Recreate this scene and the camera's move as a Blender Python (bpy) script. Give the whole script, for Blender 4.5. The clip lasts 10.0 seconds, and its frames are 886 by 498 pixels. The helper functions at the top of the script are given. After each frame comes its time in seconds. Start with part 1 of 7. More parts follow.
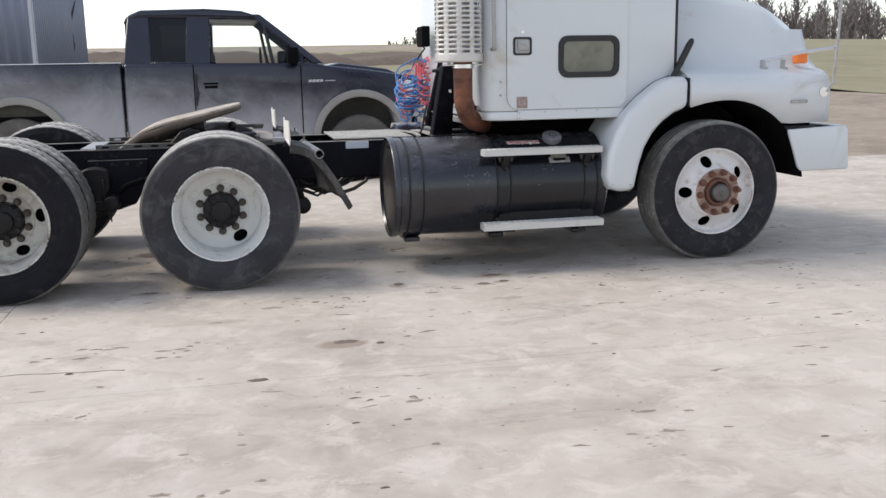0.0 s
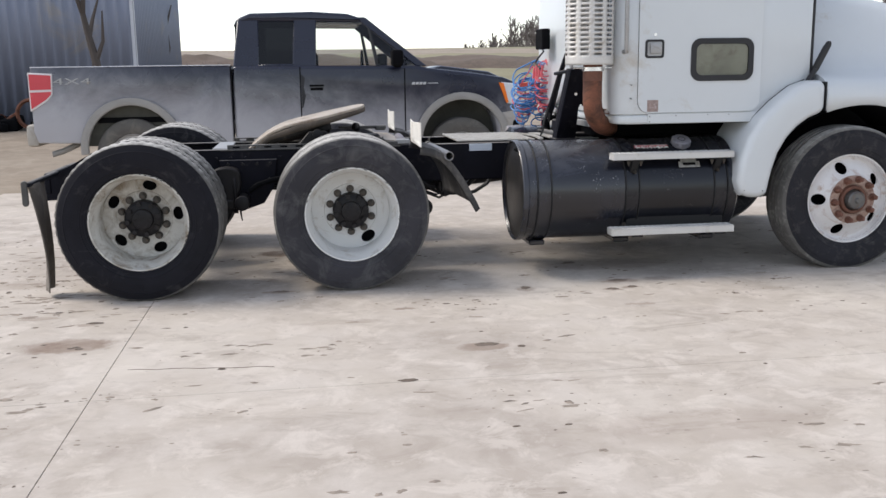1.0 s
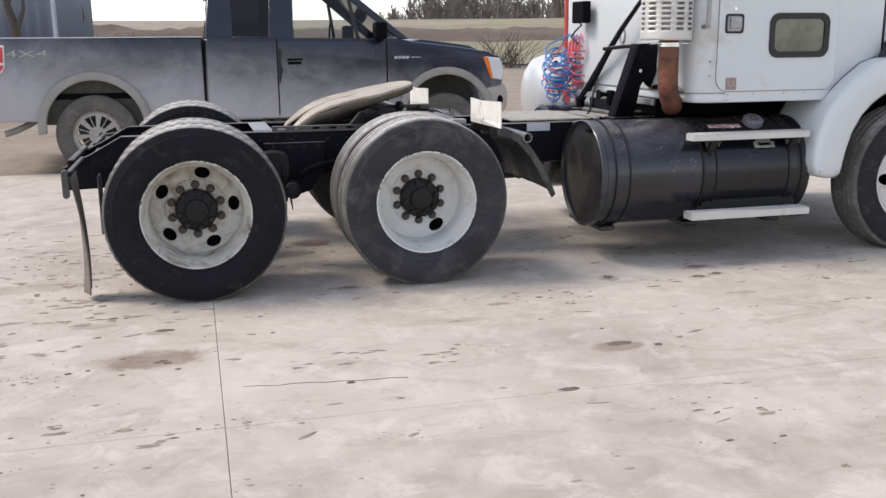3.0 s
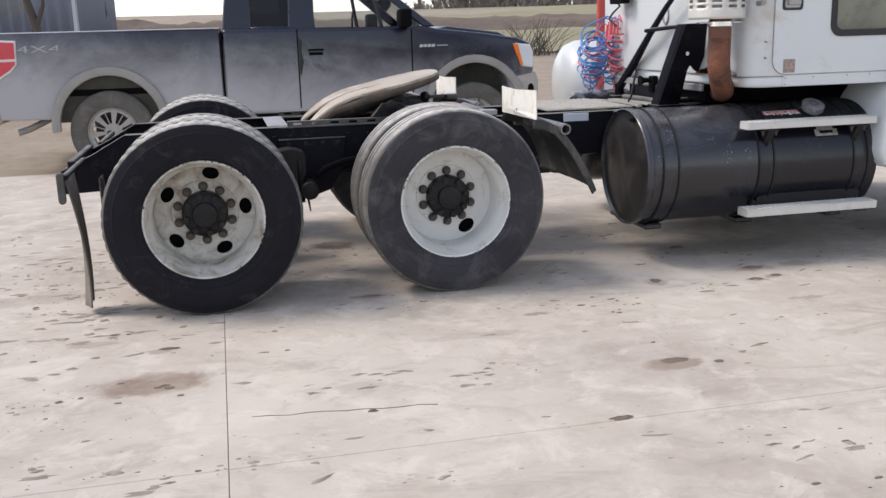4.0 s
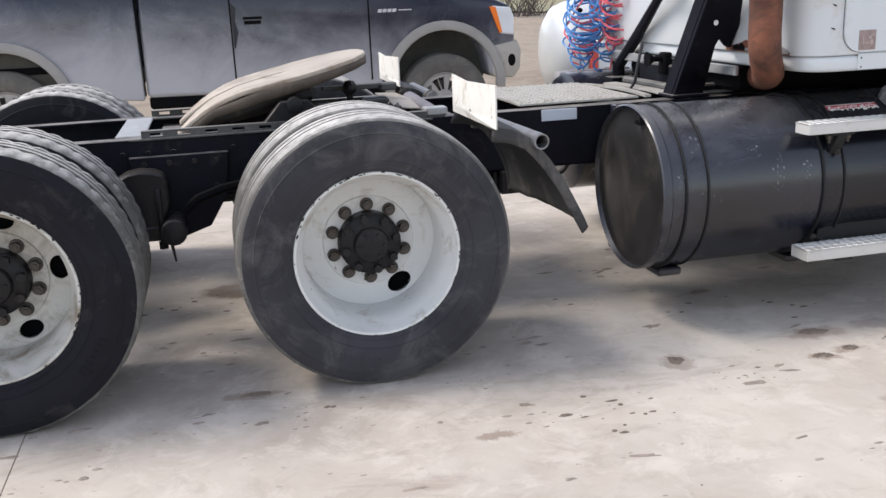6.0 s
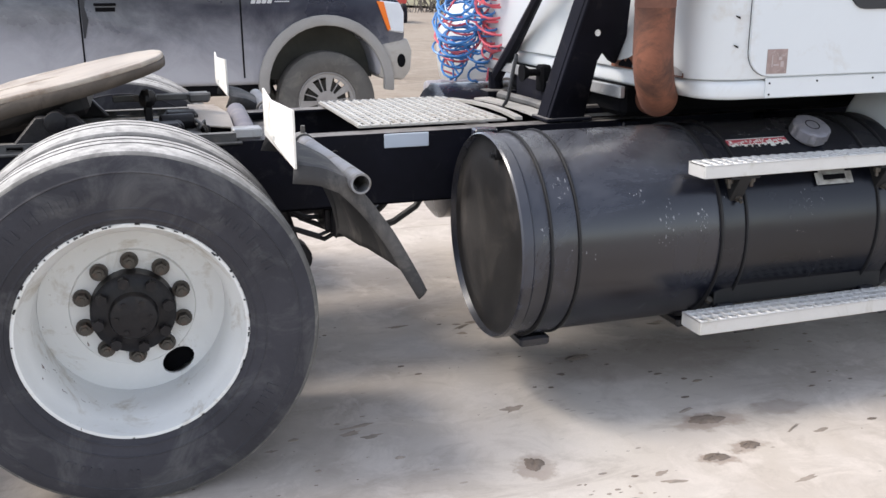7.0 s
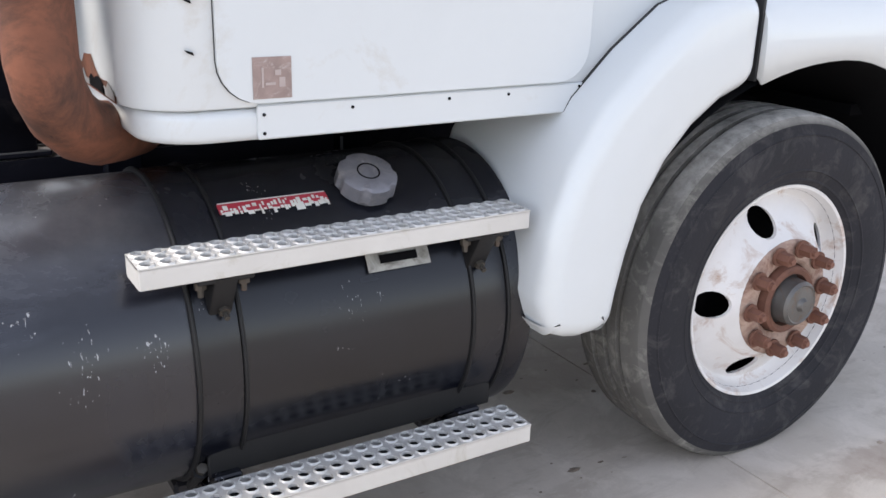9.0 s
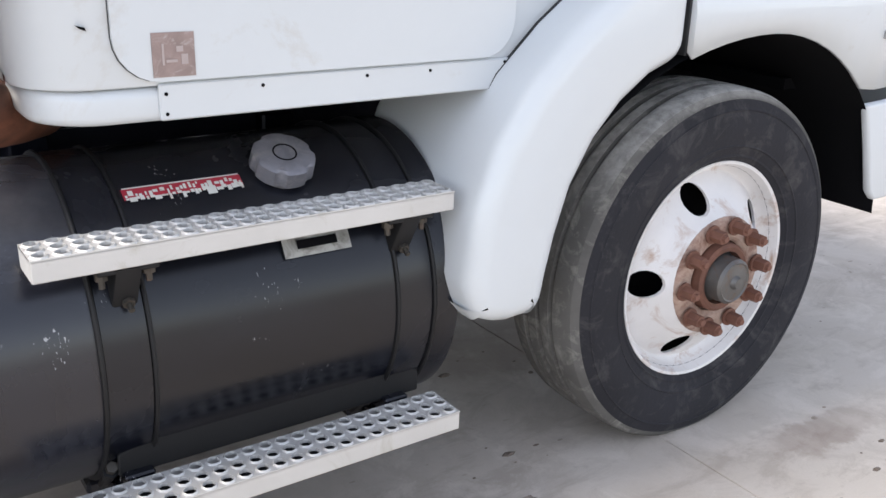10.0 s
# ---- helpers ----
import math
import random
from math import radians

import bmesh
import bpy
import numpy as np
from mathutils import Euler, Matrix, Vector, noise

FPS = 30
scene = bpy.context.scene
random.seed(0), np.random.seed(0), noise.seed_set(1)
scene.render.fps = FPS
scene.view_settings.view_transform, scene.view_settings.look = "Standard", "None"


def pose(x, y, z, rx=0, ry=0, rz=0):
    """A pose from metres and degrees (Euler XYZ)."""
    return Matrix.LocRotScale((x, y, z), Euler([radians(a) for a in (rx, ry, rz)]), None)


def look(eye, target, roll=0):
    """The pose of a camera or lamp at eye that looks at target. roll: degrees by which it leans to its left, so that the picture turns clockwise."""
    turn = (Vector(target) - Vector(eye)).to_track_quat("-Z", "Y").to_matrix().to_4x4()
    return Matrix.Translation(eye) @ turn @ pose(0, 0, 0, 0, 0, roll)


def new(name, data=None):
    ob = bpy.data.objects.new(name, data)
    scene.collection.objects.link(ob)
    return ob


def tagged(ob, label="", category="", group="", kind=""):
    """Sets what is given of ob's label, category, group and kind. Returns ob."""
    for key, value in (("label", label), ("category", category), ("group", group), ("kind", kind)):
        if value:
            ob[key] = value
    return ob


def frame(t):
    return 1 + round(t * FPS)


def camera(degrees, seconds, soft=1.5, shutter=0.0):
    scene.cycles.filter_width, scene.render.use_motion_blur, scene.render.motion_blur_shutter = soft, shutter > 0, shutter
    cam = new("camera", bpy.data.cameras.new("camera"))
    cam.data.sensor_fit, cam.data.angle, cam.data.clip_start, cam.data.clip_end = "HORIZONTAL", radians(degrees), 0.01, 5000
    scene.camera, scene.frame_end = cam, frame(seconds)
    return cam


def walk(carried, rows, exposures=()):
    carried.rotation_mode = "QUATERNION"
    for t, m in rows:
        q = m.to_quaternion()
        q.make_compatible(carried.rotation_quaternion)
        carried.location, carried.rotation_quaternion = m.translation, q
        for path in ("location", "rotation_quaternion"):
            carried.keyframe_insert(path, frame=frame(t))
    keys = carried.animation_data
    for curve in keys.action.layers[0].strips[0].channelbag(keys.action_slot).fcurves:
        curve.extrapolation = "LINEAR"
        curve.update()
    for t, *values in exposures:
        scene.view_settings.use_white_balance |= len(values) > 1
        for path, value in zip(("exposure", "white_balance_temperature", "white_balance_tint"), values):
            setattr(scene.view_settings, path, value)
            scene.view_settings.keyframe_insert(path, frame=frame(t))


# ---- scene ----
cam = camera(50.7, 10.0)
PATH = [
    (0, (1.408, -6.006, 1.400), (1.837, -4.091, 1.015), -1.0),
    (0.5, (1.262, -5.983, 1.400), (1.545, -4.039, 1.022), -1.7),
    (1, (1.043, -5.920, 1.400), (1.325, -3.976, 1.024), -0.8),
    (1.5, (0.873, -5.878, 1.400), (1.204, -3.941, 1.028), -0.6),
    (2, (0.486, -5.722, 1.400), (0.891, -3.805, 0.999), -1.5),
    (2.2, (0.405, -5.677, 1.400), (0.831, -3.765, 0.995), -1.7),
    (3.3, (-0.038, -5.135, 1.431), (0.469, -3.251, 0.992), -0.2),
    (3.5, (0.004, -5.081, 1.396), (0.474, -3.186, 0.963), -0.7),
    (4, (0.134, -4.792, 1.394), (0.570, -2.894, 0.941), -1.6),
    (4.5, (0.273, -4.480, 1.404), (0.606, -2.575, 0.895), -1.2),
    (5, (0.417, -4.016, 1.401), (0.719, -2.115, 0.861), -2.2),
    (6.5, (1.079, -2.812, 1.405), (1.595, -0.953, 0.877), -1.8),
    (7, (1.381, -2.447, 1.395), (1.978, -0.619, 0.846), -0.3),
    (7.5, (1.729, -2.116, 1.387), (2.520, -0.365, 0.830), 0.6),
    (8, (2.135, -1.844, 1.402), (3.020, -0.161, 0.781), 1.7),
    (8.5, (2.481, -1.587, 1.395), (3.466, 0.040, 0.776), 2.2),
    (9, (2.706, -1.546, 1.411), (3.699, 0.066, 0.768), 1.6),
    (9.5, (2.798, -1.536, 1.402), (3.810, 0.054, 0.732), 1.3),
    (10, (2.802, -1.517, 1.403), (3.871, 0.027, 0.714), 1.8),
]
walk(cam, [(t, look(eye, target, roll)) for t, eye, target, roll in PATH],
     exposures=[(0, 0.09, 6540, 10.5), (2.0, 0.13, 6560, 11.5), (3.5, 0.13, 6600, 12.5), (5.0, 0.19, 6600, 12.5), (6.5, 0.49, 6480, 11.5), (8.0, 0.80, 6590, 12.5), (10.0, 0.74, 6620, 12)])

# ---- light ----
world = bpy.data.worlds.new("sky_world")
scene.world = world
world.use_nodes = True
wn = world.node_tree
sky = wn.nodes.new("ShaderNodeTexSky")
sky.sky_type = "NISHITA"
sky.sun_disc = False
SUN_EL, SUN_DIR = 48.0, (-0.95, 0.30)
sky.sun_elevation = radians(SUN_EL)
sky.sun_rotation = math.atan2(SUN_DIR[0], SUN_DIR[1])
sky.air_density, sky.dust_density, sky.ozone_density = 1.0, 0.6, 1.0
haze = wn.nodes.new("ShaderNodeHueSaturation")
haze.inputs["Saturation"].default_value = 0.50
wn.links.new(sky.outputs[0], haze.inputs["Color"])
tone = wn.nodes.new("ShaderNodeMix")
tone.data_type, tone.blend_type = "RGBA", "MULTIPLY"
tone.inputs[0].default_value, tone.inputs[7].default_value = 1.0, (0.99, 0.99, 1.0, 1)
wn.links.new(haze.outputs[0], tone.inputs[6])
wn.links.new(tone.outputs[2], wn.nodes["Background"].inputs[0])
wn.nodes["Background"].inputs[1].default_value = 0.235
sun = new("sun", bpy.data.lights.new("sun", "SUN"))
sun.data.energy, sun.data.angle, sun.data.color = 2.45, radians(21.0), (1.0, 0.93, 0.83)
_k = math.cos(radians(SUN_EL)) / math.hypot(*SUN_DIR)
sun.matrix_world = look((SUN_DIR[0] * _k * 50, SUN_DIR[1] * _k * 50, math.sin(radians(SUN_EL)) * 50), (0, 0, 0))


# ---- mesh helpers ----
def box(lo, hi, bev=0.0, seg=1):
    bm = bmesh.new()
    bmesh.ops.create_cube(bm, size=1.0)
    for v in bm.verts:
        v.co = Vector([lo[i] + (v.co[i] + 0.5) * (hi[i] - lo[i]) for i in range(3)])
    if bev:
        bmesh.ops.bevel(bm, geom=bm.edges[:], offset=bev, segments=seg, profile=0.5, affect="EDGES")
    return bm


def merge(*bms):
    out = bmesh.new()
    for b in bms:
        me = bpy.data.meshes.new("tmp")
        b.to_mesh(me)
        out.from_mesh(me)
        bpy.data.meshes.remove(me)
        b.free()
    return out


def moved(bm, m):
    bmesh.ops.transform(bm, matrix=m, verts=bm.verts[:])
    return bm


def at3(axis, u, v, a):
    return {"x": (a, u, v), "y": (u, a, v), "z": (u, v, a)}[axis]


def sharp_edges(bm, deg=28):
    return [e for e in bm.edges if len(e.link_faces) == 2 and e.calc_face_angle(0) > radians(deg)]


def prism(poly, axis, a, b, bev=0.0, seg=1):
    """A polygon drawn in the plane across axis, drawn out from a to b."""
    bm = bmesh.new()
    lo = [bm.verts.new(at3(axis, u, v, a)) for u, v in poly]
    hi = [bm.verts.new(at3(axis, u, v, b)) for u, v in poly]
    n = len(poly)
    bm.faces.new(lo), bm.faces.new(hi)
    for i in range(n):
        bm.faces.new((lo[i], lo[(i + 1) % n], hi[(i + 1) % n], hi[i]))
    bmesh.ops.recalc_face_normals(bm, faces=bm.faces[:])
    if bev:
        bmesh.ops.bevel(bm, geom=sharp_edges(bm), offset=bev, segments=seg, profile=0.5, affect="EDGES")
    return bm


def sheet(poly, axis, a):
    bm = bmesh.new()
    bm.faces.new([bm.verts.new(at3(axis, u, v, a)) for u, v in poly])
    return bm


def circle(cu, cv, r, n=16, rv=None, turn=0.0):
    return [(cu + r * math.cos(turn + 2 * math.pi * i / n), cv + (rv or r) * math.sin(turn + 2 * math.pi * i / n)) for i in range(n)]


def rounded(u0, v0, u1, v1, r, n=4):
    out = []
    for cu, cv, s in ((u1 - r, v1 - r, 0), (u0 + r, v1 - r, 90), (u0 + r, v0 + r, 180), (u1 - r, v0 + r, 270)):
        for i in range(n + 1):
            t = radians(s + 90 * i / n)
            out.append((cu + r * math.cos(t), cv + r * math.sin(t)))
    return out


def holed(outer, holes, axis, a, b):
    """A plate between a and b with real holes through it."""
    bm = bmesh.new()
    edges = []
    for loop in [outer] + holes:
        vs = [bm.verts.new(at3(axis, u, v, a)) for u, v in loop]
        edges += [bm.edges.new((vs[i], vs[(i + 1) % len(vs)])) for i in range(len(vs))]
    bmesh.ops.triangle_fill(bm, use_beauty=True, edges=edges)
    ext = bmesh.ops.extrude_face_region(bm, geom=bm.faces[:])
    d = Vector(at3(axis, 0, 0, b - a))
    for g in ext["geom"]:
        if isinstance(g, bmesh.types.BMVert):
            g.co += d
    bmesh.ops.recalc_face_normals(bm, faces=bm.faces[:])
    return bm


def revolve(profile, n=48, axis="y", centre=(0, 0, 0), bump=None, close=False):
    """A profile of (radius, along) turned about an axis; bump(i, k) adds to the radius at step i, profile point k."""
    bm = bmesh.new()
    rings = []
    for i in range(n):
        t = 2 * math.pi * i / n
        ring = []
        for k, (r, a) in enumerate(profile):
            rr = r + (bump(i, k) if bump else 0)
            p = at3(axis, rr * math.cos(t), rr * math.sin(t), a)
            ring.append(bm.verts.new(Vector(p) + Vector(centre)))
        rings.append(ring)
    m = len(profile)
    for i in range(n):
        for k in range(m if close else m - 1):
            q = (rings[i][k], rings[i][(k + 1) % m], rings[(i + 1) % n][(k + 1) % m], rings[(i + 1) % n][k])
            bm.faces.new(q)
    bmesh.ops.remove_doubles(bm, verts=bm.verts[:], dist=1e-5)
    bmesh.ops.recalc_face_normals(bm, faces=bm.faces[:])
    return bm


def cylinder(p0, p1, r, n=16, r1=None, bev=0.0):
    bm = bmesh.new()
    p0, p1 = Vector(p0), Vector(p1)
    d = p1 - p0
    bmesh.ops.create_cone(bm, cap_ends=True, segments=n, radius1=r, radius2=r if r1 is None else r1, depth=d.length)
    if bev:
        bmesh.ops.bevel(bm, geom=sharp_edges(bm, 50), offset=bev, segments=2, profile=0.5, affect="EDGES")
    m = Matrix.Translation((p0 + p1) / 2) @ d.to_track_quat("Z", "Y").to_matrix().to_4x4()
    return moved(bm, m)


def tube(points, r, n=8, caps=True):
    """A round tube along points; r is one radius or one for each point."""
    bm = bmesh.new()
    pts = [Vector(p) for p in points]
    rs = r if isinstance(r, (list, tuple)) else [r] * len(pts)
    d0 = (pts[1] - pts[0]).normalized()
    side = d0.orthogonal().normalized()
    rings = []
    for i, p in enumerate(pts):
        d = (pts[min(i + 1, len(pts) - 1)] - pts[max(i - 1, 0)]).normalized()
        side = (side - d * side.dot(d)).normalized()
        up = d.cross(side)
        rings.append([bm.verts.new(p + (side * math.cos(2 * math.pi * k / n) + up * math.sin(2 * math.pi * k / n)) * rs[i]) for k in range(n)])
    for i in range(len(rings) - 1):
        for k in range(n):
            bm.faces.new((rings[i][k], rings[i][(k + 1) % n], rings[i + 1][(k + 1) % n], rings[i + 1][k]))
    if caps:
        bm.faces.new(rings[0]), bm.faces.new(rings[-1])
    bmesh.ops.recalc_face_normals(bm, faces=bm.faces[:])
    return bm


def loft(sections, close_ends=True):
    """Skins sections of equal point counts (open strips)."""
    bm = bmesh.new()
    rows = [[bm.verts.new(p) for p in s] for s in sections]
    for a, b in zip(rows, rows[1:]):
        for i in range(len(a) - 1):
            bm.faces.new((a[i], a[i + 1], b[i + 1], b[i]))
    if close_ends:
        bm.faces.new(rows[0]), bm.faces.new(rows[-1])
    bmesh.ops.recalc_face_normals(bm, faces=bm.faces[:])
    return bm


def link_mesh(name, bm, material, deg=35):
    me = bpy.data.meshes.new(name)
    bm.to_mesh(me)
    bm.free()
    me.shade_smooth()
    me.set_sharp_from_angle(angle=radians(deg))
    me.materials.append(material)
    return new(name, me)


def part(name, bm, material, parent, label="", deg=35):
    """One mesh under a thing or under a part, in the thing's own coordinates."""
    ob = link_mesh(name, bm, material, deg)
    ob.parent = parent
    if label:
        ob["label"] = label
    return ob


def shared(name, me, parent, m, label=""):
    """Another object on a mesh that is there already."""
    ob = new(name, me)
    ob.parent = parent
    ob.matrix_basis = m
    if label:
        ob["label"] = label
    return ob


def thing(name, m, label, category, group="", kind=""):
    ob = new(name)
    ob.matrix_world = m
    ob.empty_display_size = 0.2
    return tagged(ob, label, category, group, kind)


def whole(name, bm, material, label, category, group="", kind="", m=None, deg=35):
    ob = link_mesh(name, bm, material, deg)
    if m is not None:
        ob.matrix_world = m
    return tagged(ob, label, category, group, kind)


# ---- materials ----
def ramp(nt, fac, stops):
    n = nt.nodes.new("ShaderNodeValToRGB")
    el = n.color_ramp.elements
    while len(el) < len(stops):
        el.new(0.5)
    for e, (p, c) in zip(el, stops):
        e.position, e.color = p, (*c, 1) if len(c) == 3 else c
    nt.links.new(fac, n.inputs[0])
    return n.outputs[0]


def noise_tex(nt, vec, scale, detail=6.0, rough=0.6, dist=0.0):
    n = nt.nodes.new("ShaderNodeTexNoise")
    n.inputs["Scale"].default_value, n.inputs["Detail"].default_value = scale, detail
    n.inputs["Roughness"].default_value, n.inputs["Distortion"].default_value = rough, dist
    nt.links.new(vec, n.inputs["Vector"])
    return n.outputs[0]


def mixc(nt, fac, a, b):
    n = nt.nodes.new("ShaderNodeMix")
    n.data_type = "RGBA"
    for sock, v in ((n.inputs[0], fac), (n.inputs[6], a), (n.inputs[7], b)):
        if isinstance(v, (int, float)):
            sock.default_value = v
        elif isinstance(v, tuple):
            sock.default_value = (*v, 1)
        else:
            nt.links.new(v, sock)
    return n.outputs[2]


def mathn(nt, op, a, b=0.0):
    n = nt.nodes.new("ShaderNodeMath")
    n.operation = op
    for sock, v in ((n.inputs[0], a), (n.inputs[1], b)):
        if isinstance(v, (int, float)):
            sock.default_value = v
        else:
            nt.links.new(v, sock)
    return n.outputs[0]


def material(name, base, rough=0.6, metal=0.0, vary=0.25, scale=3.0, fine=60.0, bump=0.15, bump_scale=None, dirt=None, dirt_amount=0.0,
             dirt_scale=4.0, low=None, coat=0.0, coat_rough=0.12, spec=0.5, chips=None, top_dust_light=None):
    """A painted, dusty or raw surface: two scales of mottling, dirt in patches, dust that lies on the lower part, fine relief, paint chips."""
    m = bpy.data.materials.new(name)
    m.use_nodes = True
    nt = m.node_tree
    bsdf = nt.nodes["Principled BSDF"]
    tc = nt.nodes.new("ShaderNodeTexCoord")
    vec = tc.outputs["Object"]
    big = noise_tex(nt, vec, scale, 5, 0.6, 0.4)
    small = noise_tex(nt, vec, fine, 4, 0.65)
    dark = tuple(c * (1 - vary) for c in base)
    light = tuple(min(1, c * (1 + vary)) for c in base)
    col = ramp(nt, big, [(0.3, dark), (0.7, light)])
    col = mixc(nt, mathn(nt, "MULTIPLY", small, 0.35), col, tuple(c * (1 - vary * 1.2) for c in base))
    r = mathn(nt, "ADD", mathn(nt, "MULTIPLY", big, 0.25), rough - 0.12)
    if dirt:
        d = noise_tex(nt, vec, dirt_scale, 8, 0.7, 0.8)
        f = ramp(nt, d, [(0.62 - dirt_amount * 0.35, (0, 0, 0)), (0.78 - dirt_amount * 0.25, (1, 1, 1))])
        if low:
            sep = nt.nodes.new("ShaderNodeSeparateXYZ")
            nt.links.new(vec, sep.inputs[0])
            mr = nt.nodes.new("ShaderNodeMapRange")
            mr.interpolation_type = "SMOOTHSTEP"
            for i, v in zip((1, 2, 3, 4), (low[0], low[1], 1.0, 0.0)):
                mr.inputs[i].default_value = v
            height = mathn(nt, "ADD", sep.outputs[2], mathn(nt, "MULTIPLY", mathn(nt, "SUBTRACT", sep.outputs[0], 1.0), low[3]))
            nt.links.new(mathn(nt, "ADD", height, mathn(nt, "MULTIPLY", mathn(nt, "SUBTRACT", d, 0.5), 0.5)), mr.inputs[0])
            f = mathn(nt, "MAXIMUM", mathn(nt, "MULTIPLY", mr.outputs[0], low[2]), mathn(nt, "MULTIPLY", f, 0.5))
        col = mixc(nt, f, col, dirt)
        r = mathn(nt, "MAXIMUM", r, mathn(nt, "MULTIPLY", f, 0.9))
    # pales upward faces: lying dust, and on treads the light from above
    if top_dust_light:
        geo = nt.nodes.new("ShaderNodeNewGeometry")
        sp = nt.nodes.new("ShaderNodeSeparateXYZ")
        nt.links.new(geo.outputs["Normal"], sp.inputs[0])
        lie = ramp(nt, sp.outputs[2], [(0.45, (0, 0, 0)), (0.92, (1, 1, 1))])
        f = mathn(nt, "MULTIPLY", mathn(nt, "MULTIPLY", lie, ramp(nt, noise_tex(nt, vec, top_dust_light[2], 6, 0.7), [(0.30, (0.25, 0.25, 0.25)), (0.62, (1, 1, 1))])), top_dust_light[1])
        col = mixc(nt, f, col, top_dust_light[0])
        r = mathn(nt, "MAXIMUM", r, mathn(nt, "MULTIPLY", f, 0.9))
    if chips:
        mpc = nt.nodes.new("ShaderNodeMapping")
        mpc.inputs["Scale"].default_value = (1.7, 1.0, 0.55)
        nt.links.new(vec, mpc.inputs[0])
        gate = ramp(nt, noise_tex(nt, vec, chips[1] * 0.06, 4), [(0.50, (0, 0, 0)), (0.62, (1, 1, 1))])
        spot = noise_tex(nt, mpc.outputs[0], chips[1], 5, 0.55, 0.6)
        f = mathn(nt, "GREATER_THAN", mathn(nt, "MULTIPLY", spot, gate), chips[2])
        col = mixc(nt, f, col, chips[0])
    nt.links.new(col, bsdf.inputs["Base Color"])
    nt.links.new(r, bsdf.inputs["Roughness"])
    bsdf.inputs["Metallic"].default_value = metal
    bsdf.inputs["Specular IOR Level"].default_value = spec
    bsdf.inputs["Coat Weight"].default_value = coat
    bsdf.inputs["Coat Roughness"].default_value = coat_rough
    if bump:
        b = nt.nodes.new("ShaderNodeBump")
        b.inputs["Strength"].default_value = bump
        b.inputs["Distance"].default_value = 0.004
        nt.links.new(noise_tex(nt, vec, bump_scale or fine, 5, 0.6), b.inputs["Height"])
        nt.links.new(b.outputs[0], bsdf.inputs["Normal"])
    return m


M_WHITE = material("white_truck_paint", (0.60, 0.625, 0.638), 0.38, vary=0.03, scale=1.2, bump=0.02, dirt=(0.45, 0.40, 0.33), dirt_amount=0.05, dirt_scale=1.5, coat=0.4)
M_WHEEL = material("dirty_white_wheel_paint", (0.66, 0.66, 0.64), 0.5, vary=0.06, scale=5, dirt=(0.36, 0.31, 0.24), dirt_amount=0.26, dirt_scale=6, bump=0.08, chips=((0.10, 0.06, 0.04), 30, 0.66))
M_WHEEL_OLD = material("grimy_cream_wheel_paint", (0.57, 0.555, 0.51), 0.55, vary=0.14, scale=5, dirt=(0.25, 0.205, 0.15), dirt_amount=0.48, dirt_scale=7, bump=0.1, chips=((0.10, 0.06, 0.04), 30, 0.64))
M_STEER = material("rust_streaked_white_wheel_paint", (0.70, 0.68, 0.67), 0.5, vary=0.08, scale=5, dirt=(0.38, 0.23, 0.15), dirt_amount=0.23, dirt_scale=8, bump=0.1)
M_STEER_TYRE = material("weathered_steer_tyre_rubber", (0.022, 0.0215, 0.026), 0.85, vary=0.25, scale=4, fine=90, bump=0.3, dirt=(0.060, 0.057, 0.058), dirt_amount=0.30, dirt_scale=11, spec=0.3)
M_TYRE = material("black_tyre_rubber", (0.011, 0.0108, 0.015), 0.8, vary=0.35, scale=4, fine=90, bump=0.3, dirt=(0.040, 0.038, 0.040), dirt_amount=0.22, dirt_scale=7, spec=0.22)
M_TREAD = material("dusty_grey_tyre_rubber", (0.040, 0.039, 0.045), 0.85, vary=0.36, scale=2.5, fine=110, bump=0.3, dirt=(0.082, 0.080, 0.082), dirt_amount=0.4, dirt_scale=6, spec=0.3)
# tread dust; its near-white upward faces also put sky light into the colour
M_TREAD_TOP = material("dusty_top_lit_tread_rubber", (0.12, 0.115, 0.108), 0.95, vary=0.2, scale=7, fine=70, bump=0.3, dirt=(0.24, 0.23, 0.21), dirt_amount=0.3, dirt_scale=16, spec=0.2, top_dust_light=((0.56, 0.54, 0.51), 1.0, 22))
M_CHASSIS = material("black_chassis_paint", (0.008, 0.008, 0.013), 0.6, vary=0.35, scale=6, bump=0.12, dirt=(0.030, 0.028, 0.030), dirt_amount=0.15, dirt_scale=9, spec=0.12, top_dust_light=((0.30, 0.28, 0.26), 0.75, 9))
M_GREASE = material("greasy_black_iron", (0.012, 0.011, 0.0125), 0.42, vary=0.4, scale=12, dirt=(0.035, 0.029, 0.025), dirt_amount=0.15, dirt_scale=14, bump=0.6, bump_scale=40, spec=0.25, top_dust_light=((0.15, 0.135, 0.12), 0.22, 12))
M_TANK = material("black_tank_paint", (0.0040, 0.0048, 0.009), 0.25, vary=0.4, scale=2.2, fine=40, bump=0.035, dirt=(0.024, 0.025, 0.030), dirt_amount=0.05, dirt_scale=4.5, coat=0.2, coat_rough=0.28, spec=0.40, chips=((0.26, 0.26, 0.27), 95, 0.635), top_dust_light=((0.10, 0.10, 0.11), 0.08, 3.0))
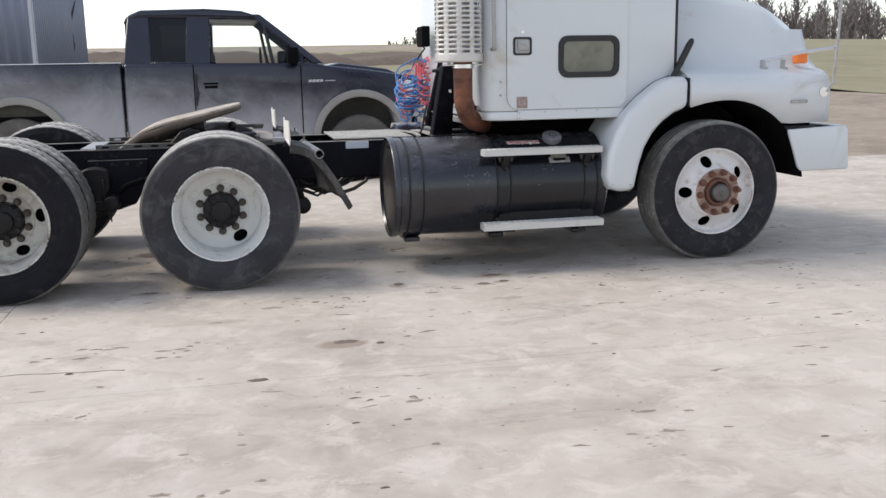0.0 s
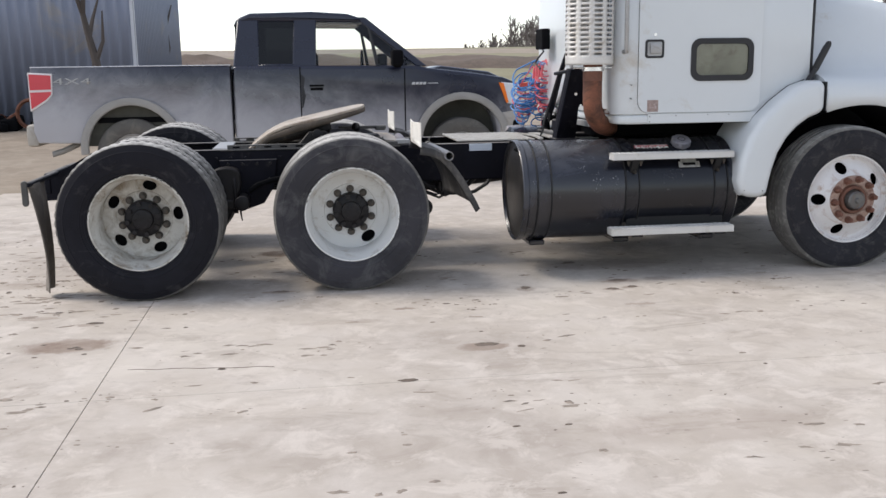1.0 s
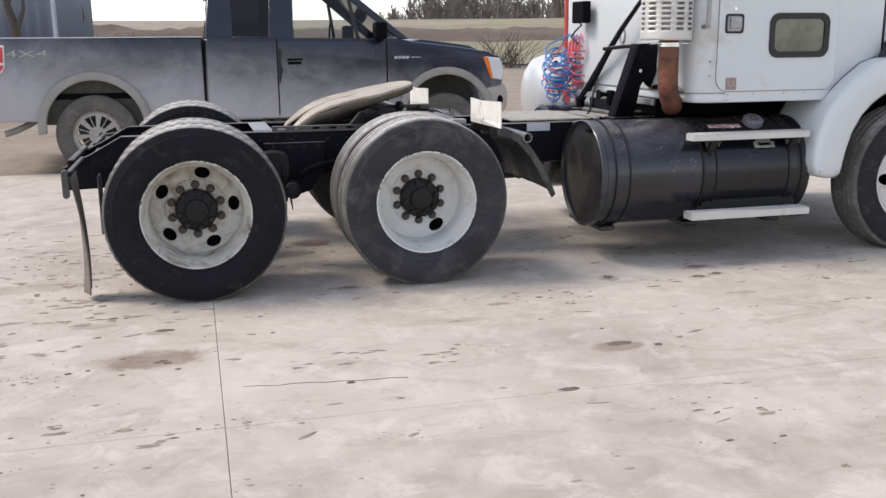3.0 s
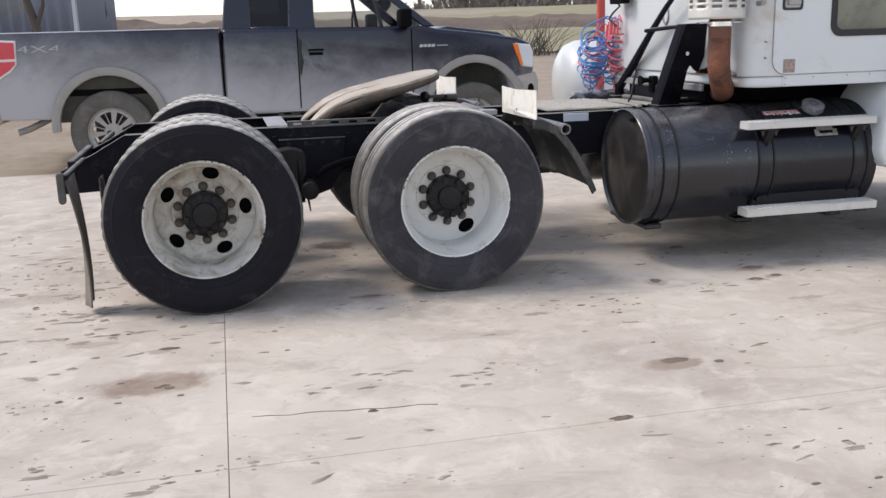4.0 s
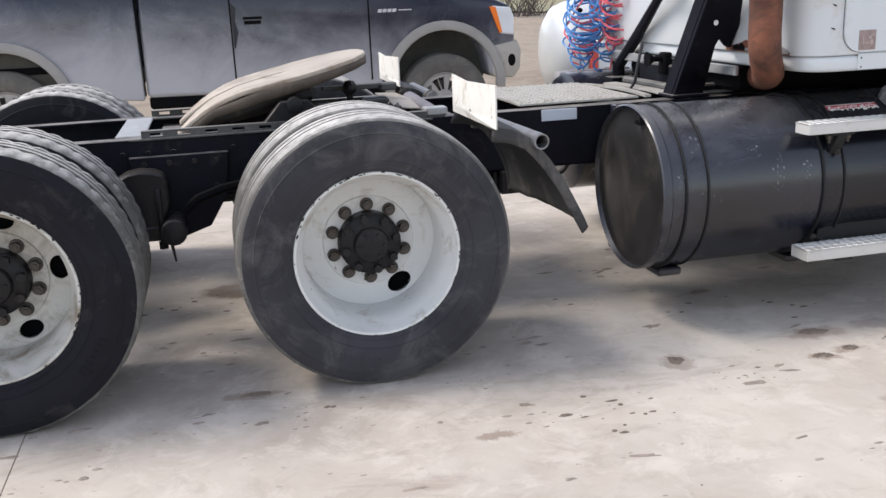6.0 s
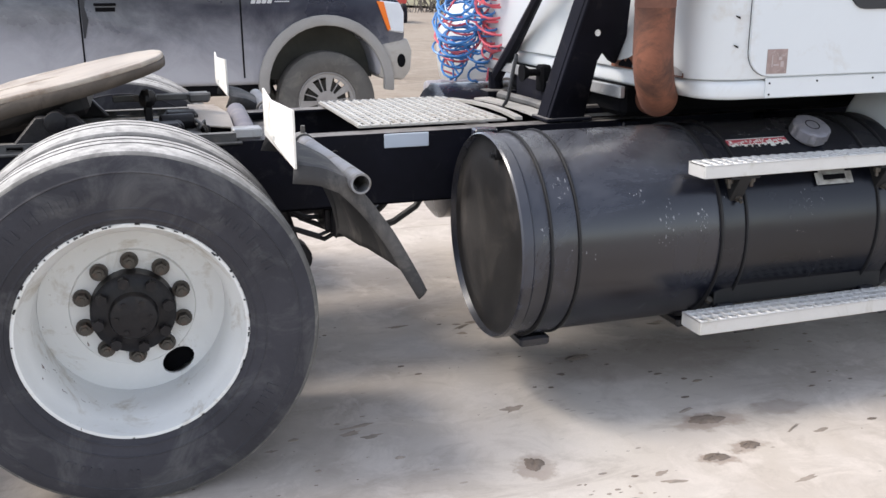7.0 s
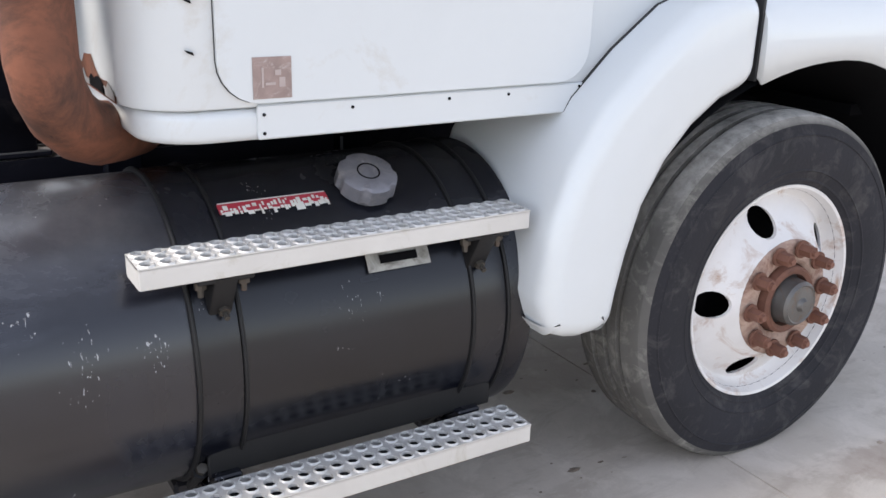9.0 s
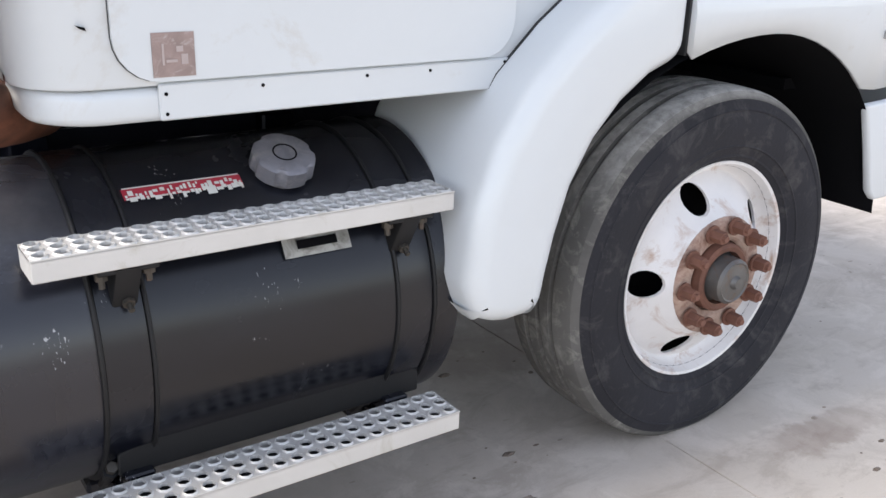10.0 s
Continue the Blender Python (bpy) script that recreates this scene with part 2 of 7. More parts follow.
# road dust, plus the paleness of open sky put into the rear tank's colour
M_TANK_DUSTY_LIT = material("road_dusted_sky_lit_tank_paint", (0.0055, 0.0064, 0.0130), 0.25, vary=0.4, scale=2.2, fine=40, bump=0.04, dirt=(0.036, 0.040, 0.056), dirt_amount=0.36, dirt_scale=1.9, coat=0.35, coat_rough=0.27, spec=0.55, chips=((0.30, 0.30, 0.31), 95, 0.628), top_dust_light=((0.16, 0.16, 0.165), 0.36, 3.0))
M_TANK_END = material("dusty_black_tank_end", (0.020, 0.019, 0.019), 0.42, vary=0.35, scale=4, fine=50, bump=0.08, dirt=(0.060, 0.053, 0.047), dirt_amount=0.35, dirt_scale=3.5, spec=0.35)
M_STRAP = material("black_rubber_edged_strap", (0.006, 0.006, 0.007), 0.6, vary=0.3, scale=6, bump=0.1, spec=0.4)
M_STEP = material("dull_aluminium_step", (0.59, 0.58, 0.56), 0.5, metal=0.35, vary=0.06, scale=6, dirt=(0.45, 0.43, 0.38), dirt_amount=0.2, dirt_scale=9, bump=0.1)
M_DECK = material("bright_tread_deck", (0.49, 0.47, 0.43), 0.5, metal=0.4, vary=0.1, scale=8, dirt=(0.35, 0.31, 0.26), dirt_amount=0.3, dirt_scale=7, bump=0.2)
M_RUST = material("rusty_exhaust_steel", (0.18, 0.066, 0.036), 0.75, vary=0.5, scale=6, fine=70, bump=0.35, dirt=(0.045, 0.020, 0.013), dirt_amount=0.42, dirt_scale=5.5)
M_LUG = material("rusty_lug_nut", (0.17, 0.075, 0.05), 0.8, vary=0.3, scale=20, bump=0.4)
M_FLANGE = material("rust_stained_white_flange", (0.42, 0.30, 0.24), 0.7, vary=0.35, scale=14, dirt=(0.17, 0.075, 0.05), dirt_amount=0.5, dirt_scale=12, bump=0.3)
M_HUB = material("dull_grey_hub_cap", (0.13, 0.125, 0.12), 0.45, metal=0.5, vary=0.2, scale=14, dirt=(0.15, 0.09, 0.06), dirt_amount=0.3, dirt_scale=16, bump=0.2)
M_LUGG = material("dull_steel_lug_nut", (0.07, 0.062, 0.052), 0.55, metal=0.3, vary=0.3, scale=20, dirt=(0.11, 0.065, 0.045), dirt_amount=0.3, dirt_scale=18, bump=0.3)
M_PLATE = material("worn_white_plate", (0.74, 0.71, 0.65), 0.6, vary=0.06, scale=9, dirt=(0.42, 0.35, 0.27), dirt_amount=0.25, dirt_scale=14, bump=0.15)
M_STEEL = material("bare_grey_steel", (0.40, 0.40, 0.40), 0.5, metal=0.6, vary=0.15, scale=10, dirt=(0.25, 0.22, 0.18), dirt_amount=0.25, dirt_scale=9, bump=0.15)
M_DULLPLATE = material("scratched_dull_plate", (0.42, 0.41, 0.38), 0.6, metal=0.3, vary=0.2, scale=14, dirt=(0.15, 0.14, 0.12), dirt_amount=0.4, dirt_scale=18, bump=0.2)
M_CAP = material("scuffed_grey_cap", (0.24, 0.235, 0.26), 0.5, metal=0.4, vary=0.25, scale=14, dirt=(0.34, 0.32, 0.32), dirt_amount=0.3, dirt_scale=18, bump=0.2)
M_TUBE = material("dull_galvanised_tube", (0.25, 0.25, 0.26), 0.5, metal=0.5, vary=0.2, scale=12, dirt=(0.16, 0.14, 0.12), dirt_amount=0.3, dirt_scale=10, bump=0.15)
M_CHROME = material("dull_chrome", (0.75, 0.75, 0.76), 0.22, metal=1.0, vary=0.05, bump=0.02)
M_FLAP = material("dusty_black_rubber_flap", (0.042, 0.040, 0.040), 0.8, vary=0.2, scale=4, dirt=(0.14, 0.128, 0.115), dirt_amount=0.4, dirt_scale=4, bump=0.25)
M_MUDFLAP = material("muddy_rubber_flap", (0.13, 0.112, 0.096), 0.9, vary=0.25, scale=4, dirt=(0.20, 0.175, 0.15), dirt_amount=0.35, dirt_scale=5, bump=0.3)
M_FIFTH = material("worn_greasy_fifth_wheel_steel", (0.45, 0.385, 0.315), 0.55, metal=0.15, vary=0.18, scale=4, dirt=(0.22, 0.16, 0.115), dirt_amount=0.45, dirt_scale=3, bump=0.15)
M_SKIRT_TOP = material("dusty_brown_skirt", (0.10, 0.078, 0.060), 0.75, vary=0.35, scale=6, dirt=(0.05, 0.037, 0.030), dirt_amount=0.3, dirt_scale=6, bump=0.3)
M_SKIRT = material("brown_greasy_skirt", (0.018, 0.015, 0.013), 0.6, vary=0.4, scale=6, dirt=(0.10, 0.08, 0.065), dirt_amount=0.2, dirt_scale=5, bump=0.3)
M_RACK = material("dull_dark_steel", (0.09, 0.088, 0.085), 0.6, metal=0.3, vary=0.3, scale=9, dirt=(0.20, 0.17, 0.14), dirt_amount=0.2, dirt_scale=9, bump=0.2, top_dust_light=((0.34, 0.32, 0.29), 0.6, 12))
M_HOSE_B = material("blue_air_hose", (0.05, 0.20, 0.48), 0.35, vary=0.1, bump=0.0)
M_HOSE_R = material("red_air_hose", (0.70, 0.12, 0.15), 0.35, vary=0.1, bump=0.0)
M_HOSE_K = material("black_cable", (0.02, 0.02, 0.022), 0.5, vary=0.1, bump=0.0)
M_RUBBER = material("black_rubber_trim", (0.018, 0.018, 0.02), 0.6, vary=0.15, bump=0.05)
M_AMBER = material("amber_lens", (0.85, 0.20, 0.03), 0.2, vary=0.1, bump=0.0)
M_LENS = material("clear_headlight_lens", (0.68, 0.70, 0.72), 0.15, vary=0.1, bump=0.0)
M_REDLENS = material("red_tail_lens", (0.62, 0.06, 0.08), 0.25, vary=0.1, bump=0.0)
M_LAMPTRIM = material("pale_lamp_trim", (0.70, 0.66, 0.66), 0.35, vary=0.05, bump=0.0)
M_NAVY = material("dusty_navy_truck_paint", (0.009, 0.011, 0.026), 0.28, vary=0.15, scale=1.5, bump=0.02, dirt=(0.43, 0.428, 0.455), dirt_amount=-0.2, dirt_scale=2.2, low=(0.52, 1.32, 0.93, 0.085), coat=0.3)
M_ARCH = material("dusty_grey_arch_plastic", (0.30, 0.285, 0.265), 0.75, vary=0.15, scale=3, bump=0.15)
M_BUMPER = material("dusty_bumper", (0.40, 0.37, 0.33), 0.6, vary=0.15, scale=3, dirt=(0.28, 0.25, 0.21), dirt_amount=0.3, bump=0.1)
M_DARK = material("near_black_matte", (0.005, 0.005, 0.006), 0.85, vary=0.2, bump=0.1, spec=0.08)
M_ALLOY = material("dusty_alloy_rim", (0.36, 0.345, 0.33), 0.45, metal=0.5, vary=0.15, scale=8, dirt=(0.28, 0.25, 0.21), dirt_amount=0.3, bump=0.05)
M_REDPAINT = material("faded_red_farm_paint", (0.50, 0.06, 0.045), 0.55, vary=0.15, scale=3, dirt=(0.30, 0.13, 0.09), dirt_amount=0.25, bump=0.1)
M_REDLABEL = material("red_label_ink", (0.45, 0.03, 0.05), 0.5, vary=0.1, bump=0.0)
M_DECAL = material("brown_grey_decal", (0.30, 0.22, 0.20), 0.6, vary=0.2, scale=30, dirt=(0.5, 0.45, 0.42), dirt_amount=0.25, dirt_scale=40, bump=0.0)
M_DECALMARK = material("faded_decal_mark", (0.46, 0.38, 0.36), 0.6, vary=0.2, bump=0.0)
M_BADGE = material("silver_badge", (0.66, 0.66, 0.68), 0.3, metal=0.5, vary=0.05, bump=0.0)


def glass(name, tint, alpha):
    m = bpy.data.materials.new(name)
    m.use_nodes = True
    nt = m.node_tree
    nt.nodes.remove(nt.nodes["Principled BSDF"])
    t, g, mx, fr = (nt.nodes.new(k) for k in ("ShaderNodeBsdfTransparent", "ShaderNodeBsdfGlossy", "ShaderNodeMixShader", "ShaderNodeFresnel"))
    t.inputs[0].default_value = (*tint, 1)
    g.inputs["Roughness"].default_value = 0.03
    fr.inputs[0].default_value = 1.5
    nt.links.new(fr.outputs[0], mx.inputs[0])
    nt.links.new(t.outputs[0], mx.inputs[1])
    nt.links.new(g.outputs[0], mx.inputs[2])
    nt.links.new(mx.outputs[0], nt.nodes["Material Output"].inputs[0])
    return m


M_GLASS = glass("clear_side_glass", (0.90, 0.93, 0.92), 1)
M_TINT = glass("dark_tinted_glass", (0.06, 0.065, 0.07), 1)


def ground_material(name, stops, scale, speck, rough, bump, patches, stains=(), stain_col=(0.215, 0.15, 0.11)):
    """Bare mineral ground: broad blotches, mid mottling, fine grit, small dark clods and pale scuffs."""
    m = bpy.data.materials.new(name)
    m.use_nodes = True
    nt = m.node_tree
    bsdf = nt.nodes["Principled BSDF"]
    geo = nt.nodes.new("ShaderNodeNewGeometry")
    vec = geo.outputs["Position"]
    a = noise_tex(nt, vec, scale, 7, 0.62, 0.6)
    col = ramp(nt, a, stops)
    mid = noise_tex(nt, vec, scale * 6, 6, 0.65, 0.3)
    col = mixc(nt, ramp(nt, mid, [(0.42, (0, 0, 0)), (0.66, (0.75, 0.75, 0.75))]), col, patches[0])
    mp = nt.nodes.new("ShaderNodeMapping")
    mp.inputs["Scale"].default_value = (1.0, 2.6, 1.0)
    nt.links.new(vec, mp.inputs[0])
    st = noise_tex(nt, mp.outputs[0], scale * 2.2, 8, 0.72, 1.2)
    col = mixc(nt, ramp(nt, st, [(0.54, (0, 0, 0)), (0.64, (0.48, 0.48, 0.48))]), col, patches[1])
    fleck = noise_tex(nt, vec, scale * 11, 7, 0.68, 0.8)
    col = mixc(nt, ramp(nt, fleck, [(0.52, (0, 0, 0)), (0.68, (0.38, 0.38, 0.38))]), col, patches[1])
    pale = noise_tex(nt, vec, scale * 7, 6, 0.7, 0.5)
    col = mixc(nt, ramp(nt, pale, [(0.52, (0, 0, 0)), (0.62, (0.5, 0.5, 0.5))]), col, tuple(min(0.8, v * 1.18) for v in patches[0]))
    v = nt.nodes.new("ShaderNodeTexVoronoi")
    v.inputs["Scale"].default_value = speck
    nt.links.new(mp.outputs[0], v.inputs["Vector"])
    gate = ramp(nt, noise_tex(nt, vec, 1.3, 4, 0.6), [(0.48, (0, 0, 0)), (0.62, (1, 1, 1))])
    f = mathn(nt, "MULTIPLY", mathn(nt, "LESS_THAN", mathn(nt, "ADD", v.outputs[0], mathn(nt, "MULTIPLY", mid, 0.30)), 0.24), gate)
    col = mixc(nt, mathn(nt, "MULTIPLY", f, 0.75), col, patches[2])
    if stains:
        wob = nt.nodes.new("ShaderNodeVectorMath")
        wob.operation = "MULTIPLY_ADD"
        wn1 = nt.nodes.new("ShaderNodeTexNoise")
        wn1.inputs["Scale"].default_value, wn1.inputs["Detail"].default_value, wn1.inputs["Roughness"].default_value = 7.0, 6.0, 0.7
        nt.links.new(vec, wn1.inputs["Vector"])
        wob.inputs[1].default_value = (0.22, 0.16, 0)
        nt.links.new(wn1.outputs["Color"], wob.inputs[0])
        nt.links.new(vec, wob.inputs[2])
        total = None
        for cx, cy, rx, ry, k in stains:
            mp2 = nt.nodes.new("ShaderNodeMapping")
            mp2.vector_type = "TEXTURE"
            mp2.inputs["Location"].default_value = (cx + 0.11, cy + 0.08, 0)
            mp2.inputs["Scale"].default_value = (rx, ry, 1e6)
            nt.links.new(wob.outputs[0], mp2.inputs[0])
            ln = nt.nodes.new("ShaderNodeVectorMath")
            ln.operation = "LENGTH"
            nt.links.new(mp2.outputs[0], ln.inputs[0])
            mr = nt.nodes.new("ShaderNodeMapRange")
            mr.interpolation_type = "SMOOTHSTEP"
            for i, v in zip((1, 2, 3, 4), (0.72, 1.16, k, 0.0)):
                mr.inputs[i].default_value = v
            nt.links.new(ln.outputs["Value"], mr.inputs[0])
            total = mr.outputs[0] if total is None else mathn(nt, "MAXIMUM", total, mr.outputs[0])
        col = mixc(nt, mathn(nt, "MULTIPLY", total, ramp(nt, mid, [(0.30, (0.35, 0.35, 0.35)), (0.6, (1, 1, 1))])), col, stain_col)
    grit = noise_tex(nt, vec, 160, 3, 0.7)
    col = mixc(nt, mathn(nt, "MULTIPLY", ramp(nt, grit, [(0.35, (0, 0, 0)), (0.75, (1, 1, 1))]), 0.22), col, patches[3])
    nt.links.new(col, bsdf.inputs["Base Color"])
    bsdf.inputs["Roughness"].default_value = rough
    b = nt.nodes.new("ShaderNodeBump")
    b.inputs["Strength"].default_value = bump
    b.inputs["Distance"].default_value = 0.01
    nt.links.new(mathn(nt, "ADD", mathn(nt, "MULTIPLY", mid, 0.7), mathn(nt, "MULTIPLY", grit, 0.3)), b.inputs["Height"])
    nt.links.new(b.outputs[0], bsdf.inputs["Normal"])
    return m


# oil, mud and tyre stains on the pad: place, half sizes, strength
STAINS = [(-0.24, -0.95, 0.25, 0.13, 0.95), (1.90, -1.37, 0.13, 0.07, 0.85), (-0.22, -0.51, 0.09, 0.04, 0.7), (0.84, 0.08, 0.11, 0.04, 0.7), (0.80, 1.40, 0.16, 0.13, 0.9), (1.59, -0.51, 0.08, 0.03, 0.7),
          (2.42, -0.15, 0.06, 0.09, 0.6), (2.96, -0.28, 0.08, 0.04, 0.7), (3.105, -0.235, 0.06, 0.04, 0.7), (3.10, -0.05, 0.13, 0.07, 0.6), (3.37, -0.04, 0.10, 0.06, 0.5), (2.91, 0.58, 0.08, 0.04, 0.6), (-0.56, -0.32, 0.15, 0.04, 0.5), (3.2, 0.5, 0.5, 0.2, 0.45), (4.6, 0.75, 0.35, 0.2, 0.45),
          (3.02, -0.66, 0.12, 0.03, 0.5), (2.6, -2.6, 0.5, 0.18, 0.3), (-1.4, -0.5, 0.5, 0.12, 0.4), (-1.6, -1.3, 0.5, 0.1, 0.35), (-1.2, 0.6, 0.6, 0.12, 0.4), (1.2, -0.75, 0.25, 0.05, 0.3), (5.1, -0.2, 0.25, 0.08, 0.5)]
M_CONCRETE = ground_material("worn_dusty_concrete", [(0.28, (0.315, 0.265, 0.225)), (0.50, (0.475, 0.418, 0.358)), (0.72, (0.60, 0.545, 0.475))], 0.6, 9, 0.9, 0.25,
                             [(0.55, 0.495, 0.44), (0.33, 0.28, 0.235), (0.13, 0.105, 0.085), (0.40, 0.36, 0.32)], STAINS)
M_DIRT = ground_material("packed_brown_dirt", [(0.30, (0.20, 0.155, 0.115)), (0.55, (0.29, 0.235, 0.18)), (0.75, (0.37, 0.31, 0.25))], 0.35, 6, 0.95, 0.6,
                         [(0.32, 0.27, 0.21), (0.17, 0.13, 0.095), (0.10, 0.08, 0.06), (0.24, 0.20, 0.16)])


# ---- ground ----
def ground_height(x, y):
    """Flat yard; the land behind it climbs gently to the skyline."""
    r = math.hypot(x - 1, y)
    rise = 0.05 * min(2.5, max(0.0, y - 6.0)) + 0.052 * min(58.0, max(0.0, y - 12.0))
    dip = 0.11 * max(0.0, 1 - abs(y - 7.5) / 3.0) * max(0.0, 1 - abs(x - 1.5) / 8.0)
    return -0.06 + rise - dip + 0.05 * noise.noise(Vector((x * 0.12, y * 0.12, 0))) * min(1, max(0, r - 9) / 6)


def build_ground():
    bm = bmesh.new()
    radii = [0.0, 3, 6, 7.5, 9, 12, 15, 18, 22, 26, 30, 36, 44, 55, 70, 100, 160, 300, 700, 1800, 4500]
    n = 72
    rings = []
    for r in radii[1:]:
        rings.append([bm.verts.new((1 + r * math.cos(2 * math.pi * i / n), r * math.sin(2 * math.pi * i / n), 0)) for i in range(n)])
    mid = bm.verts.new((1, 0, 0))
    for i in range(n):
        bm.faces.new((mid, rings[0][i], rings[0][(i + 1) % n]))
        for a, b in zip(rings, rings[1:]):
            bm.faces.new((a[i], b[i], b[(i + 1) % n], a[(i + 1) % n]))
    for v in bm.verts:
        v.co.z = ground_height(v.co.x, v.co.y)
    bmesh.ops.recalc_face_normals(bm, faces=bm.faces[:])
    whole("ground", bm, M_DIRT, "packed brown dirt yard with clods and tyre marks", "ground", kind="structure")


build_ground()

# concrete pad: slabs with open joints on a dark bed
PAD_X = [-2.6, 0.063, 4.65, 9.25, 13.85]
PAD_Y = [-9.4, -6.4, -1.845, 2.7, 6.0]
pavement = whole("pavement", box((PAD_X[0] + 0.02, PAD_Y[0] + 0.02, -0.14), (PAD_X[-1] - 0.02, PAD_Y[-1] - 0.02, -0.005)), M_DIRT,
                 "dusty pale concrete pad with thin joints and mud clods", "pavement", kind="structure")
for i in range(len(PAD_X) - 1):
    for j in range(len(PAD_Y) - 1):
        g = 0.0013
        part("slab", box((PAD_X[i] + g, PAD_Y[j] + g, -0.13), (PAD_X[i + 1] - g, PAD_Y[j + 1] - g, 0.0), 0.002), M_CONCRETE, pavement)


# ---- the white truck tractor ----
truck = thing("truck_tractor", pose(0, 0, 0), "white day-cab truck tractor with bare black chassis, parked on concrete", "truck")
CY = 1.22


def tyre_profile(y0, w=0.28, R=0.502, grooves=4, depth=0.011):
    s = [(0.288, 0.055), (0.300, 0.034), (0.316, 0.022), (0.319, 0.017), (0.325, 0.018), (0.345, 0.010), (0.348, 0.006), (0.352, 0.0075), (0.380, 0.002), (0.410, 0.0), (0.440, 0.005), (0.443, 0.0025), (0.447, 0.006), (0.462, 0.011), (0.470, 0.014), (R - 0.018, 0.020), (R - 0.009, 0.028), (R - 0.003, 0.042)]
    tread = []
    a, b = 0.044, w - 0.044
    k = grooves
    pitch = (b - a) / (k + 1)
    for i in range(k):
        c = a + pitch * (i + 1)
        tread += [(R, c - 0.009), (R - depth, c - 0.006), (R - depth, c + 0.006), (R, c + 0.009)]
    prof = s + tread + [(r, w - y) for r, y in reversed(s)]
    return [(r, y0 + y) for r, y in prof], len(s), len(s) + len(tread)


def tyre(y0, x, hz, n=160, lugs=True):
    prof, t0, t1 = tyre_profile(y0, grooves=3 if lugs else 2, depth=0.011 if lugs else 0.006)
    def bump(i, k):
        if lugs and (t0 - 2 <= k < t0 + 1 or t1 - 1 <= k < t1 + 2) and i % 3 == 0:
            return -0.004
        return 0.0
    return revolve(prof, n, "y", (x, 0, hz), bump)


def wheel_disc(x, hz, y, thick, r_out, r_in, holes, turn, hole_r=0.036, hole_at=0.2, studs=10):
    ra, rt = hole_r if isinstance(hole_r, tuple) else (hole_r, hole_r)
    hs = []
    for k in range(holes):
        t = turn + 2 * math.pi * k / holes
        ca, sa = math.cos(t), math.sin(t)
        hs.append([((hole_at + u) * ca - v * sa, (hole_at + u) * sa + v * ca) for u, v in circle(0, 0, ra, 16, rt)])
    bm = holed(circle(0, 0, r_out, 48), hs + [circle(0, 0, r_in, 24)], "y", y, y + thick)
    return moved(bm, Matrix.Translation((x, 0, hz)))


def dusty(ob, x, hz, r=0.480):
    """Gives the running face of a tyre its paler dust, with light from above in the upward part."""
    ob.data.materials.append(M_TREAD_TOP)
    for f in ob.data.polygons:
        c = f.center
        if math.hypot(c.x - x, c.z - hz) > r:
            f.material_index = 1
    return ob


def sidewall_bars(x, hz, y0, seed):
    """Moulded sidewall marks as plain raised bars."""
    rnd = random.Random(seed)
    bits = []
    for start, count in ((20, 9), (95, 12), (170, 6), (235, 10), (310, 7)):
        a = start
        for k in range(count):
            a += rnd.uniform(2.6, 4.2)
            if rnd.random() < 0.15:
                continue
            t = radians(a)
            h = rnd.uniform(0.012, 0.019)
            b = box((0.383, y0 - 0.0015, -0.0035), (0.383 + 2 * h, y0 + 0.006, 0.0035))
            bits.append(moved(b, Matrix.Translation((x, 0, hz)) @ pose(0, 0, 0, 0, -math.degrees(t), 0)))
    return merge(*bits)


LUG_ME = {}


def lug_mesh(kind, mat, deep):
    if kind not in LUG_ME:
        b = merge(cylinder((0, 0.0, 0), (0, -0.006, 0), 0.0255, 14), cylinder((0, -0.006, 0), (0, -0.006 - deep * 0.7, 0), 0.0185, 6, 0.0175), cylinder((0, -deep * 0.7, 0), (0, -deep, 0), 0.011, 8, 0.009))
        me = bpy.data.meshes.new(kind)
        b.to_mesh(me)
        b.free()
        me.materials.append(mat)
        LUG_ME[kind] = me
    return LUG_ME[kind]


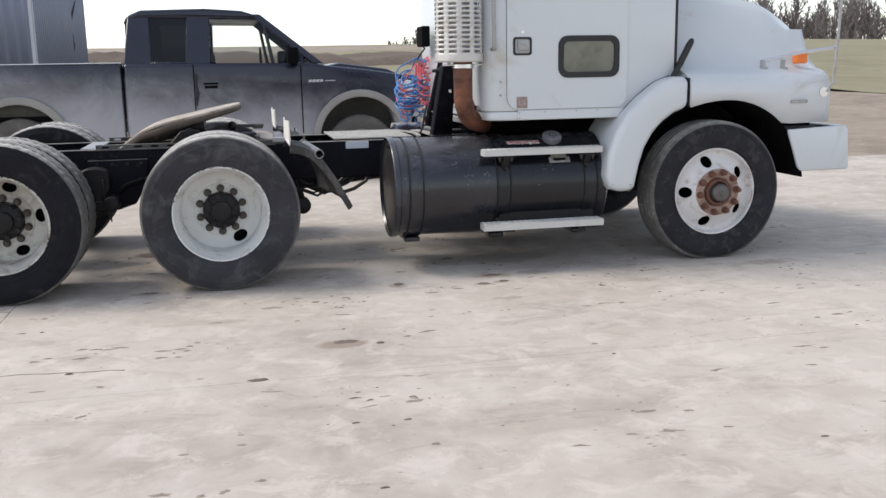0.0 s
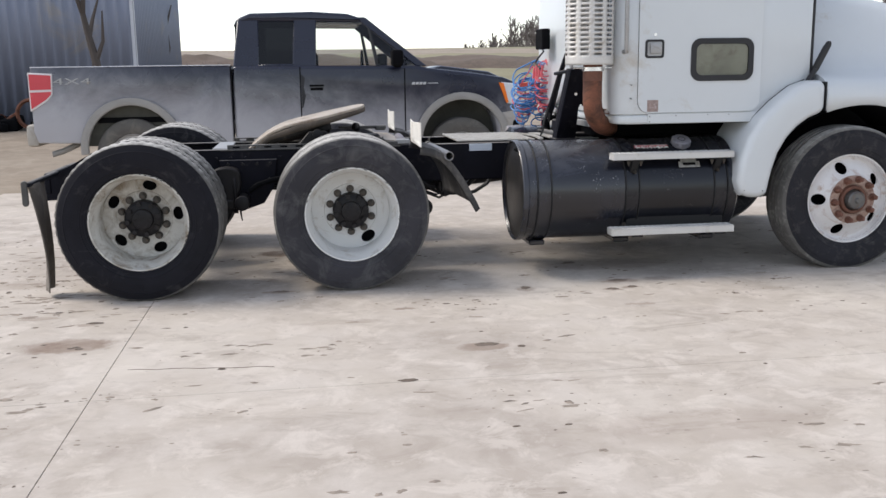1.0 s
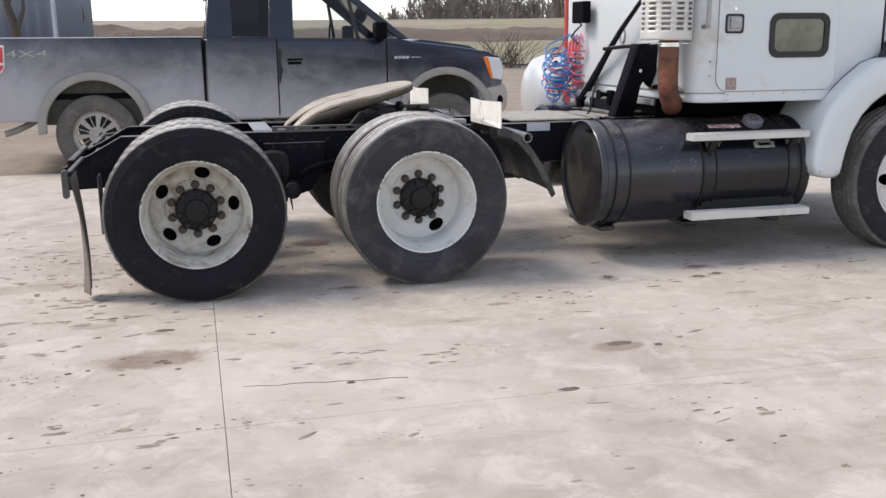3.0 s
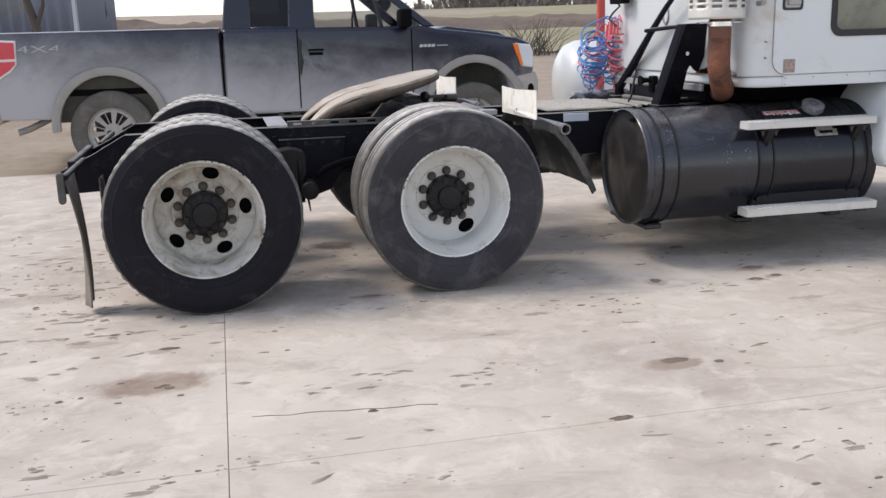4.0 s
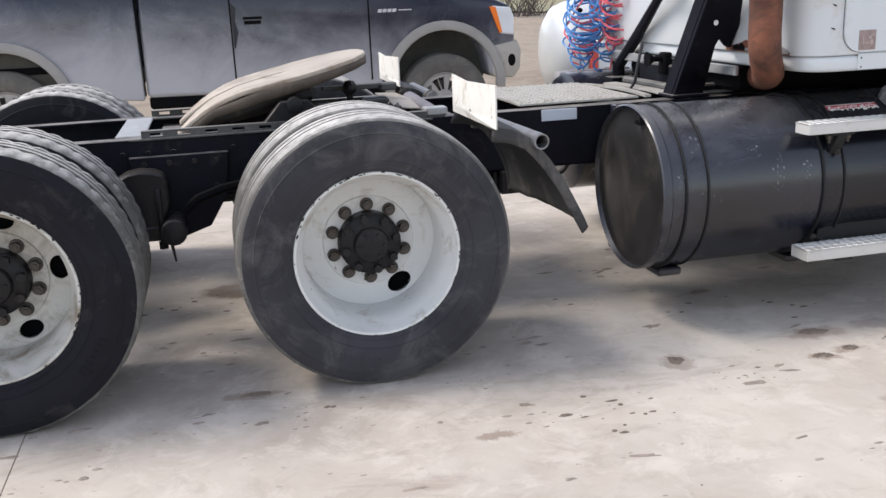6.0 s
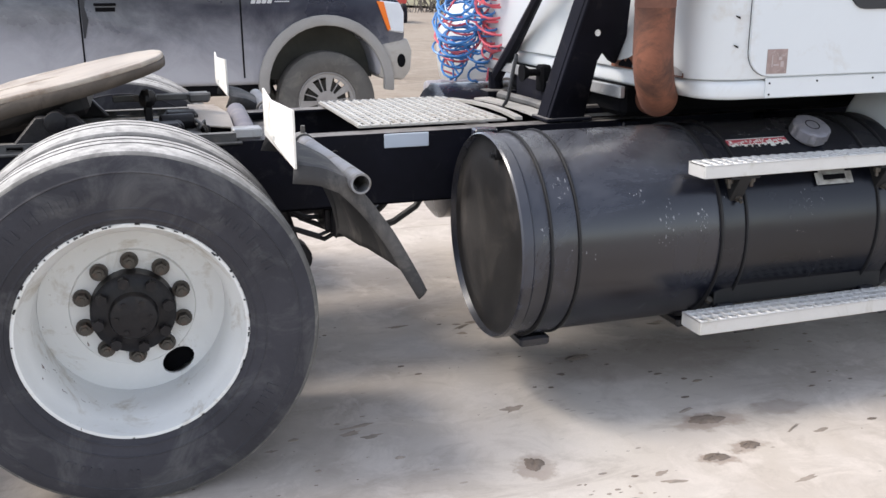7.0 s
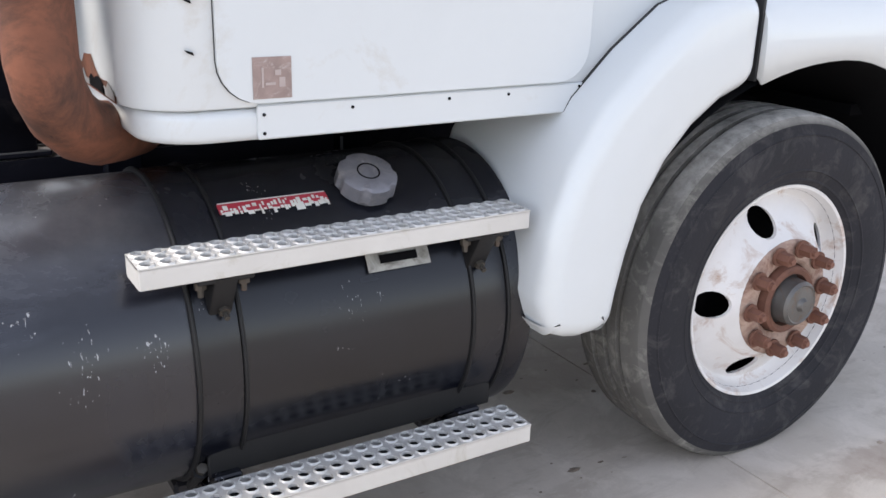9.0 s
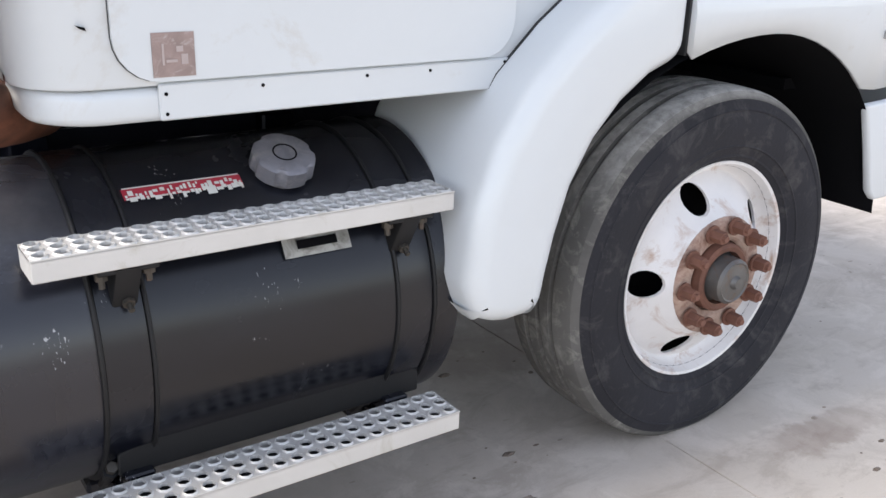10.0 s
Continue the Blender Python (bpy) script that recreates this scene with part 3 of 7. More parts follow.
def drive_wheel(x, side, holes, turn, tyre_mat, label, out=0.0):
    """Outer and inner dual with its hub. side +1: outer face towards -y at y = 0; -1: mirrored on the far side."""
    hz = 0.496
    flip = Matrix.Translation((0, -out, 0)) if side > 0 else Matrix.Translation((0, 2 * CY, 0)) @ Matrix.Diagonal((1, -1, 1, 1))
    def put(bm):
        moved(bm, flip)
        if side < 0:
            bmesh.ops.reverse_faces(bm, faces=bm.faces[:])
        return bm
    hub = merge(revolve([(0.001, 0.162), (0.046, 0.160), (0.062, 0.165), (0.067, 0.172), (0.068, 0.190), (0.082, 0.193), (0.106, 0.197), (0.117, 0.206), (0.120, 0.262), (0.118, 0.30), (0.001, 0.30)], 32, "y", (x, 0, hz)),
                *[cylinder((x + 0.098 * math.cos(k * math.pi / 4 + 0.2), 0.200, hz + 0.098 * math.sin(k * math.pi / 4 + 0.2)), (x + 0.098 * math.cos(k * math.pi / 4 + 0.2), 0.174, hz + 0.098 * math.sin(k * math.pi / 4 + 0.2)), 0.0165, 6) for k in range(8)],
                *[cylinder((x + 0.047 * math.cos(k * math.pi / 3), 0.166, hz + 0.047 * math.sin(k * math.pi / 3)), (x + 0.047 * math.cos(k * math.pi / 3), 0.156, hz + 0.047 * math.sin(k * math.pi / 3)), 0.007, 6) for k in range(6)])
    wheel = part("wheel", put(hub), M_GREASE, truck, label)
    for y0 in (0.0, 0.335):
        dusty(part("tyre", put(tyre(y0, x, hz, lugs=tyre_mat is M_TYRE)), tyre_mat, wheel, deg=20), x, hz)
    if side > 0:
        part("sidewall_lettering", put(sidewall_bars(x, hz, 0.0, int(x * 10) + 3)), tyre_mat, wheel, "raised sidewall markings, plain bars")["kind"] = "stuff"
    rim = revolve([(0.300, 0.046), (0.307, 0.034), (0.303, 0.028), (0.295, 0.029), (0.291, 0.040), (0.286, 0.062), (0.276, 0.085), (0.263, 0.112), (0.260, 0.180), (0.259, 0.232), (0.2585, 0.285)], 64, "y", (x, 0, hz))
    disc = wheel_disc(x, hz, 0.262, 0.010, 0.2583, 0.100, holes, turn, (0.033, 0.044) if holes > 1 else (0.037, 0.050), 0.212 if holes > 1 else 0.211)
    ring = revolve([(0.176, 0.262), (0.172, 0.255), (0.118, 0.255), (0.110, 0.262)], 40, "y", (x, 0, hz))
    part("rim", put(merge(rim, disc, ring)), M_WHEEL_OLD if tyre_mat is M_TYRE else M_WHEEL, wheel)
    if side > 0:
        rc = random.Random(int(x * 100) + 17)
        chips = []
        for k in range(46):
            t = radians(90 + rc.gauss(0, 60)) if k < 34 else radians(rc.uniform(0, 360))
            span, r0 = rc.uniform(0.01, 0.05), rc.uniform(0.299, 0.305)
            secs = []
            for q in range(4):
                a, w = t + span * (q / 3 - 0.5), rc.uniform(0.0012, 0.0035)
                secs.append([(x + (r0 + e * w) * math.cos(a), 0.0268 - out + 0.0004 * k % 0.0015, hz + (r0 + e * w) * math.sin(a)) for e in (-1, 1)])
            chips.append(loft(secs, False))
        part("chipped_paint", merge(*chips), M_GREASE, wheel, "dark chipped paint on the rim lip")["kind"] = "stuff"
    drum = cylinder((x, 0.315, hz), (x, 0.46, hz), 0.252, 32)
    part("brake_drum", put(drum), M_DARK, wheel)
    inner = revolve([(0.300, 0.35), (0.285, 0.37), (0.262, 0.45), (0.262, 0.55), (0.300, 0.60)], 32, "y", (x, 0, hz))
    part("inner_rim", put(inner), M_WHEEL, wheel)
    if side > 0:
        me = lug_mesh("lug_nut_steel", M_LUGG, 0.034)
        for k in range(10):
            t = 2 * math.pi * k / 10 + 0.31
            shared("lug_nut", me, wheel, Matrix.Translation((x + 0.1425 * math.cos(t), 0.254 - out, hz + 0.1425 * math.sin(t))) @ pose(0, 0, 0, 0, math.degrees(t) * 1.3, 0))
    return wheel


drive_wheel(0.004, 1, 5, radians(6), M_TYRE, "black lugged dual tyres on an off-white dished wheel", 0.03)
drive_wheel(1.323, 1, 1, radians(-58), M_TREAD, "dusty grey dual tyres on an off-white dished wheel")
drive_wheel(0.0, -1, 5, radians(20), M_TYRE, "black dual tyres on an off-white wheel")
drive_wheel(1.32, -1, 5, radians(50), M_TREAD, "dusty grey dual tyres on an off-white wheel")


def steer_wheel(x, side, turn):
    hz, y0 = 0.484, 0.012
    flip = Matrix.Identity(4) if side > 0 else Matrix.Translation((0, 2 * CY, 0)) @ Matrix.Diagonal((1, -1, 1, 1))
    grow = Matrix.Translation((x, 0, hz)) @ Matrix.Diagonal((1.013, 1, 1.013, 1)) @ Matrix.Translation((-x, 0, -hz))
    def put(bm):
        moved(bm, flip @ grow)
        if side < 0:
            bmesh.ops.reverse_faces(bm, faces=bm.faces[:])
        return bm
    hub = revolve([(0.001, y0 - 0.082), (0.014, y0 - 0.082), (0.017, y0 - 0.076), (0.020, y0 - 0.070), (0.050, y0 - 0.067), (0.054, y0 - 0.070), (0.062, y0 - 0.062), (0.064, y0 - 0.02), (0.075, y0 + 0.0), (0.098, y0 + 0.05), (0.001, y0 + 0.09)], 28, "y", (x, 0, hz))
    wheel = part("wheel", put(hub), M_HUB if side > 0 else M_GREASE, truck, "steer tyre on a white wheel with rusty lug nuts")
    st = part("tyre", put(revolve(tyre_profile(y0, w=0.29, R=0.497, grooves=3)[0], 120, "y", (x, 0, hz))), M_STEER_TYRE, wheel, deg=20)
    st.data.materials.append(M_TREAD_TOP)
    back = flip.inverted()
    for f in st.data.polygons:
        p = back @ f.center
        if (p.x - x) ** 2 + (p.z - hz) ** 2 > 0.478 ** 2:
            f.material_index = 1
    rim = revolve([(0.302, y0 + 0.046), (0.308, y0 + 0.034), (0.304, y0 + 0.028), (0.296, y0 + 0.030), (0.292, y0 + 0.042), (0.287, y0 + 0.060), (0.279, y0 + 0.078), (0.270, y0 + 0.084), (0.260, y0 + 0.080)], 64, "y", (x, 0, hz))
    disc = wheel_disc(x, hz, y0, 0.010, 0.264, 0.165, 5, turn, 0.039, 0.219)
    for v in disc.verts:
        r = math.hypot(v.co.x - x, v.co.z - hz)
        v.co.y += 0.080 - (0.264 - r) / 0.099 * 0.085
    bowl = revolve([(0.166, y0 + 0.010), (0.164, y0 - 0.006), (0.156, y0 - 0.012), (0.112, y0 - 0.014), (0.100, y0 - 0.006), (0.096, y0 + 0.04)], 48, "y", (x, 0, hz))
    part("rim", put(merge(rim, disc)), M_STEER, wheel)
    part("hub_flange", put(bowl), M_FLANGE, wheel, "rust-stained bolt flange")
    part("hub_ring", put(revolve([(0.098, y0 + 0.02), (0.094, y0 - 0.028), (0.086, y0 - 0.034), (0.074, y0 - 0.030), (0.070, y0 + 0.02)], 36, "y", (x, 0, hz))), M_LUG, wheel, "rusty hub ring")
    # the wider disc is added to keep daylight out of the hand holes
    part("brake_drum", put(merge(cylinder((x, y0 + 0.15, hz), (x, 0.42, hz), 0.205, 32), cylinder((x, y0 + 0.20, hz), (x, y0 + 0.215, hz), 0.285, 40))), M_DARK, wheel)
    if side > 0:
        me = lug_mesh("lug_nut_rusty", M_LUG, 0.050)
        for k in range(10):
            t = 2 * math.pi * k / 10 + 0.1
            shared("lug_nut", me, wheel, Matrix.Translation((x + 0.1425 * math.cos(t), y0 - 0.019, hz + 0.1425 * math.sin(t))) @ pose(0, 0, 0, 0, math.degrees(t) * 1.3, 0))


FX, ARCH = 4.762, 4.80
steer_wheel(FX, 1, radians(36))
steer_wheel(FX, -1, radians(90))

# chassis rails, channel section, cut down at the tail
def rail(y_web, inward):
    t = 0.009
    web = prism([(-0.78, 0.55), (-0.78, 0.68), (-0.60, 0.765), (-0.42, 0.866), (5.45, 0.878), (5.45, 0.61), (-0.20, 0.61), (-0.45, 0.56)], "y", y_web, y_web + t * inward)
    top = prism([(-0.42, 0.858), (5.45, 0.870), (5.45, 0.879), (-0.42, 0.867)], "y", y_web - 0.002 * inward, y_web + 0.085 * inward)
    bot = box((-0.20, min(y_web, y_web + 0.085 * inward), 0.609), (5.45, max(y_web, y_web + 0.085 * inward), 0.618), 0.002)
    slope = prism([(-0.78, 0.682), (-0.60, 0.767), (-0.42, 0.868), (-0.42, 0.859), (-0.595, 0.758), (-0.772, 0.675)], "y", y_web - 0.002 * inward, y_web + 0.085 * inward)
    return merge(web, top, bot, slope)


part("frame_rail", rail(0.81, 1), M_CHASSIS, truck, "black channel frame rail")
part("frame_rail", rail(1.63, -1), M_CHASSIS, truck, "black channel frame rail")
for cx, cz in ((-0.58, -0.10), (0.60, 0), (1.86, 0), (2.72, 0), (3.6, 0), (4.9, 0)):
    part("crossmember", merge(box((cx - 0.05, 0.82, 0.66 + cz), (cx + 0.05, 1.62, 0.67 + cz)), box((cx - 0.005, 0.82, 0.67 + cz), (cx + 0.005, 1.62, 0.82 + cz)), box((cx - 0.05, 0.82, 0.82 + cz), (cx + 0.05, 1.62, 0.83 + cz))), M_CHASSIS, truck)
for ax in (0.0, 1.32):
    part("drive_axle", merge(cylinder((ax, 0.3, 0.495), (ax, 2.14, 0.495), 0.075, 16), revolve([(0.001, -0.22), (0.12, -0.19), (0.20, -0.08), (0.22, 0.0), (0.18, 0.12), (0.09, 0.24), (0.06, 0.42), (0.001, 0.42)], 20, "x", (ax, CY, 0.495))), M_GREASE, truck)
part("drive_shaft", tube([(1.74, CY, 0.52), (2.6, CY, 0.60), (4.0, CY, 0.72)], 0.05, 12), M_GREASE, truck)
part("front_axle", merge(cylinder((FX, 0.42, 0.47), (FX, 2.02, 0.47), 0.055, 12), box((FX - 0.06, 0.55, 0.40), (FX + 0.06, 1.9, 0.50), 0.02)), M_GREASE, truck)
# unseen drive-train bulk, added to shade the ground under the cab
part("gearbox_light_block", merge(prism([(2.95, 0.60), (3.15, 0.46), (3.80, 0.42), (3.90, 0.44), (3.90, 0.80), (2.95, 0.78)], "y", 0.96, 1.48, 0.03), cylinder((2.80, CY, 0.62), (2.97, CY, 0.62), 0.09, 16)), M_GREASE, truck)
part("oil_pan_light_block", prism([(3.90, 0.42), (4.45, 0.38), (4.85, 0.40), (5.0, 0.60), (3.90, 0.60)], "y", 0.92, 1.52, 0.03), M_GREASE, truck)
# far tank is inferred, added also to hold light off the ground
part("far_fuel_tank", revolve([(0.001, 2.75), (0.30, 2.77), (0.34, 2.80), (0.34, 3.90), (0.31, 3.94), (0.001, 3.95)], 40, "x", (0, 2.03, 0.572)), M_TANK, truck)
part("engine_block", box((3.9, 0.86, 0.60), (5.2, 1.58, 1.35), 0.06), M_GREASE, truck)


def suspension(y, s):
    hang = prism([(0.44, 0.80), (0.84, 0.80), (0.82, 0.62), (0.74, 0.49), (0.62, 0.45), (0.54, 0.49), (0.48, 0.62)], "y", y - 0.028 * s, y - 0.004 * s, 0.004)
    hump = prism([(0.38, 0.70), (0.395, 0.732), (0.435, 0.752), (0.485, 0.760), (0.535, 0.754), (0.575, 0.738), (0.588, 0.70), (0.588, 0.62), (0.565, 0.56), (0.55, 0.50), (0.425, 0.50), (0.41, 0.56), (0.38, 0.62)], "y", y - 0.15 * s, y - 0.03 * s, 0.008)
    beam = merge(*[box((-0.02 + k * 0.05, y + 0.06 * s - 0.04, 0.575 + 0.016 * k), (1.34 - k * 0.05, y + 0.06 * s + 0.04, 0.590 + 0.016 * k), 0.003) for k in range(4)])
    eye = cylinder((0.595, y - 0.22 * s, 0.515), (0.595, y + 0.06 * s, 0.515), 0.052, 18, bev=0.008)
    rod = tube([(0.64, y - 0.14 * s, 0.585), (0.70, y - 0.13 * s, 0.63), (0.80, y - 0.11 * s, 0.66), (0.88, y - 0.10 * s, 0.67)], 0.020, 8)
    return hang, rod, hump, eye, beam


for y, s in ((0.81, 1), (1.63, -1)):
    a, rod, hump, eye, b = suspension(y, s)
    part("suspension_hanger", a, M_CHASSIS, truck)
    part("spring_saddle", hump, M_GREASE, truck, "dusty-topped black spring saddle")
    part("bushing", eye, M_GREASE, truck)
    part("torque_rod", rod, M_DARK, truck)
    part("spring_seat", box((0.39, min(y - 0.16 * s, y - 0.03 * s), 0.475), (0.585, max(y - 0.16 * s, y - 0.03 * s), 0.535), 0.008), M_GREASE, truck)
    for ux in (0.42, 0.548):
        part("u_bolt", tube([(ux, y - 0.165 * s, 0.46), (ux, y - 0.165 * s, 0.66), (ux, y - 0.150 * s, 0.685)], 0.012, 8), M_GREASE, truck)
        part("u_bolt_nut", cylinder((ux, y - 0.165 * s, 0.445), (ux, y - 0.165 * s, 0.475), 0.020, 6), M_GREASE, truck)
    part("saddle_pin", cylinder((0.580, y - 0.20 * s, 0.48), (0.590, y - 0.20 * s, 0.395), 0.008, 6, 0.004), M_GREASE, truck)
    part("leaf_spring", b, M_GREASE, truck)
    for bx, bz in ((0.50, 0.77), (0.60, 0.77), (0.70, 0.77), (0.79, 0.77), (0.78, 0.66), (0.70, 0.62)):
        part("hanger_bolt", cylinder((bx, y - 0.028 * s, bz), (bx, y - 0.042 * s, bz), 0.012, 6), M_GREASE, truck)
    for ax in (0.0, 1.32):
        part("brake_chamber", cylinder((ax + 0.20, y + 0.12 * s, 0.60), (ax + 0.37, y + 0.12 * s, 0.60), 0.085, 18, bev=0.015), M_GREASE, truck)
part("shock_absorber", merge(cylinder((1.90, 0.90, 0.40), (1.90, 1.02, 0.40), 0.062, 20, bev=0.012), cylinder((1.90, 0.96, 0.44), (1.84, 0.94, 0.66), 0.026, 12), cylinder((1.80, 0.92, 0.36), (1.78, 0.90, 0.62), 0.014, 8)), M_GREASE, truck)
for k in range(4):
    y, dz = 0.86 + 0.05 * k, 0.03 * (k % 2)
    part("air_line", tube([(1.70 + 0.05 * k, y, 0.66), (1.82 + 0.04 * k, y + 0.01, 0.56 - dz), (1.98 + 0.03 * k, y, 0.50 - dz), (2.10 + 0.05 * k, y - 0.01, 0.545), (2.20 + 0.05 * k, y, 0.64)], 0.008 + 0.002 * (k % 2), 6), M_HOSE_K, truck)
part("hose_clip", box((2.00, 0.84, 0.52), (2.03, 1.06, 0.60), 0.004), M_GREASE, truck)
part("valve_block", merge(box((2.02, 0.80, 0.50), (2.14, 0.90, 0.61), 0.01), cylinder((2.08, 0.80, 0.55), (2.08, 0.74, 0.55), 0.022, 12)), M_GREASE, truck)
part("air_line", tube([(2.12, 0.95, 0.60), (2.16, 0.95, 0.50), (2.22, 0.95, 0.485), (2.29, 0.95, 0.505), (2.38, 0.95, 0.56), (2.42, 0.95, 0.62)], 0.014, 6), M_HOSE_K, truck)
part("air_line", tube([(1.9, 0.9, 0.70), (2.05, 0.86, 0.58), (2.2, 0.9, 0.56), (2.32, 0.95, 0.64), (2.40, 1.0, 0.72)], 0.012, 6), M_HOSE_K, truck)
part("air_line", tube([(1.75, 1.0, 0.66), (1.95, 0.95, 0.55), (2.15, 1.0, 0.53), (2.35, 1.0, 0.62)], 0.010, 6), M_HOSE_K, truck)
for bx in (-0.3, -0.2, 0.42, 0.52, 0.62, 0.86, 0.98, 1.62, 2.04, 2.62, 2.72):
    part("frame_bolt", cylinder((bx, 0.810, 0.81), (bx, 0.796, 0.81), 0.012, 6), M_CHASSIS, truck)

# fifth wheel on its slide rails
def fifth_wheel():
    half = [(0.0, -0.10), (-0.09, -0.20), (-0.10, -0.27), (-0.07, -0.32), (0.08, -0.37), (0.30, -0.43), (0.50, -0.45), (0.62, -0.42), (0.72, -0.34), (0.78, -0.22), (0.80, -0.10), (0.805, 0.0)]
    outline = half + [(u, -v) for u, v in reversed(half[:-1])] + [(0.10, 0.032), (0.42, 0.030), (0.46, 0.0), (0.42, -0.030), (0.10, -0.032)]
    plate = prism(outline, "z", 0.006, 0.026, 0.006, 2)
    bmesh.ops.triangulate(plate, faces=[f for f in plate.faces if len(f.verts) > 4])
    bmesh.ops.subdivide_edges(plate, edges=plate.edges[:], cuts=2)
    def sink(u):
        return 0.85 * max(0.0, 0.26 - u) ** 2
    for v in plate.verts:
        v.co.z -= sink(v.co.x)
        v.co.y *= 0.84
    # side skirt under the rim, deepest at the front
    rows = []
    rim = half[3:] + [(u, -v) for u, v in reversed(half[3:-1])]
    for k in range(4):
        f = k / 3
        rows.append([(u * (1 - 0.015 * f) - 0.004, v * 0.84 * (0.985 - 0.06 * f * f), 0.007 - sink(u) - f * (0.020 + 0.075 * max(0.0, 1 - abs(u - 0.24) / 0.38))) for u, v in rim])
    skirt = loft(rows, False)
    return plate, skirt


def fifth_lip():
    """The rolled edge round the plate, from its rear horns to the front."""
    half = [(-0.07, -0.32), (0.08, -0.37), (0.30, -0.43), (0.50, -0.45), (0.62, -0.42), (0.72, -0.34), (0.78, -0.22), (0.80, -0.10), (0.805, 0.0)]
    rim = half + [(u, -v) for u, v in reversed(half[:-1])]
    rows = []
    for k in range(3):
        f = k / 2
        rows.append([(u * (1.004 - 0.006 * f), v * 0.84 * (1.006 - 0.02 * f), 0.008 - 0.85 * max(0.0, 0.26 - u) ** 2 - f * (0.020 + 0.030 * max(0.0, 1 - abs(u - 0.35) / 0.6))) for u, v in rim])
    return loft(rows, False)


tilt = Matrix.Translation((0.71, CY - 0.02, 0.962)) @ pose(0, 0, 0, 0, -12.2, 0)
a, b = fifth_wheel()
fifth = part("fifth_wheel", moved(a, tilt), M_FIFTH, truck, "dusty worn steel fifth wheel plate, tilted", deg=22)
sk = part("skirt", moved(b, tilt), M_SKIRT, fifth, "dark greasy side skirt")
sk.modifiers.new("thick", "SOLIDIFY").thickness = 0.014
lip = part("skirt_lip", moved(fifth_lip(), tilt), M_SKIRT_TOP, fifth, "dusty brown rim")
lip.modifiers.new("thick", "SOLIDIFY").thickness = 0.006
part("lock_jaw", moved(box((0.12, -0.28, -0.10), (0.52, 0.28, -0.02), 0.02), tilt), M_GREASE, fifth)
for y, o in ((0.84, -1), (1.56, 1)):
    slide = part("slide_rail", box((0.45, y - 0.042, 0.862), (1.72, y + 0.042, 0.872), 0.003), M_RACK, truck)
    teeth = [[(0.535 + 0.11 * k, 0.878), (0.585 + 0.11 * k, 0.878), (0.585 + 0.11 * k, 0.892), (0.535 + 0.11 * k, 0.892)] for k in range(10)]
    part("slot_rack", holed([(0.50, 0.8725), (1.70, 0.8725), (1.70, 0.897), (0.50, 0.897)], teeth, "y", y + o * 0.030, y + o * 0.036), M_RACK, slide)
    part("slot_rack", box((0.50, y + min(o * 0.036, o * 0.0), 0.8975), (1.70, y + max(o * 0.036, o * 0.0), 0.902), 0.001), M_RACK, slide)
    part("pivot_bracket", prism([(0.98, 0.882), (1.28, 0.882), (1.19, 0.985), (1.07, 0.985)], "y", y - 0.03, y + 0.03, 0.006), M_GREASE, truck)
    part("pivot_boss", cylinder((1.13, y - 0.045, 0.965), (1.13, y + 0.045, 0.965), 0.035, 16, bev=0.005), M_GREASE, truck)
part("slide_plate", box((0.39, 0.885, 0.866), (0.51, 1.515, 0.876), 0.003), M_STEEL, truck, "pale cross plate")
part("slide_plate", box((1.52, 0.885, 0.866), (1.60, 1.515, 0.878), 0.003), M_RACK, truck)
rk = random.Random(31)
part("release_bar", merge(box((1.30, 1.285, 0.966), (1.66, 1.312, 0.990), 0.004), box((1.575, 1.262, 0.955), (1.655, 1.332, 0.992), 0.008)), M_RACK, truck, "dusty release bar")
part("release_knob", merge(revolve([(0.001, 0.036), (0.018, 0.031), (0.030, 0.014), (0.032, -0.006), (0.022, -0.026), (0.014, -0.032), (0.013, -0.10), (0.001, -0.10)], 14, "z", (1.425, 1.235, 0.982), bump=lambda i, k: 0.004 * math.sin(i * 2.3 + k)), box((1.38, 1.20, 0.876), (1.47, 1.29, 0.90), 0.006)), M_GREASE, truck, "greasy release knob")
lumps = [cylinder((1.46, 1.12, 0.905), (1.58, 1.14, 0.905), 0.030, 12, bev=0.008), cylinder((1.52, 1.02, 0.895), (1.52, 1.24, 0.895), 0.022, 10, bev=0.005), box((1.48, 1.16, 0.876), (1.60, 1.26, 0.935), 0.012), box((1.44, 0.98, 0.876), (1.53, 1.08, 0.918), 0.012)]
for k in range(9):
    x, y, r = rk.uniform(1.42, 1.62), rk.uniform(0.96, 1.34), rk.uniform(0.012, 0.026)
    lumps.append(revolve([(0.001, r * 1.3), (r * 0.7, r), (r, r * 0.2), (r * 0.8, -r), (0.001, -r * 1.4)], 8, "z", (x, y, 0.888), bump=lambda i, q: rk.uniform(-0.004, 0.004)))
part("slide_lock", merge(*lumps), M_GREASE, truck, "lumpy greasy slide lock")
part("lock_plate", moved(prism([(-0.07, -0.20), (0.06, -0.22), (0.08, 0.05), (0.05, 0.22), (-0.06, 0.20)], "z", 0.0, 0.007, 0.002), Matrix.Translation((1.645, 1.24, 0.905)) @ pose(0, 0, 0, 4, 5, 3)), M_FIFTH, truck, "dusty pale lock plate")
part("lock_spring", tube([(1.60 + 0.05 * math.sin(k * 0.9) * 0.3, 0.93 + 0.012 * k, 0.905 + 0.014 * math.cos(k * 1.6)) for k in range(14)], 0.005, 6), M_RACK, truck)
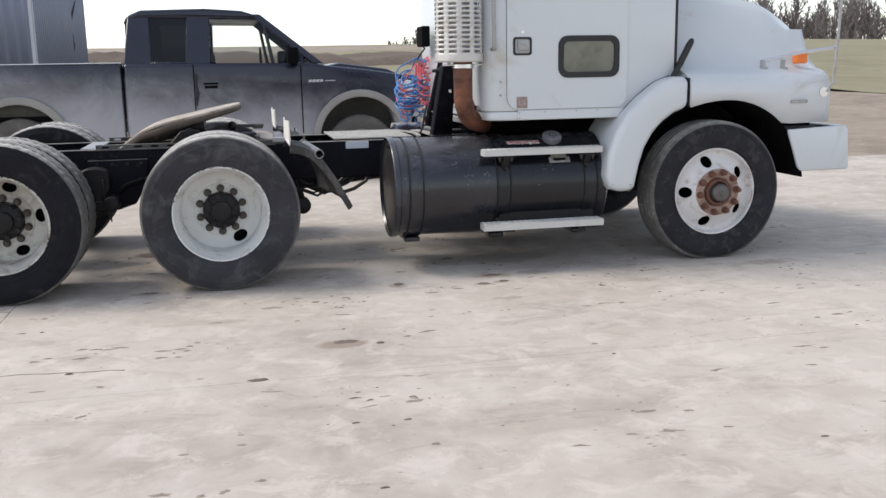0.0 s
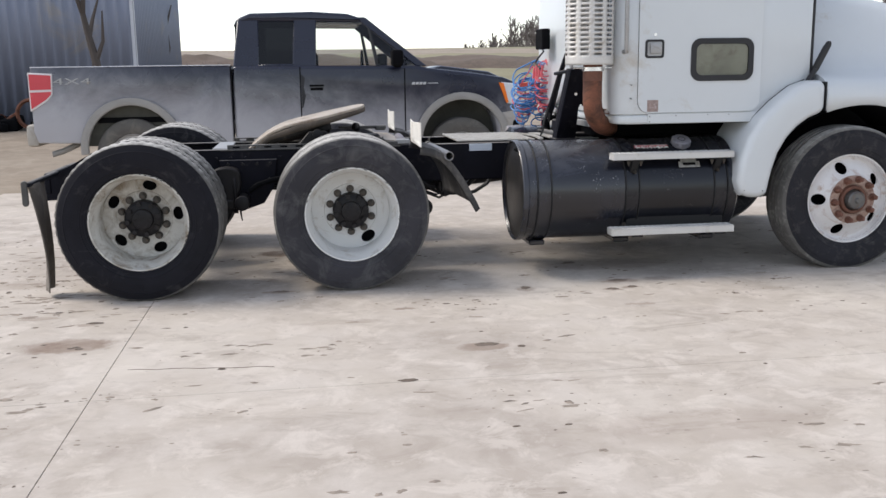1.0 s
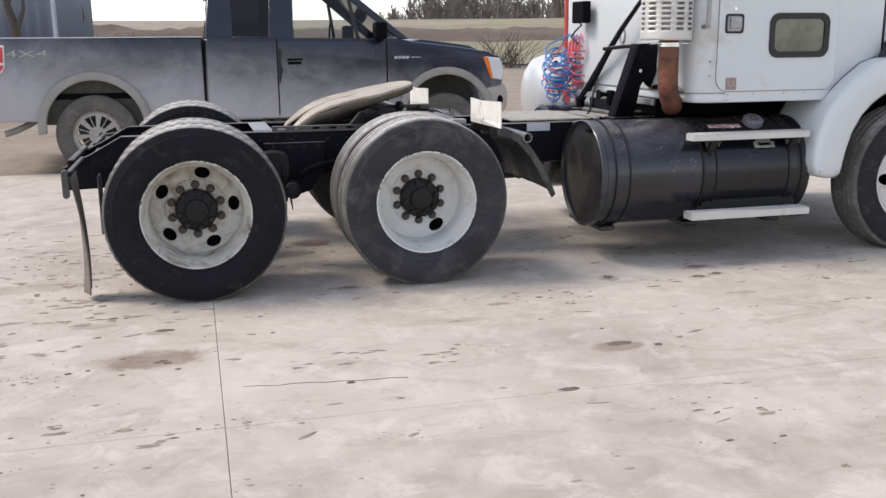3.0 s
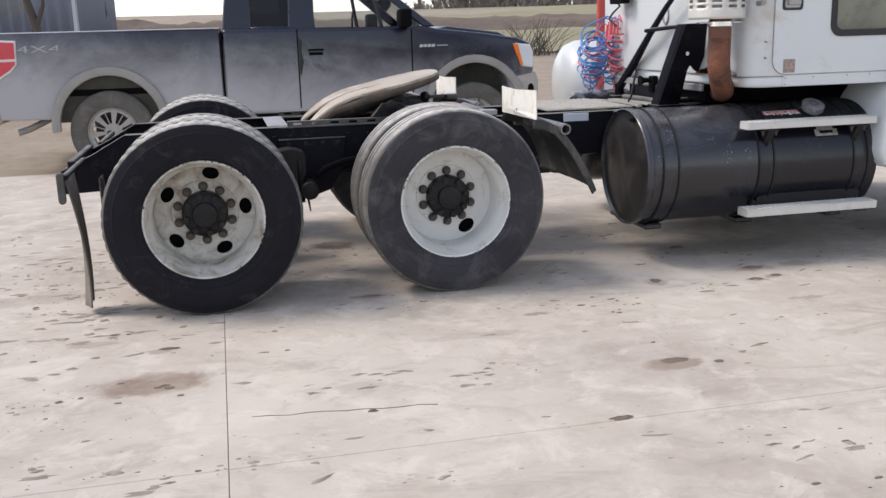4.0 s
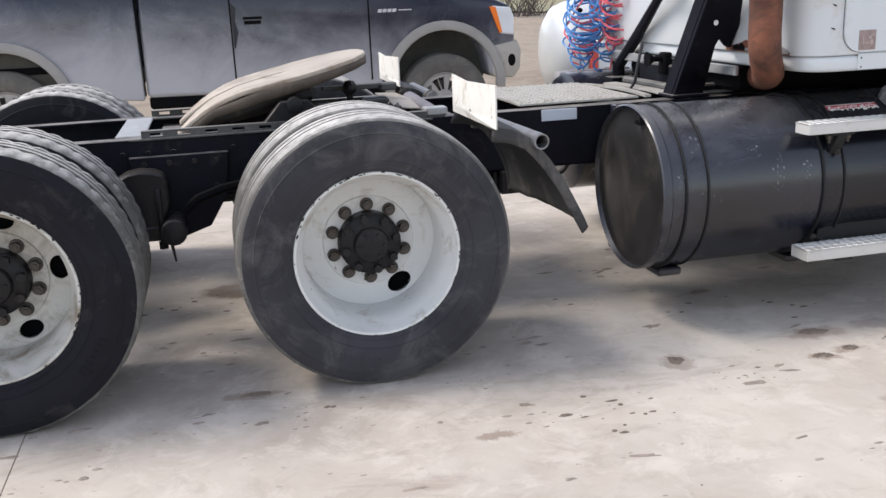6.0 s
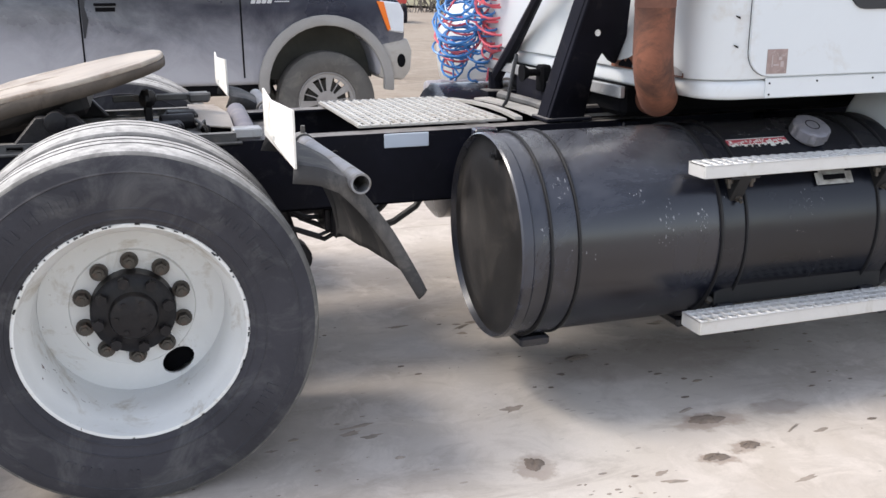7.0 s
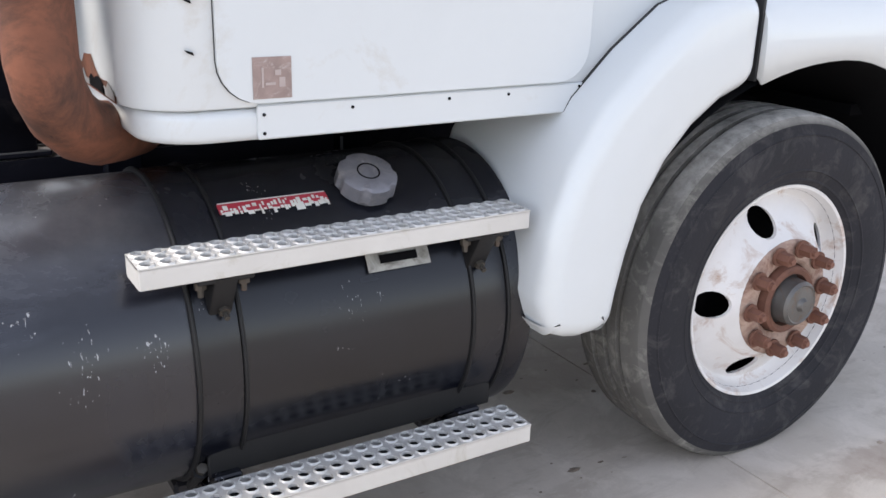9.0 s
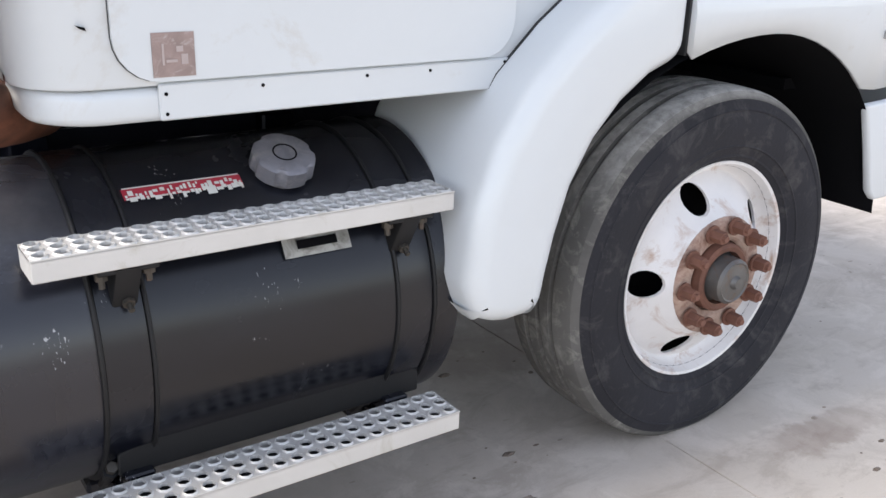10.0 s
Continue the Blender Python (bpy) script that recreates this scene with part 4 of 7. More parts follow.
part("cross_tube", cylinder((1.745, 0.825, 0.868), (1.785, 1.615, 0.868), 0.040, 18, bev=0.004), material("dull_purple_grey_steel", (0.17, 0.155, 0.175), 0.6, vary=0.2, scale=8, dirt=(0.26, 0.235, 0.21), dirt_amount=0.3, dirt_scale=8, bump=0.15), truck)
part("slide_stop", box((1.69, 0.806, 0.881), (1.79, 0.880, 0.914), 0.004), M_STEEL, truck, "pale slide stop block")

# deck plate with punched rows
def deck():
    holes = []
    for i in range(15):
        for j in range(15):
            holes.append(rounded(2.173 + i * 0.038, 0.919 + j * 0.049 + 0.008, 2.185 + i * 0.038, 0.968 + j * 0.049 + 0.034, 0.005, 2))
    return holed([(2.15, 0.898), (2.735, 0.898), (2.735, 1.67), (2.15, 1.67)], holes, "z", 0.881, 0.889)


dk = part("deck_plate", deck(), M_DECK, truck, "perforated bright metal deck plate")
for i in range(15):
    part("deck_rib", box((2.154 + i * 0.038, 0.903, 0.8895), (2.162 + i * 0.038, 1.665, 0.8935), 0.002), M_DECK, dk)
def flat_bar(points, w, z0, z1):
    """A bent flat bar lying along a line of (x, y)."""
    a, b = [], []
    for k, p in enumerate(points):
        q0, q1 = Vector(points[max(0, k - 1)]), Vector(points[min(len(points) - 1, k + 1)])
        d = (q1 - q0).normalized()
        a.append((p[0] - d.y * w / 2, p[1] + d.x * w / 2))
        b.append((p[0] + d.y * w / 2, p[1] - d.x * w / 2))
    secs = [[(x, y, z0), (X, Y, z0), (X, Y, z1), (x, y, z1), (x, y, z0)] for (x, y), (X, Y) in zip(a, b)]
    return loft(secs)


part("deck_strut", flat_bar([(2.735, 1.58), (2.785, 1.44), (2.812, 1.28), (2.808, 1.10), (2.785, 0.90)], 0.030, 0.881, 0.893), M_DECK, truck, "bent pale deck bar")
part("deck_strut", flat_bar([(2.885, 1.58), (2.912, 1.38), (2.922, 1.18), (2.915, 1.02), (2.90, 0.88)], 0.075, 0.881, 0.889), M_DECK, truck, "bent pale deck bar")
part("deck_cross_tube", tube([(2.98, 0.90, 0.895), (2.99, 1.25, 0.895), (2.98, 1.58, 0.895)], 0.022, 10), M_RACK, truck)
part("rail_plate", box((2.222, 0.802, 0.818), (2.390, 0.809, 0.869), 0.002), material("pale_blue_grey_sticker", (0.55, 0.60, 0.66), 0.5, vary=0.05, bump=0.02), truck, "pale rectangular plate")

# quarter fenders: curved flap, hanger plate and tube, one each side
def quarter_fender(side):
    def yy(v):
        return v if side > 0 else 2 * CY - v
    arc = [(1.78, 0.915), (1.86, 0.90), (1.93, 0.865), (2.00, 0.79), (2.07, 0.69), (2.125, 0.59), (2.157, 0.530), (2.176, 0.490)]
    def along(f):
        q = min(f * 7, 6.9999)
        k = int(q)
        return [arc[k][c] + (arc[k + 1][c] - arc[k][c]) * (q - k) for c in (0, 1)]
    rq = random.Random(5 if side > 0 else 6)
    cols, n = 9, 18
    ends = [1.0] + [0.985 - 0.20 * (j / cols) - rq.uniform(0, 0.025) for j in range(1, cols + 1)]
    rows = []
    for i in range(n + 1):
        row = []
        f = i / n
        x, z = along(f)
        g = 1 - 0.60 * f
        lx, lz = -0.075 * g * (0.10 + 0.9 * f), -0.050 * g
        y0, y1 = 0.075 + 0.056 * f, 0.64 - 0.03 * f
        row += [(x + lx, y0 - 0.004, z + lz), (x + lx * 0.4, y0 + 0.002, z + lz * 0.4)]
        for j in range(cols + 1):
            h = j / cols
            x, z = along(f * ends[j])
            row.append((x - 0.13 * h * f * f + 0.010 * math.sin(h * math.pi), y0 + 0.014 + (y1 - y0 - 0.014) * h, z + 0.010 * math.sin(h * math.pi)))
        x, z = row[-1][0], row[-1][2]
        row.append((x - 0.02 * g, y1 + 0.004, z - 0.05 * g))
        rows.append([(px, yy(py), pz) for px, py, pz in row])
    flap = part("quarter_fender", loft(rows, False), M_FLAP, truck, "bent dusty black rubber quarter fender with a ragged edge")
    flap.modifiers.new("thick", "SOLIDIFY").thickness = 0.007
    part("tube_bracket", box((1.89, min(yy(0.77), yy(0.809)), 0.815), (1.965, max(yy(0.77), yy(0.809)), 0.872), 0.004), M_RACK, truck)
    part("tube_collar", cylinder((1.918, yy(0.72), 0.8645), (1.9155, yy(0.765), 0.865), 0.036, 16), M_RACK, truck, "dull steel tube collar")
    part("bracket_bolt", cylinder((1.918, yy(0.74), 0.895), (1.918, yy(0.74), 0.925), 0.008, 6), M_RACK, truck)
    lo, hi = sorted((yy(0.005), yy(0.66)))
    holes = [circle(lo + (hi - lo) * f, 0.950, 0.010, 8) for f in (0.12, 0.5, 0.88)]
    pl = holed([(lo, 0.918), (hi, 0.912), (hi, 1.066), (lo + (hi - lo) * 0.55, 1.062), (lo, 1.074)], holes, "x", 1.768, 1.774)
    for v in pl.verts:
        v.co.x += 0.012 * math.sin((v.co.y - lo) * 11)
    part("hanger_plate", pl, M_PLATE, truck, "worn white hanger plate with bolt holes")
    p0, p1 = Vector((1.915, yy(0.80), 0.865)), Vector((1.962, yy(0.068), 0.852))
    d = (p1 - p0).normalized()
    prof = [(0.001, 0.0), (0.030, 0.0), (0.030, (p1 - p0).length), (0.024, (p1 - p0).length), (0.024, 0.08), (0.001, 0.08)]
    bm = revolve(prof, 20, "z")
    moved(bm, Matrix.Translation(p0) @ d.to_track_quat("Z", "Y").to_matrix().to_4x4())
    part("hanger_tube", bm, M_TUBE, truck, "open-ended grey steel tube")


quarter_fender(1)
quarter_fender(-1)

# rear mud flaps
for side in (1, -1):
    secs = []
    for k in range(9):
        z = 0.74 - 0.70 * k / 8
        x = -0.655 + 0.05 * math.sin(k / 8 * 2.0) - 0.02 * k / 8
        w0, w1 = 0.10 + 0.010 * k, 0.52 - 0.022 * k
        row = []
        for j in range(5):
            y = w0 + (w1 - w0) * j / 4
            row.append((x + 0.022 * math.sin(j * 1.3 + k * 0.2), y if side > 0 else 2 * CY - y, z))
        row2 = [(px + 0.008, py, pz) for px, py, pz in reversed(row)]
        secs.append(row + row2 + [row[0]])
    part("mud_flap", loft(secs), M_MUDFLAP, truck, "bent dusty rubber mud flap")
    y0, y1 = (0.08, 0.79) if side > 0 else (1.62, 2.36)
    part("flap_bracket", box((-0.665, y0, 0.728), (-0.635, y1, 0.758), 0.006), M_CHASSIS, truck)
    part("flap_clamp", prism(rounded(-0.688, 0.61, -0.652, 0.768, 0.016, 3), "y", (y0 - 0.004 if side > 0 else y1 - 0.02), (y0 + 0.02 if side > 0 else y1 + 0.004), 0.004), M_RACK, truck, "grey flap clamp")
    part("inner_flap", box((-0.56, 0.62 if side > 0 else 1.70, 0.30), (-0.545, 0.76 if side > 0 else 1.84, 0.66), 0.006), M_FLAP, truck)
part("tail_crossbar", box((-0.74, 0.80, 0.60), (-0.70, 1.64, 0.74), 0.006), M_CHASSIS, truck)

# fuel tank
TX0, TX1, TYC, TZC, TR = 2.45, 3.95, 0.405, 0.572, 0.34
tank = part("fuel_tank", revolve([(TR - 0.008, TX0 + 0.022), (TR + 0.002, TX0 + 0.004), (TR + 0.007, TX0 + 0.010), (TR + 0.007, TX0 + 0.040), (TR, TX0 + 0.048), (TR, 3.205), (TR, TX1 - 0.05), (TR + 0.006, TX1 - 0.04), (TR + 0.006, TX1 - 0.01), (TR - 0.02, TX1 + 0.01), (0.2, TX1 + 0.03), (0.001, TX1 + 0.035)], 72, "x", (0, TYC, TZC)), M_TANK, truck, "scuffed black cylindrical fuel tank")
# paler copy behind the cab: dust and sky light; the front keeps its black
tank.data.materials.append(M_TANK_DUSTY_LIT)
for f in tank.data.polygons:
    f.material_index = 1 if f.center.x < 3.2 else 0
part("tank_end", revolve([(0.001, TX0 + 0.010), (0.12, TX0 + 0.011), (0.20, TX0 + 0.014), (0.27, TX0 + 0.020), (TR - 0.035, TX0 + 0.028), (TR - 0.007, TX0 + 0.022)], 72, "x", (0, TYC, TZC)), M_TANK_END, tank, "dusty dished tank end")
part("end_plug", merge(cylinder((TX0 + 0.03, TYC - 0.10, TZC + 0.292), (TX0 + 0.004, TYC - 0.10, TZC + 0.292), 0.018, 12), cylinder((TX0 + 0.006, TYC - 0.10, TZC + 0.292), (TX0 - 0.010, TYC - 0.10, TZC + 0.292), 0.010, 6)), M_STRAP, tank)
for sx in (2.60, 3.205, 3.83):
    part("strap_edging", merge(*[revolve([(TR - 0.002, sx + o - 0.005), (TR + 0.008, sx + o - 0.004), (TR + 0.010, sx + o), (TR + 0.008, sx + o + 0.004), (TR - 0.002, sx + o + 0.005)], 72, "x", (0, TYC, TZC)) for o in (-0.047, 0.047)]), M_STRAP, truck)
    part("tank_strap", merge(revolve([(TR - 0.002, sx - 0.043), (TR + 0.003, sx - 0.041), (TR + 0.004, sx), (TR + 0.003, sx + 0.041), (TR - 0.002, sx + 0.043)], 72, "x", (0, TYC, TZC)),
                            box((sx - 0.055, 0.28, 0.200), (sx + 0.055, 0.81, 0.235), 0.008), box((sx - 0.045, 0.755, 0.22), (sx + 0.045, 0.809, 0.876), 0.006)), M_TANK_DUSTY_LIT if sx < 3 else M_TANK, truck)
part("filler_cap", moved(merge(revolve([(0.001, 0.048), (0.022, 0.048), (0.0225, 0.046), (0.025, 0.046), (0.0255, 0.048), (0.058, 0.047), (0.066, 0.042), (0.068, 0.008), (0.058, 0.0)], 48, "z", bump=lambda i, k: -0.005 if k in (6, 7) and i % 8 in (0, 1) else 0.0), revolve([(0.056, -0.03), (0.056, 0.012)], 20, "z"), box((-0.004, 0.03, 0.0475), (0.004, 0.045, 0.0495), 0.001)), Matrix.Translation((3.600, TYC - TR * math.sin(radians(28)), TZC + TR * math.cos(radians(28)))) @ pose(0, 0, 0, 28, 0, 0)), M_CAP, tank, "scuffed dull grey filler cap")
CAP = Matrix.Translation((3.600, TYC - TR * math.sin(radians(28)), TZC + TR * math.cos(radians(28)))) @ pose(0, 0, 0, 28, 0, 0)
part("cap_ring", moved(revolve([(0.0225, 0.0475), (0.0228, 0.0488), (0.0258, 0.0488), (0.0262, 0.0475)], 28, "z"), CAP), M_DARK, tank)


def on_tank(x0, x1, a0, a1, lift=0.0015, n=6):
    """A curved sheet on the tank, between two angles from the top towards the near side."""
    secs = []
    for x in (x0, x1):
        secs.append([(x, TYC - (TR + lift) * math.sin(radians(a0 + (a1 - a0) * k / n)), TZC + (TR + lift) * math.cos(radians(a0 + (a1 - a0) * k / n))) for k in range(n + 1)])
    return loft(secs, False)


part("warning_label", on_tank(3.266, 3.506, 28, 32.8), M_REDLABEL, tank, "torn red and white label, not readable")
rl = random.Random(8)
bits = [on_tank(3.268, 3.504, 27.6, 28.2, 0.003)]
x = 3.269
while x < 3.499:
    w = rl.uniform(0.003, 0.010)
    top = rl.uniform(28.6, 31.0)
    bits.append(on_tank(x, x + w, top, top + rl.uniform(0.8, 3.0), 0.003))
    bits.append(on_tank(x, x + w * 1.4, rl.uniform(31.6, 32.6), rl.uniform(32.9, 35.2), 0.0035))
    x += w + rl.uniform(0.001, 0.006)
part("label_bar", merge(*bits), M_PLATE, tank)
part("tank_plate", merge(on_tank(3.535, 3.685, 56, 63, 0.012), on_tank(3.555, 3.665, 51, 58, 0.008)), M_DULLPLATE, tank, "pale step bracket plate")
part("tank_label", on_tank(3.565, 3.655, 57.5, 60.5, 0.014), M_DARK, tank)

# perforated steps
def step(x0, x1, y0, y1, z0, z1, rows=3, n=23):
    holes = []
    rings = []
    dx, dy = (x1 - x0) / n, (y1 - y0) / rows
    for i in range(n):
        for j in range(rows):
            cx, cy = x0 + dx * (i + 0.5 + (0.0 if j % 2 else 0.0)), y0 + dy * (j + 0.5)
            holes.append(circle(cx, cy, 0.0135, 8, 0.0125))
            rings.append(revolve([(0.0130, z1 - 0.002), (0.0133, z1 + 0.0035), (0.0152, z1 + 0.0025), (0.0168, z1)], 8, "z", (cx, cy, 0)))
    top = holed([(x0, y0), (x1, y0), (x1, y1), (x0, y1)], holes, "z", z1 - 0.004, z1)
    sides = [box((x0, y0, z0), (x1, y0 + 0.006, z1 - 0.001), 0.002), box((x0, y1 - 0.006, z0), (x1, y1, z1 - 0.001), 0.002), box((x0, y0 + 0.006, z0), (x0 + 0.006, y1 - 0.006, z1 - 0.001)), box((x1 - 0.006, y0 + 0.006, z0), (x1, y1 - 0.006, z1 - 0.001))]
    return merge(top, *rings, *sides)


# black plates under the treads stand in for the shade inside the holes
for x0, x1, y0, y1, z in ((3.041, 3.881, -0.028, 0.069, 0.318), (3.062, 3.893, 0.038, 0.122, 0.812)):
    part("step_hole_shade", box((x0, y0, z), (x1, y1, z + 0.004)), M_TANK, truck)
part("lower_step", step(3.034, 3.888, -0.035, 0.076, 0.300, 0.345), M_STEP, truck, "pale perforated aluminium step")
part("upper_step", step(3.055, 3.900, 0.032, 0.128, 0.796, 0.838), M_STEP, truck, "pale perforated aluminium step")
part("step_mount", prism([(3.18, 0.335), (3.87, 0.335), (3.87, 0.39), (3.83, 0.405), (3.24, 0.405), (3.18, 0.385)], "y", 0.112, 0.124, 0.003), M_STRAP, truck)
for sx in (3.215, 3.80):
    arm = part("upper_step_bracket", merge(prism([(0.035, 0.794), (0.165, 0.794), (0.16, 0.70), (0.135, 0.665), (0.11, 0.668), (0.09, 0.70)], "x", sx - 0.024, sx + 0.024, 0.006, 2), box((sx - 0.055, 0.04, 0.784), (sx + 0.055, 0.12, 0.7955), 0.003)), M_STRAP, truck)
    for bx in (-0.042, 0.042):
        part("bracket_bolt", merge(cylinder((sx + bx, 0.07, 0.784), (sx + bx, 0.07, 0.768), 0.012, 6), cylinder((sx + bx, 0.07, 0.768), (sx + bx, 0.07, 0.752), 0.006, 6)), M_LUGG, arm)
    part("bracket_bolt", merge(cylinder((sx + 0.004, 0.094, 0.72), (sx + 0.004, 0.074, 0.71), 0.012, 6), cylinder((sx + 0.004, 0.074, 0.71), (sx + 0.004, 0.060, 0.703), 0.006, 6)), M_LUGG, arm)
    clamp = part("strap_tensioner", merge(box((sx - 0.05, 0.20, 0.262), (sx + 0.02, 0.27, 0.29), 0.006), cylinder((sx - 0.045, 0.14, 0.335), (sx - 0.045, 0.22, 0.262), 0.010, 8), cylinder((sx - 0.045, 0.155, 0.325), (sx - 0.045, 0.135, 0.345), 0.018, 6)), M_STRAP, truck)
    part("tensioner_nut", cylinder((sx - 0.045, 0.134, 0.346), (sx - 0.045, 0.122, 0.358), 0.012, 6), M_LUGG, clamp)
    part("step_bracket", merge(box((sx - 0.04, -0.02, 0.285), (sx + 0.04, 0.54, 0.302), 0.004), prism([(0.09, 0.345), (0.20, 0.345), (0.24, 0.24), (0.09, 0.285)], "x", sx - 0.03, sx + 0.03, 0.004)), M_TANK, truck)

# cab: body with round rear corners
CX0, CX1, CS = 3.09, 4.46, 0.122
CF = 2 * CY - CS
cab_plan = []
for k in range(9):
    t = radians(180 + 90 * k / 8)
    cab_plan.append((CX0 + 0.13 + 0.13 * math.cos(t), CS + 0.13 + 0.13 * math.sin(t)))
cab_plan += [(CX1, CS), (CX1, CF)]
for k in range(9):
    t = radians(90 + 90 * k / 8)
    cab_plan.append((CX0 + 0.13 + 0.13 * math.cos(t), CF - 0.13 + 0.13 * math.sin(t)))
cab = part("cab", prism(cab_plan, "z", 1.088, 2.05, 0.010, 2), M_WHITE, truck, "white sheet-metal cab, shell")
low_plan = []
for k in range(9):
    t = radians(180 + 90 * k / 8)
    low_plan.append((3.108 + 0.12 + 0.12 * math.cos(t), CS + 0.001 + 0.12 + 0.12 * math.sin(t)))
low_plan += [(CX1, CS + 0.001), (CX1, CF - 0.001), (3.108, CF - 0.001)]
part("cab_sill", prism(low_plan, "z", 1.025, 1.0865, 0.016, 3), M_WHITE, cab)


def ragged(y0, y1, z0, z1, seed, lift, n=12):
    """A ragged sheet on the rear wall of the cab."""
    rnd = random.Random(seed)
    rows = []
    for k in range(n):
        y = y0 + (y1 - y0) * k / (n - 1)
        f = math.sin(math.pi * (k + 0.5) / n) ** 0.5
        rows.append([(CX0 - lift, y, z0), (CX0 - lift, y, z0 + (z1 - z0) * f * rnd.uniform(0.45, 1.0))])
    return loft(rows, False)


part("rust_edge", ragged(0.245, 0.74, 1.090, 1.165, 4, 0.0012, 16), M_RUST, cab, "rusted-through lower cab edge")
for k, (y, w) in enumerate(((0.30, 0.05), (0.40, 0.07), (0.52, 0.06), (0.63, 0.05))):
    part("torn_metal", ragged(y - w, y + w, 1.095, 1.125 + 0.008 * (k % 2), 20 + k, 0.003, 7), M_DARK if k % 2 else M_STEEL, cab)
part("cab_roof", prism([(CX0, 2.62), (CX0 + 0.08, 2.85), (3.6, 2.92), (4.15, 2.80), (4.25, 2.66), (4.25, 2.60), (CX0, 2.60)], "y", CS + 0.05, CF - 0.05, 0.05, 3), M_WHITE, cab)
part("rear_wall_upper", box((CX0 + 0.005, CS + 0.06, 2.05), (CX0 + 0.06, CF - 0.06, 2.62), 0.02), M_WHITE, cab)
for y0, y1 in ((CS + 0.02, CS + 0.07), (CF - 0.07, CF - 0.02)):
    part("pillar", box((CX0 + 0.04, y0, 2.05), (3.22, y1, 2.62), 0.01), M_WHITE, cab)
    part("pillar", prism([(4.02, 2.05), (4.10, 2.05), (4.25, 2.62), (4.17, 2.62)], "y", y0, y1, 0.008), M_WHITE, cab)
    part("side_window", sheet([(3.22, 2.05), (4.06, 2.05), (4.17, 2.60), (3.22, 2.60)], "y", y0 + 0.018), M_TINT, cab)
part("windscreen", prism([(4.36, 2.05), (4.37, 2.05), (4.24, 2.62), (4.23, 2.62)], "y", CS + 0.1, CF - 0.1), M_TINT, cab)
# lower trim strip with screws
part("sill_strip", box((3.315, CS - 0.006, 1.028), (4.095, CS + 0.004, 1.094), 0.003), M_WHITE, cab)
for sx, sz in ((3.327, 1.076), (3.327, 1.040), (3.511, 1.078), (3.735, 1.080), (3.886, 1.080), (4.081, 1.086), (4.081, 1.044)):
    part("screw", cylinder((sx, CS - 0.005, sz), (sx, CS - 0.0075, sz), 0.0035, 8), M_DARK, cab)
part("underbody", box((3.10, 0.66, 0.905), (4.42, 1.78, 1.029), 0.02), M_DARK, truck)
# passenger door
seal = [p for p in rounded(3.2384, 1.0974, 4.1016, 2.60, 0.0814, 6)]
part("door_seal", prism(seal, "y", CS - 0.0015, CS + 0.004), M_RUBBER, cab)
win = rounded(3.612, 1.316, 4.028, 1.572, 0.055, 5)
door = part("door", holed(rounded(3.240, 1.099, 4.100, 2.05, 0.08, 6), [win], "y", CS - 0.012, CS - 0.002), M_WHITE, cab, "white cab door, shut")
part("window_gasket", holed(rounded(3.600, 1.304, 4.040, 1.584, 0.065, 5), [rounded(3.637, 1.342, 4.003, 1.546, 0.04, 5)], "y", CS - 0.019, CS - 0.003), M_RUBBER, door, "black rubber window gasket")
part("lower_window", sheet(rounded(3.627, 1.332, 4.013, 1.556, 0.045, 5), "y", CS - 0.011), M_GLASS, door)
# panel coloured to stand in for the view and reflections in the glass
part("window_view_panel", box((3.627, CS - 0.0055, 1.332), (4.013, CS - 0.0035, 1.556)), material("painted_window_view", (0.40, 0.385, 0.32), 0.8, vary=0.25, scale=5, dirt=(0.17, 0.13, 0.10), dirt_amount=0.35, dirt_scale=4), door)
part("handle_recess", holed(rounded(3.281, 1.458, 3.411, 1.578, 0.018, 3), [rounded(3.295, 1.472, 3.397, 1.564, 0.012, 3)], "y", CS - 0.017, CS - 0.008), M_RUBBER, door)
part("door_handle", merge(box((3.297, CS - 0.0145, 1.474), (3.395, CS - 0.012, 1.562)), box((3.312, CS - 0.027, 1.488), (3.393, CS - 0.014, 1.558), 0.005, 2)), M_STEEL, door, "grey steel paddle handle")
part("lock", cylinder((3.348, CS - 0.012, 1.610), (3.348, CS - 0.016, 1.610), 0.010, 12), M_CHROME, door)
part("decal", box((3.305, CS - 0.0138, 1.107), (3.381, CS - 0.0122, 1.184)), M_DECAL, door, "faded brown square sticker")
part("decal_bar", merge(box((3.322, CS - 0.0150, 1.128), (3.326, CS - 0.0140, 1.165)), box((3.329, CS - 0.0150, 1.132), (3.349, CS - 0.0140, 1.137)), box((3.356, CS - 0.0150, 1.128), (3.368, CS - 0.0140, 1.146)), box((3.348, CS - 0.0150, 1.150), (3.360, CS - 0.0140, 1.160))), M_DECALMARK, door)
for sz in (1.20, 1.29):
    part("paint_chip", prism([(3.185, sz), (3.200, sz - 0.004), (3.202, sz - 0.010), (3.192, sz - 0.006)], "y", CS - 0.003, CS + 0.002), M_DARK, cab)
# grab handle
part("grab_handle", tube([(3.145, CS + 0.02, 1.50), (3.145, CS - 0.035, 1.50), (3.138, CS - 0.055, 1.54), (3.135, CS - 0.055, 1.9), (3.135, CS - 0.055, 2.3), (3.14, CS + 0.02, 2.34)], 0.014, 10), M_STEEL, cab)

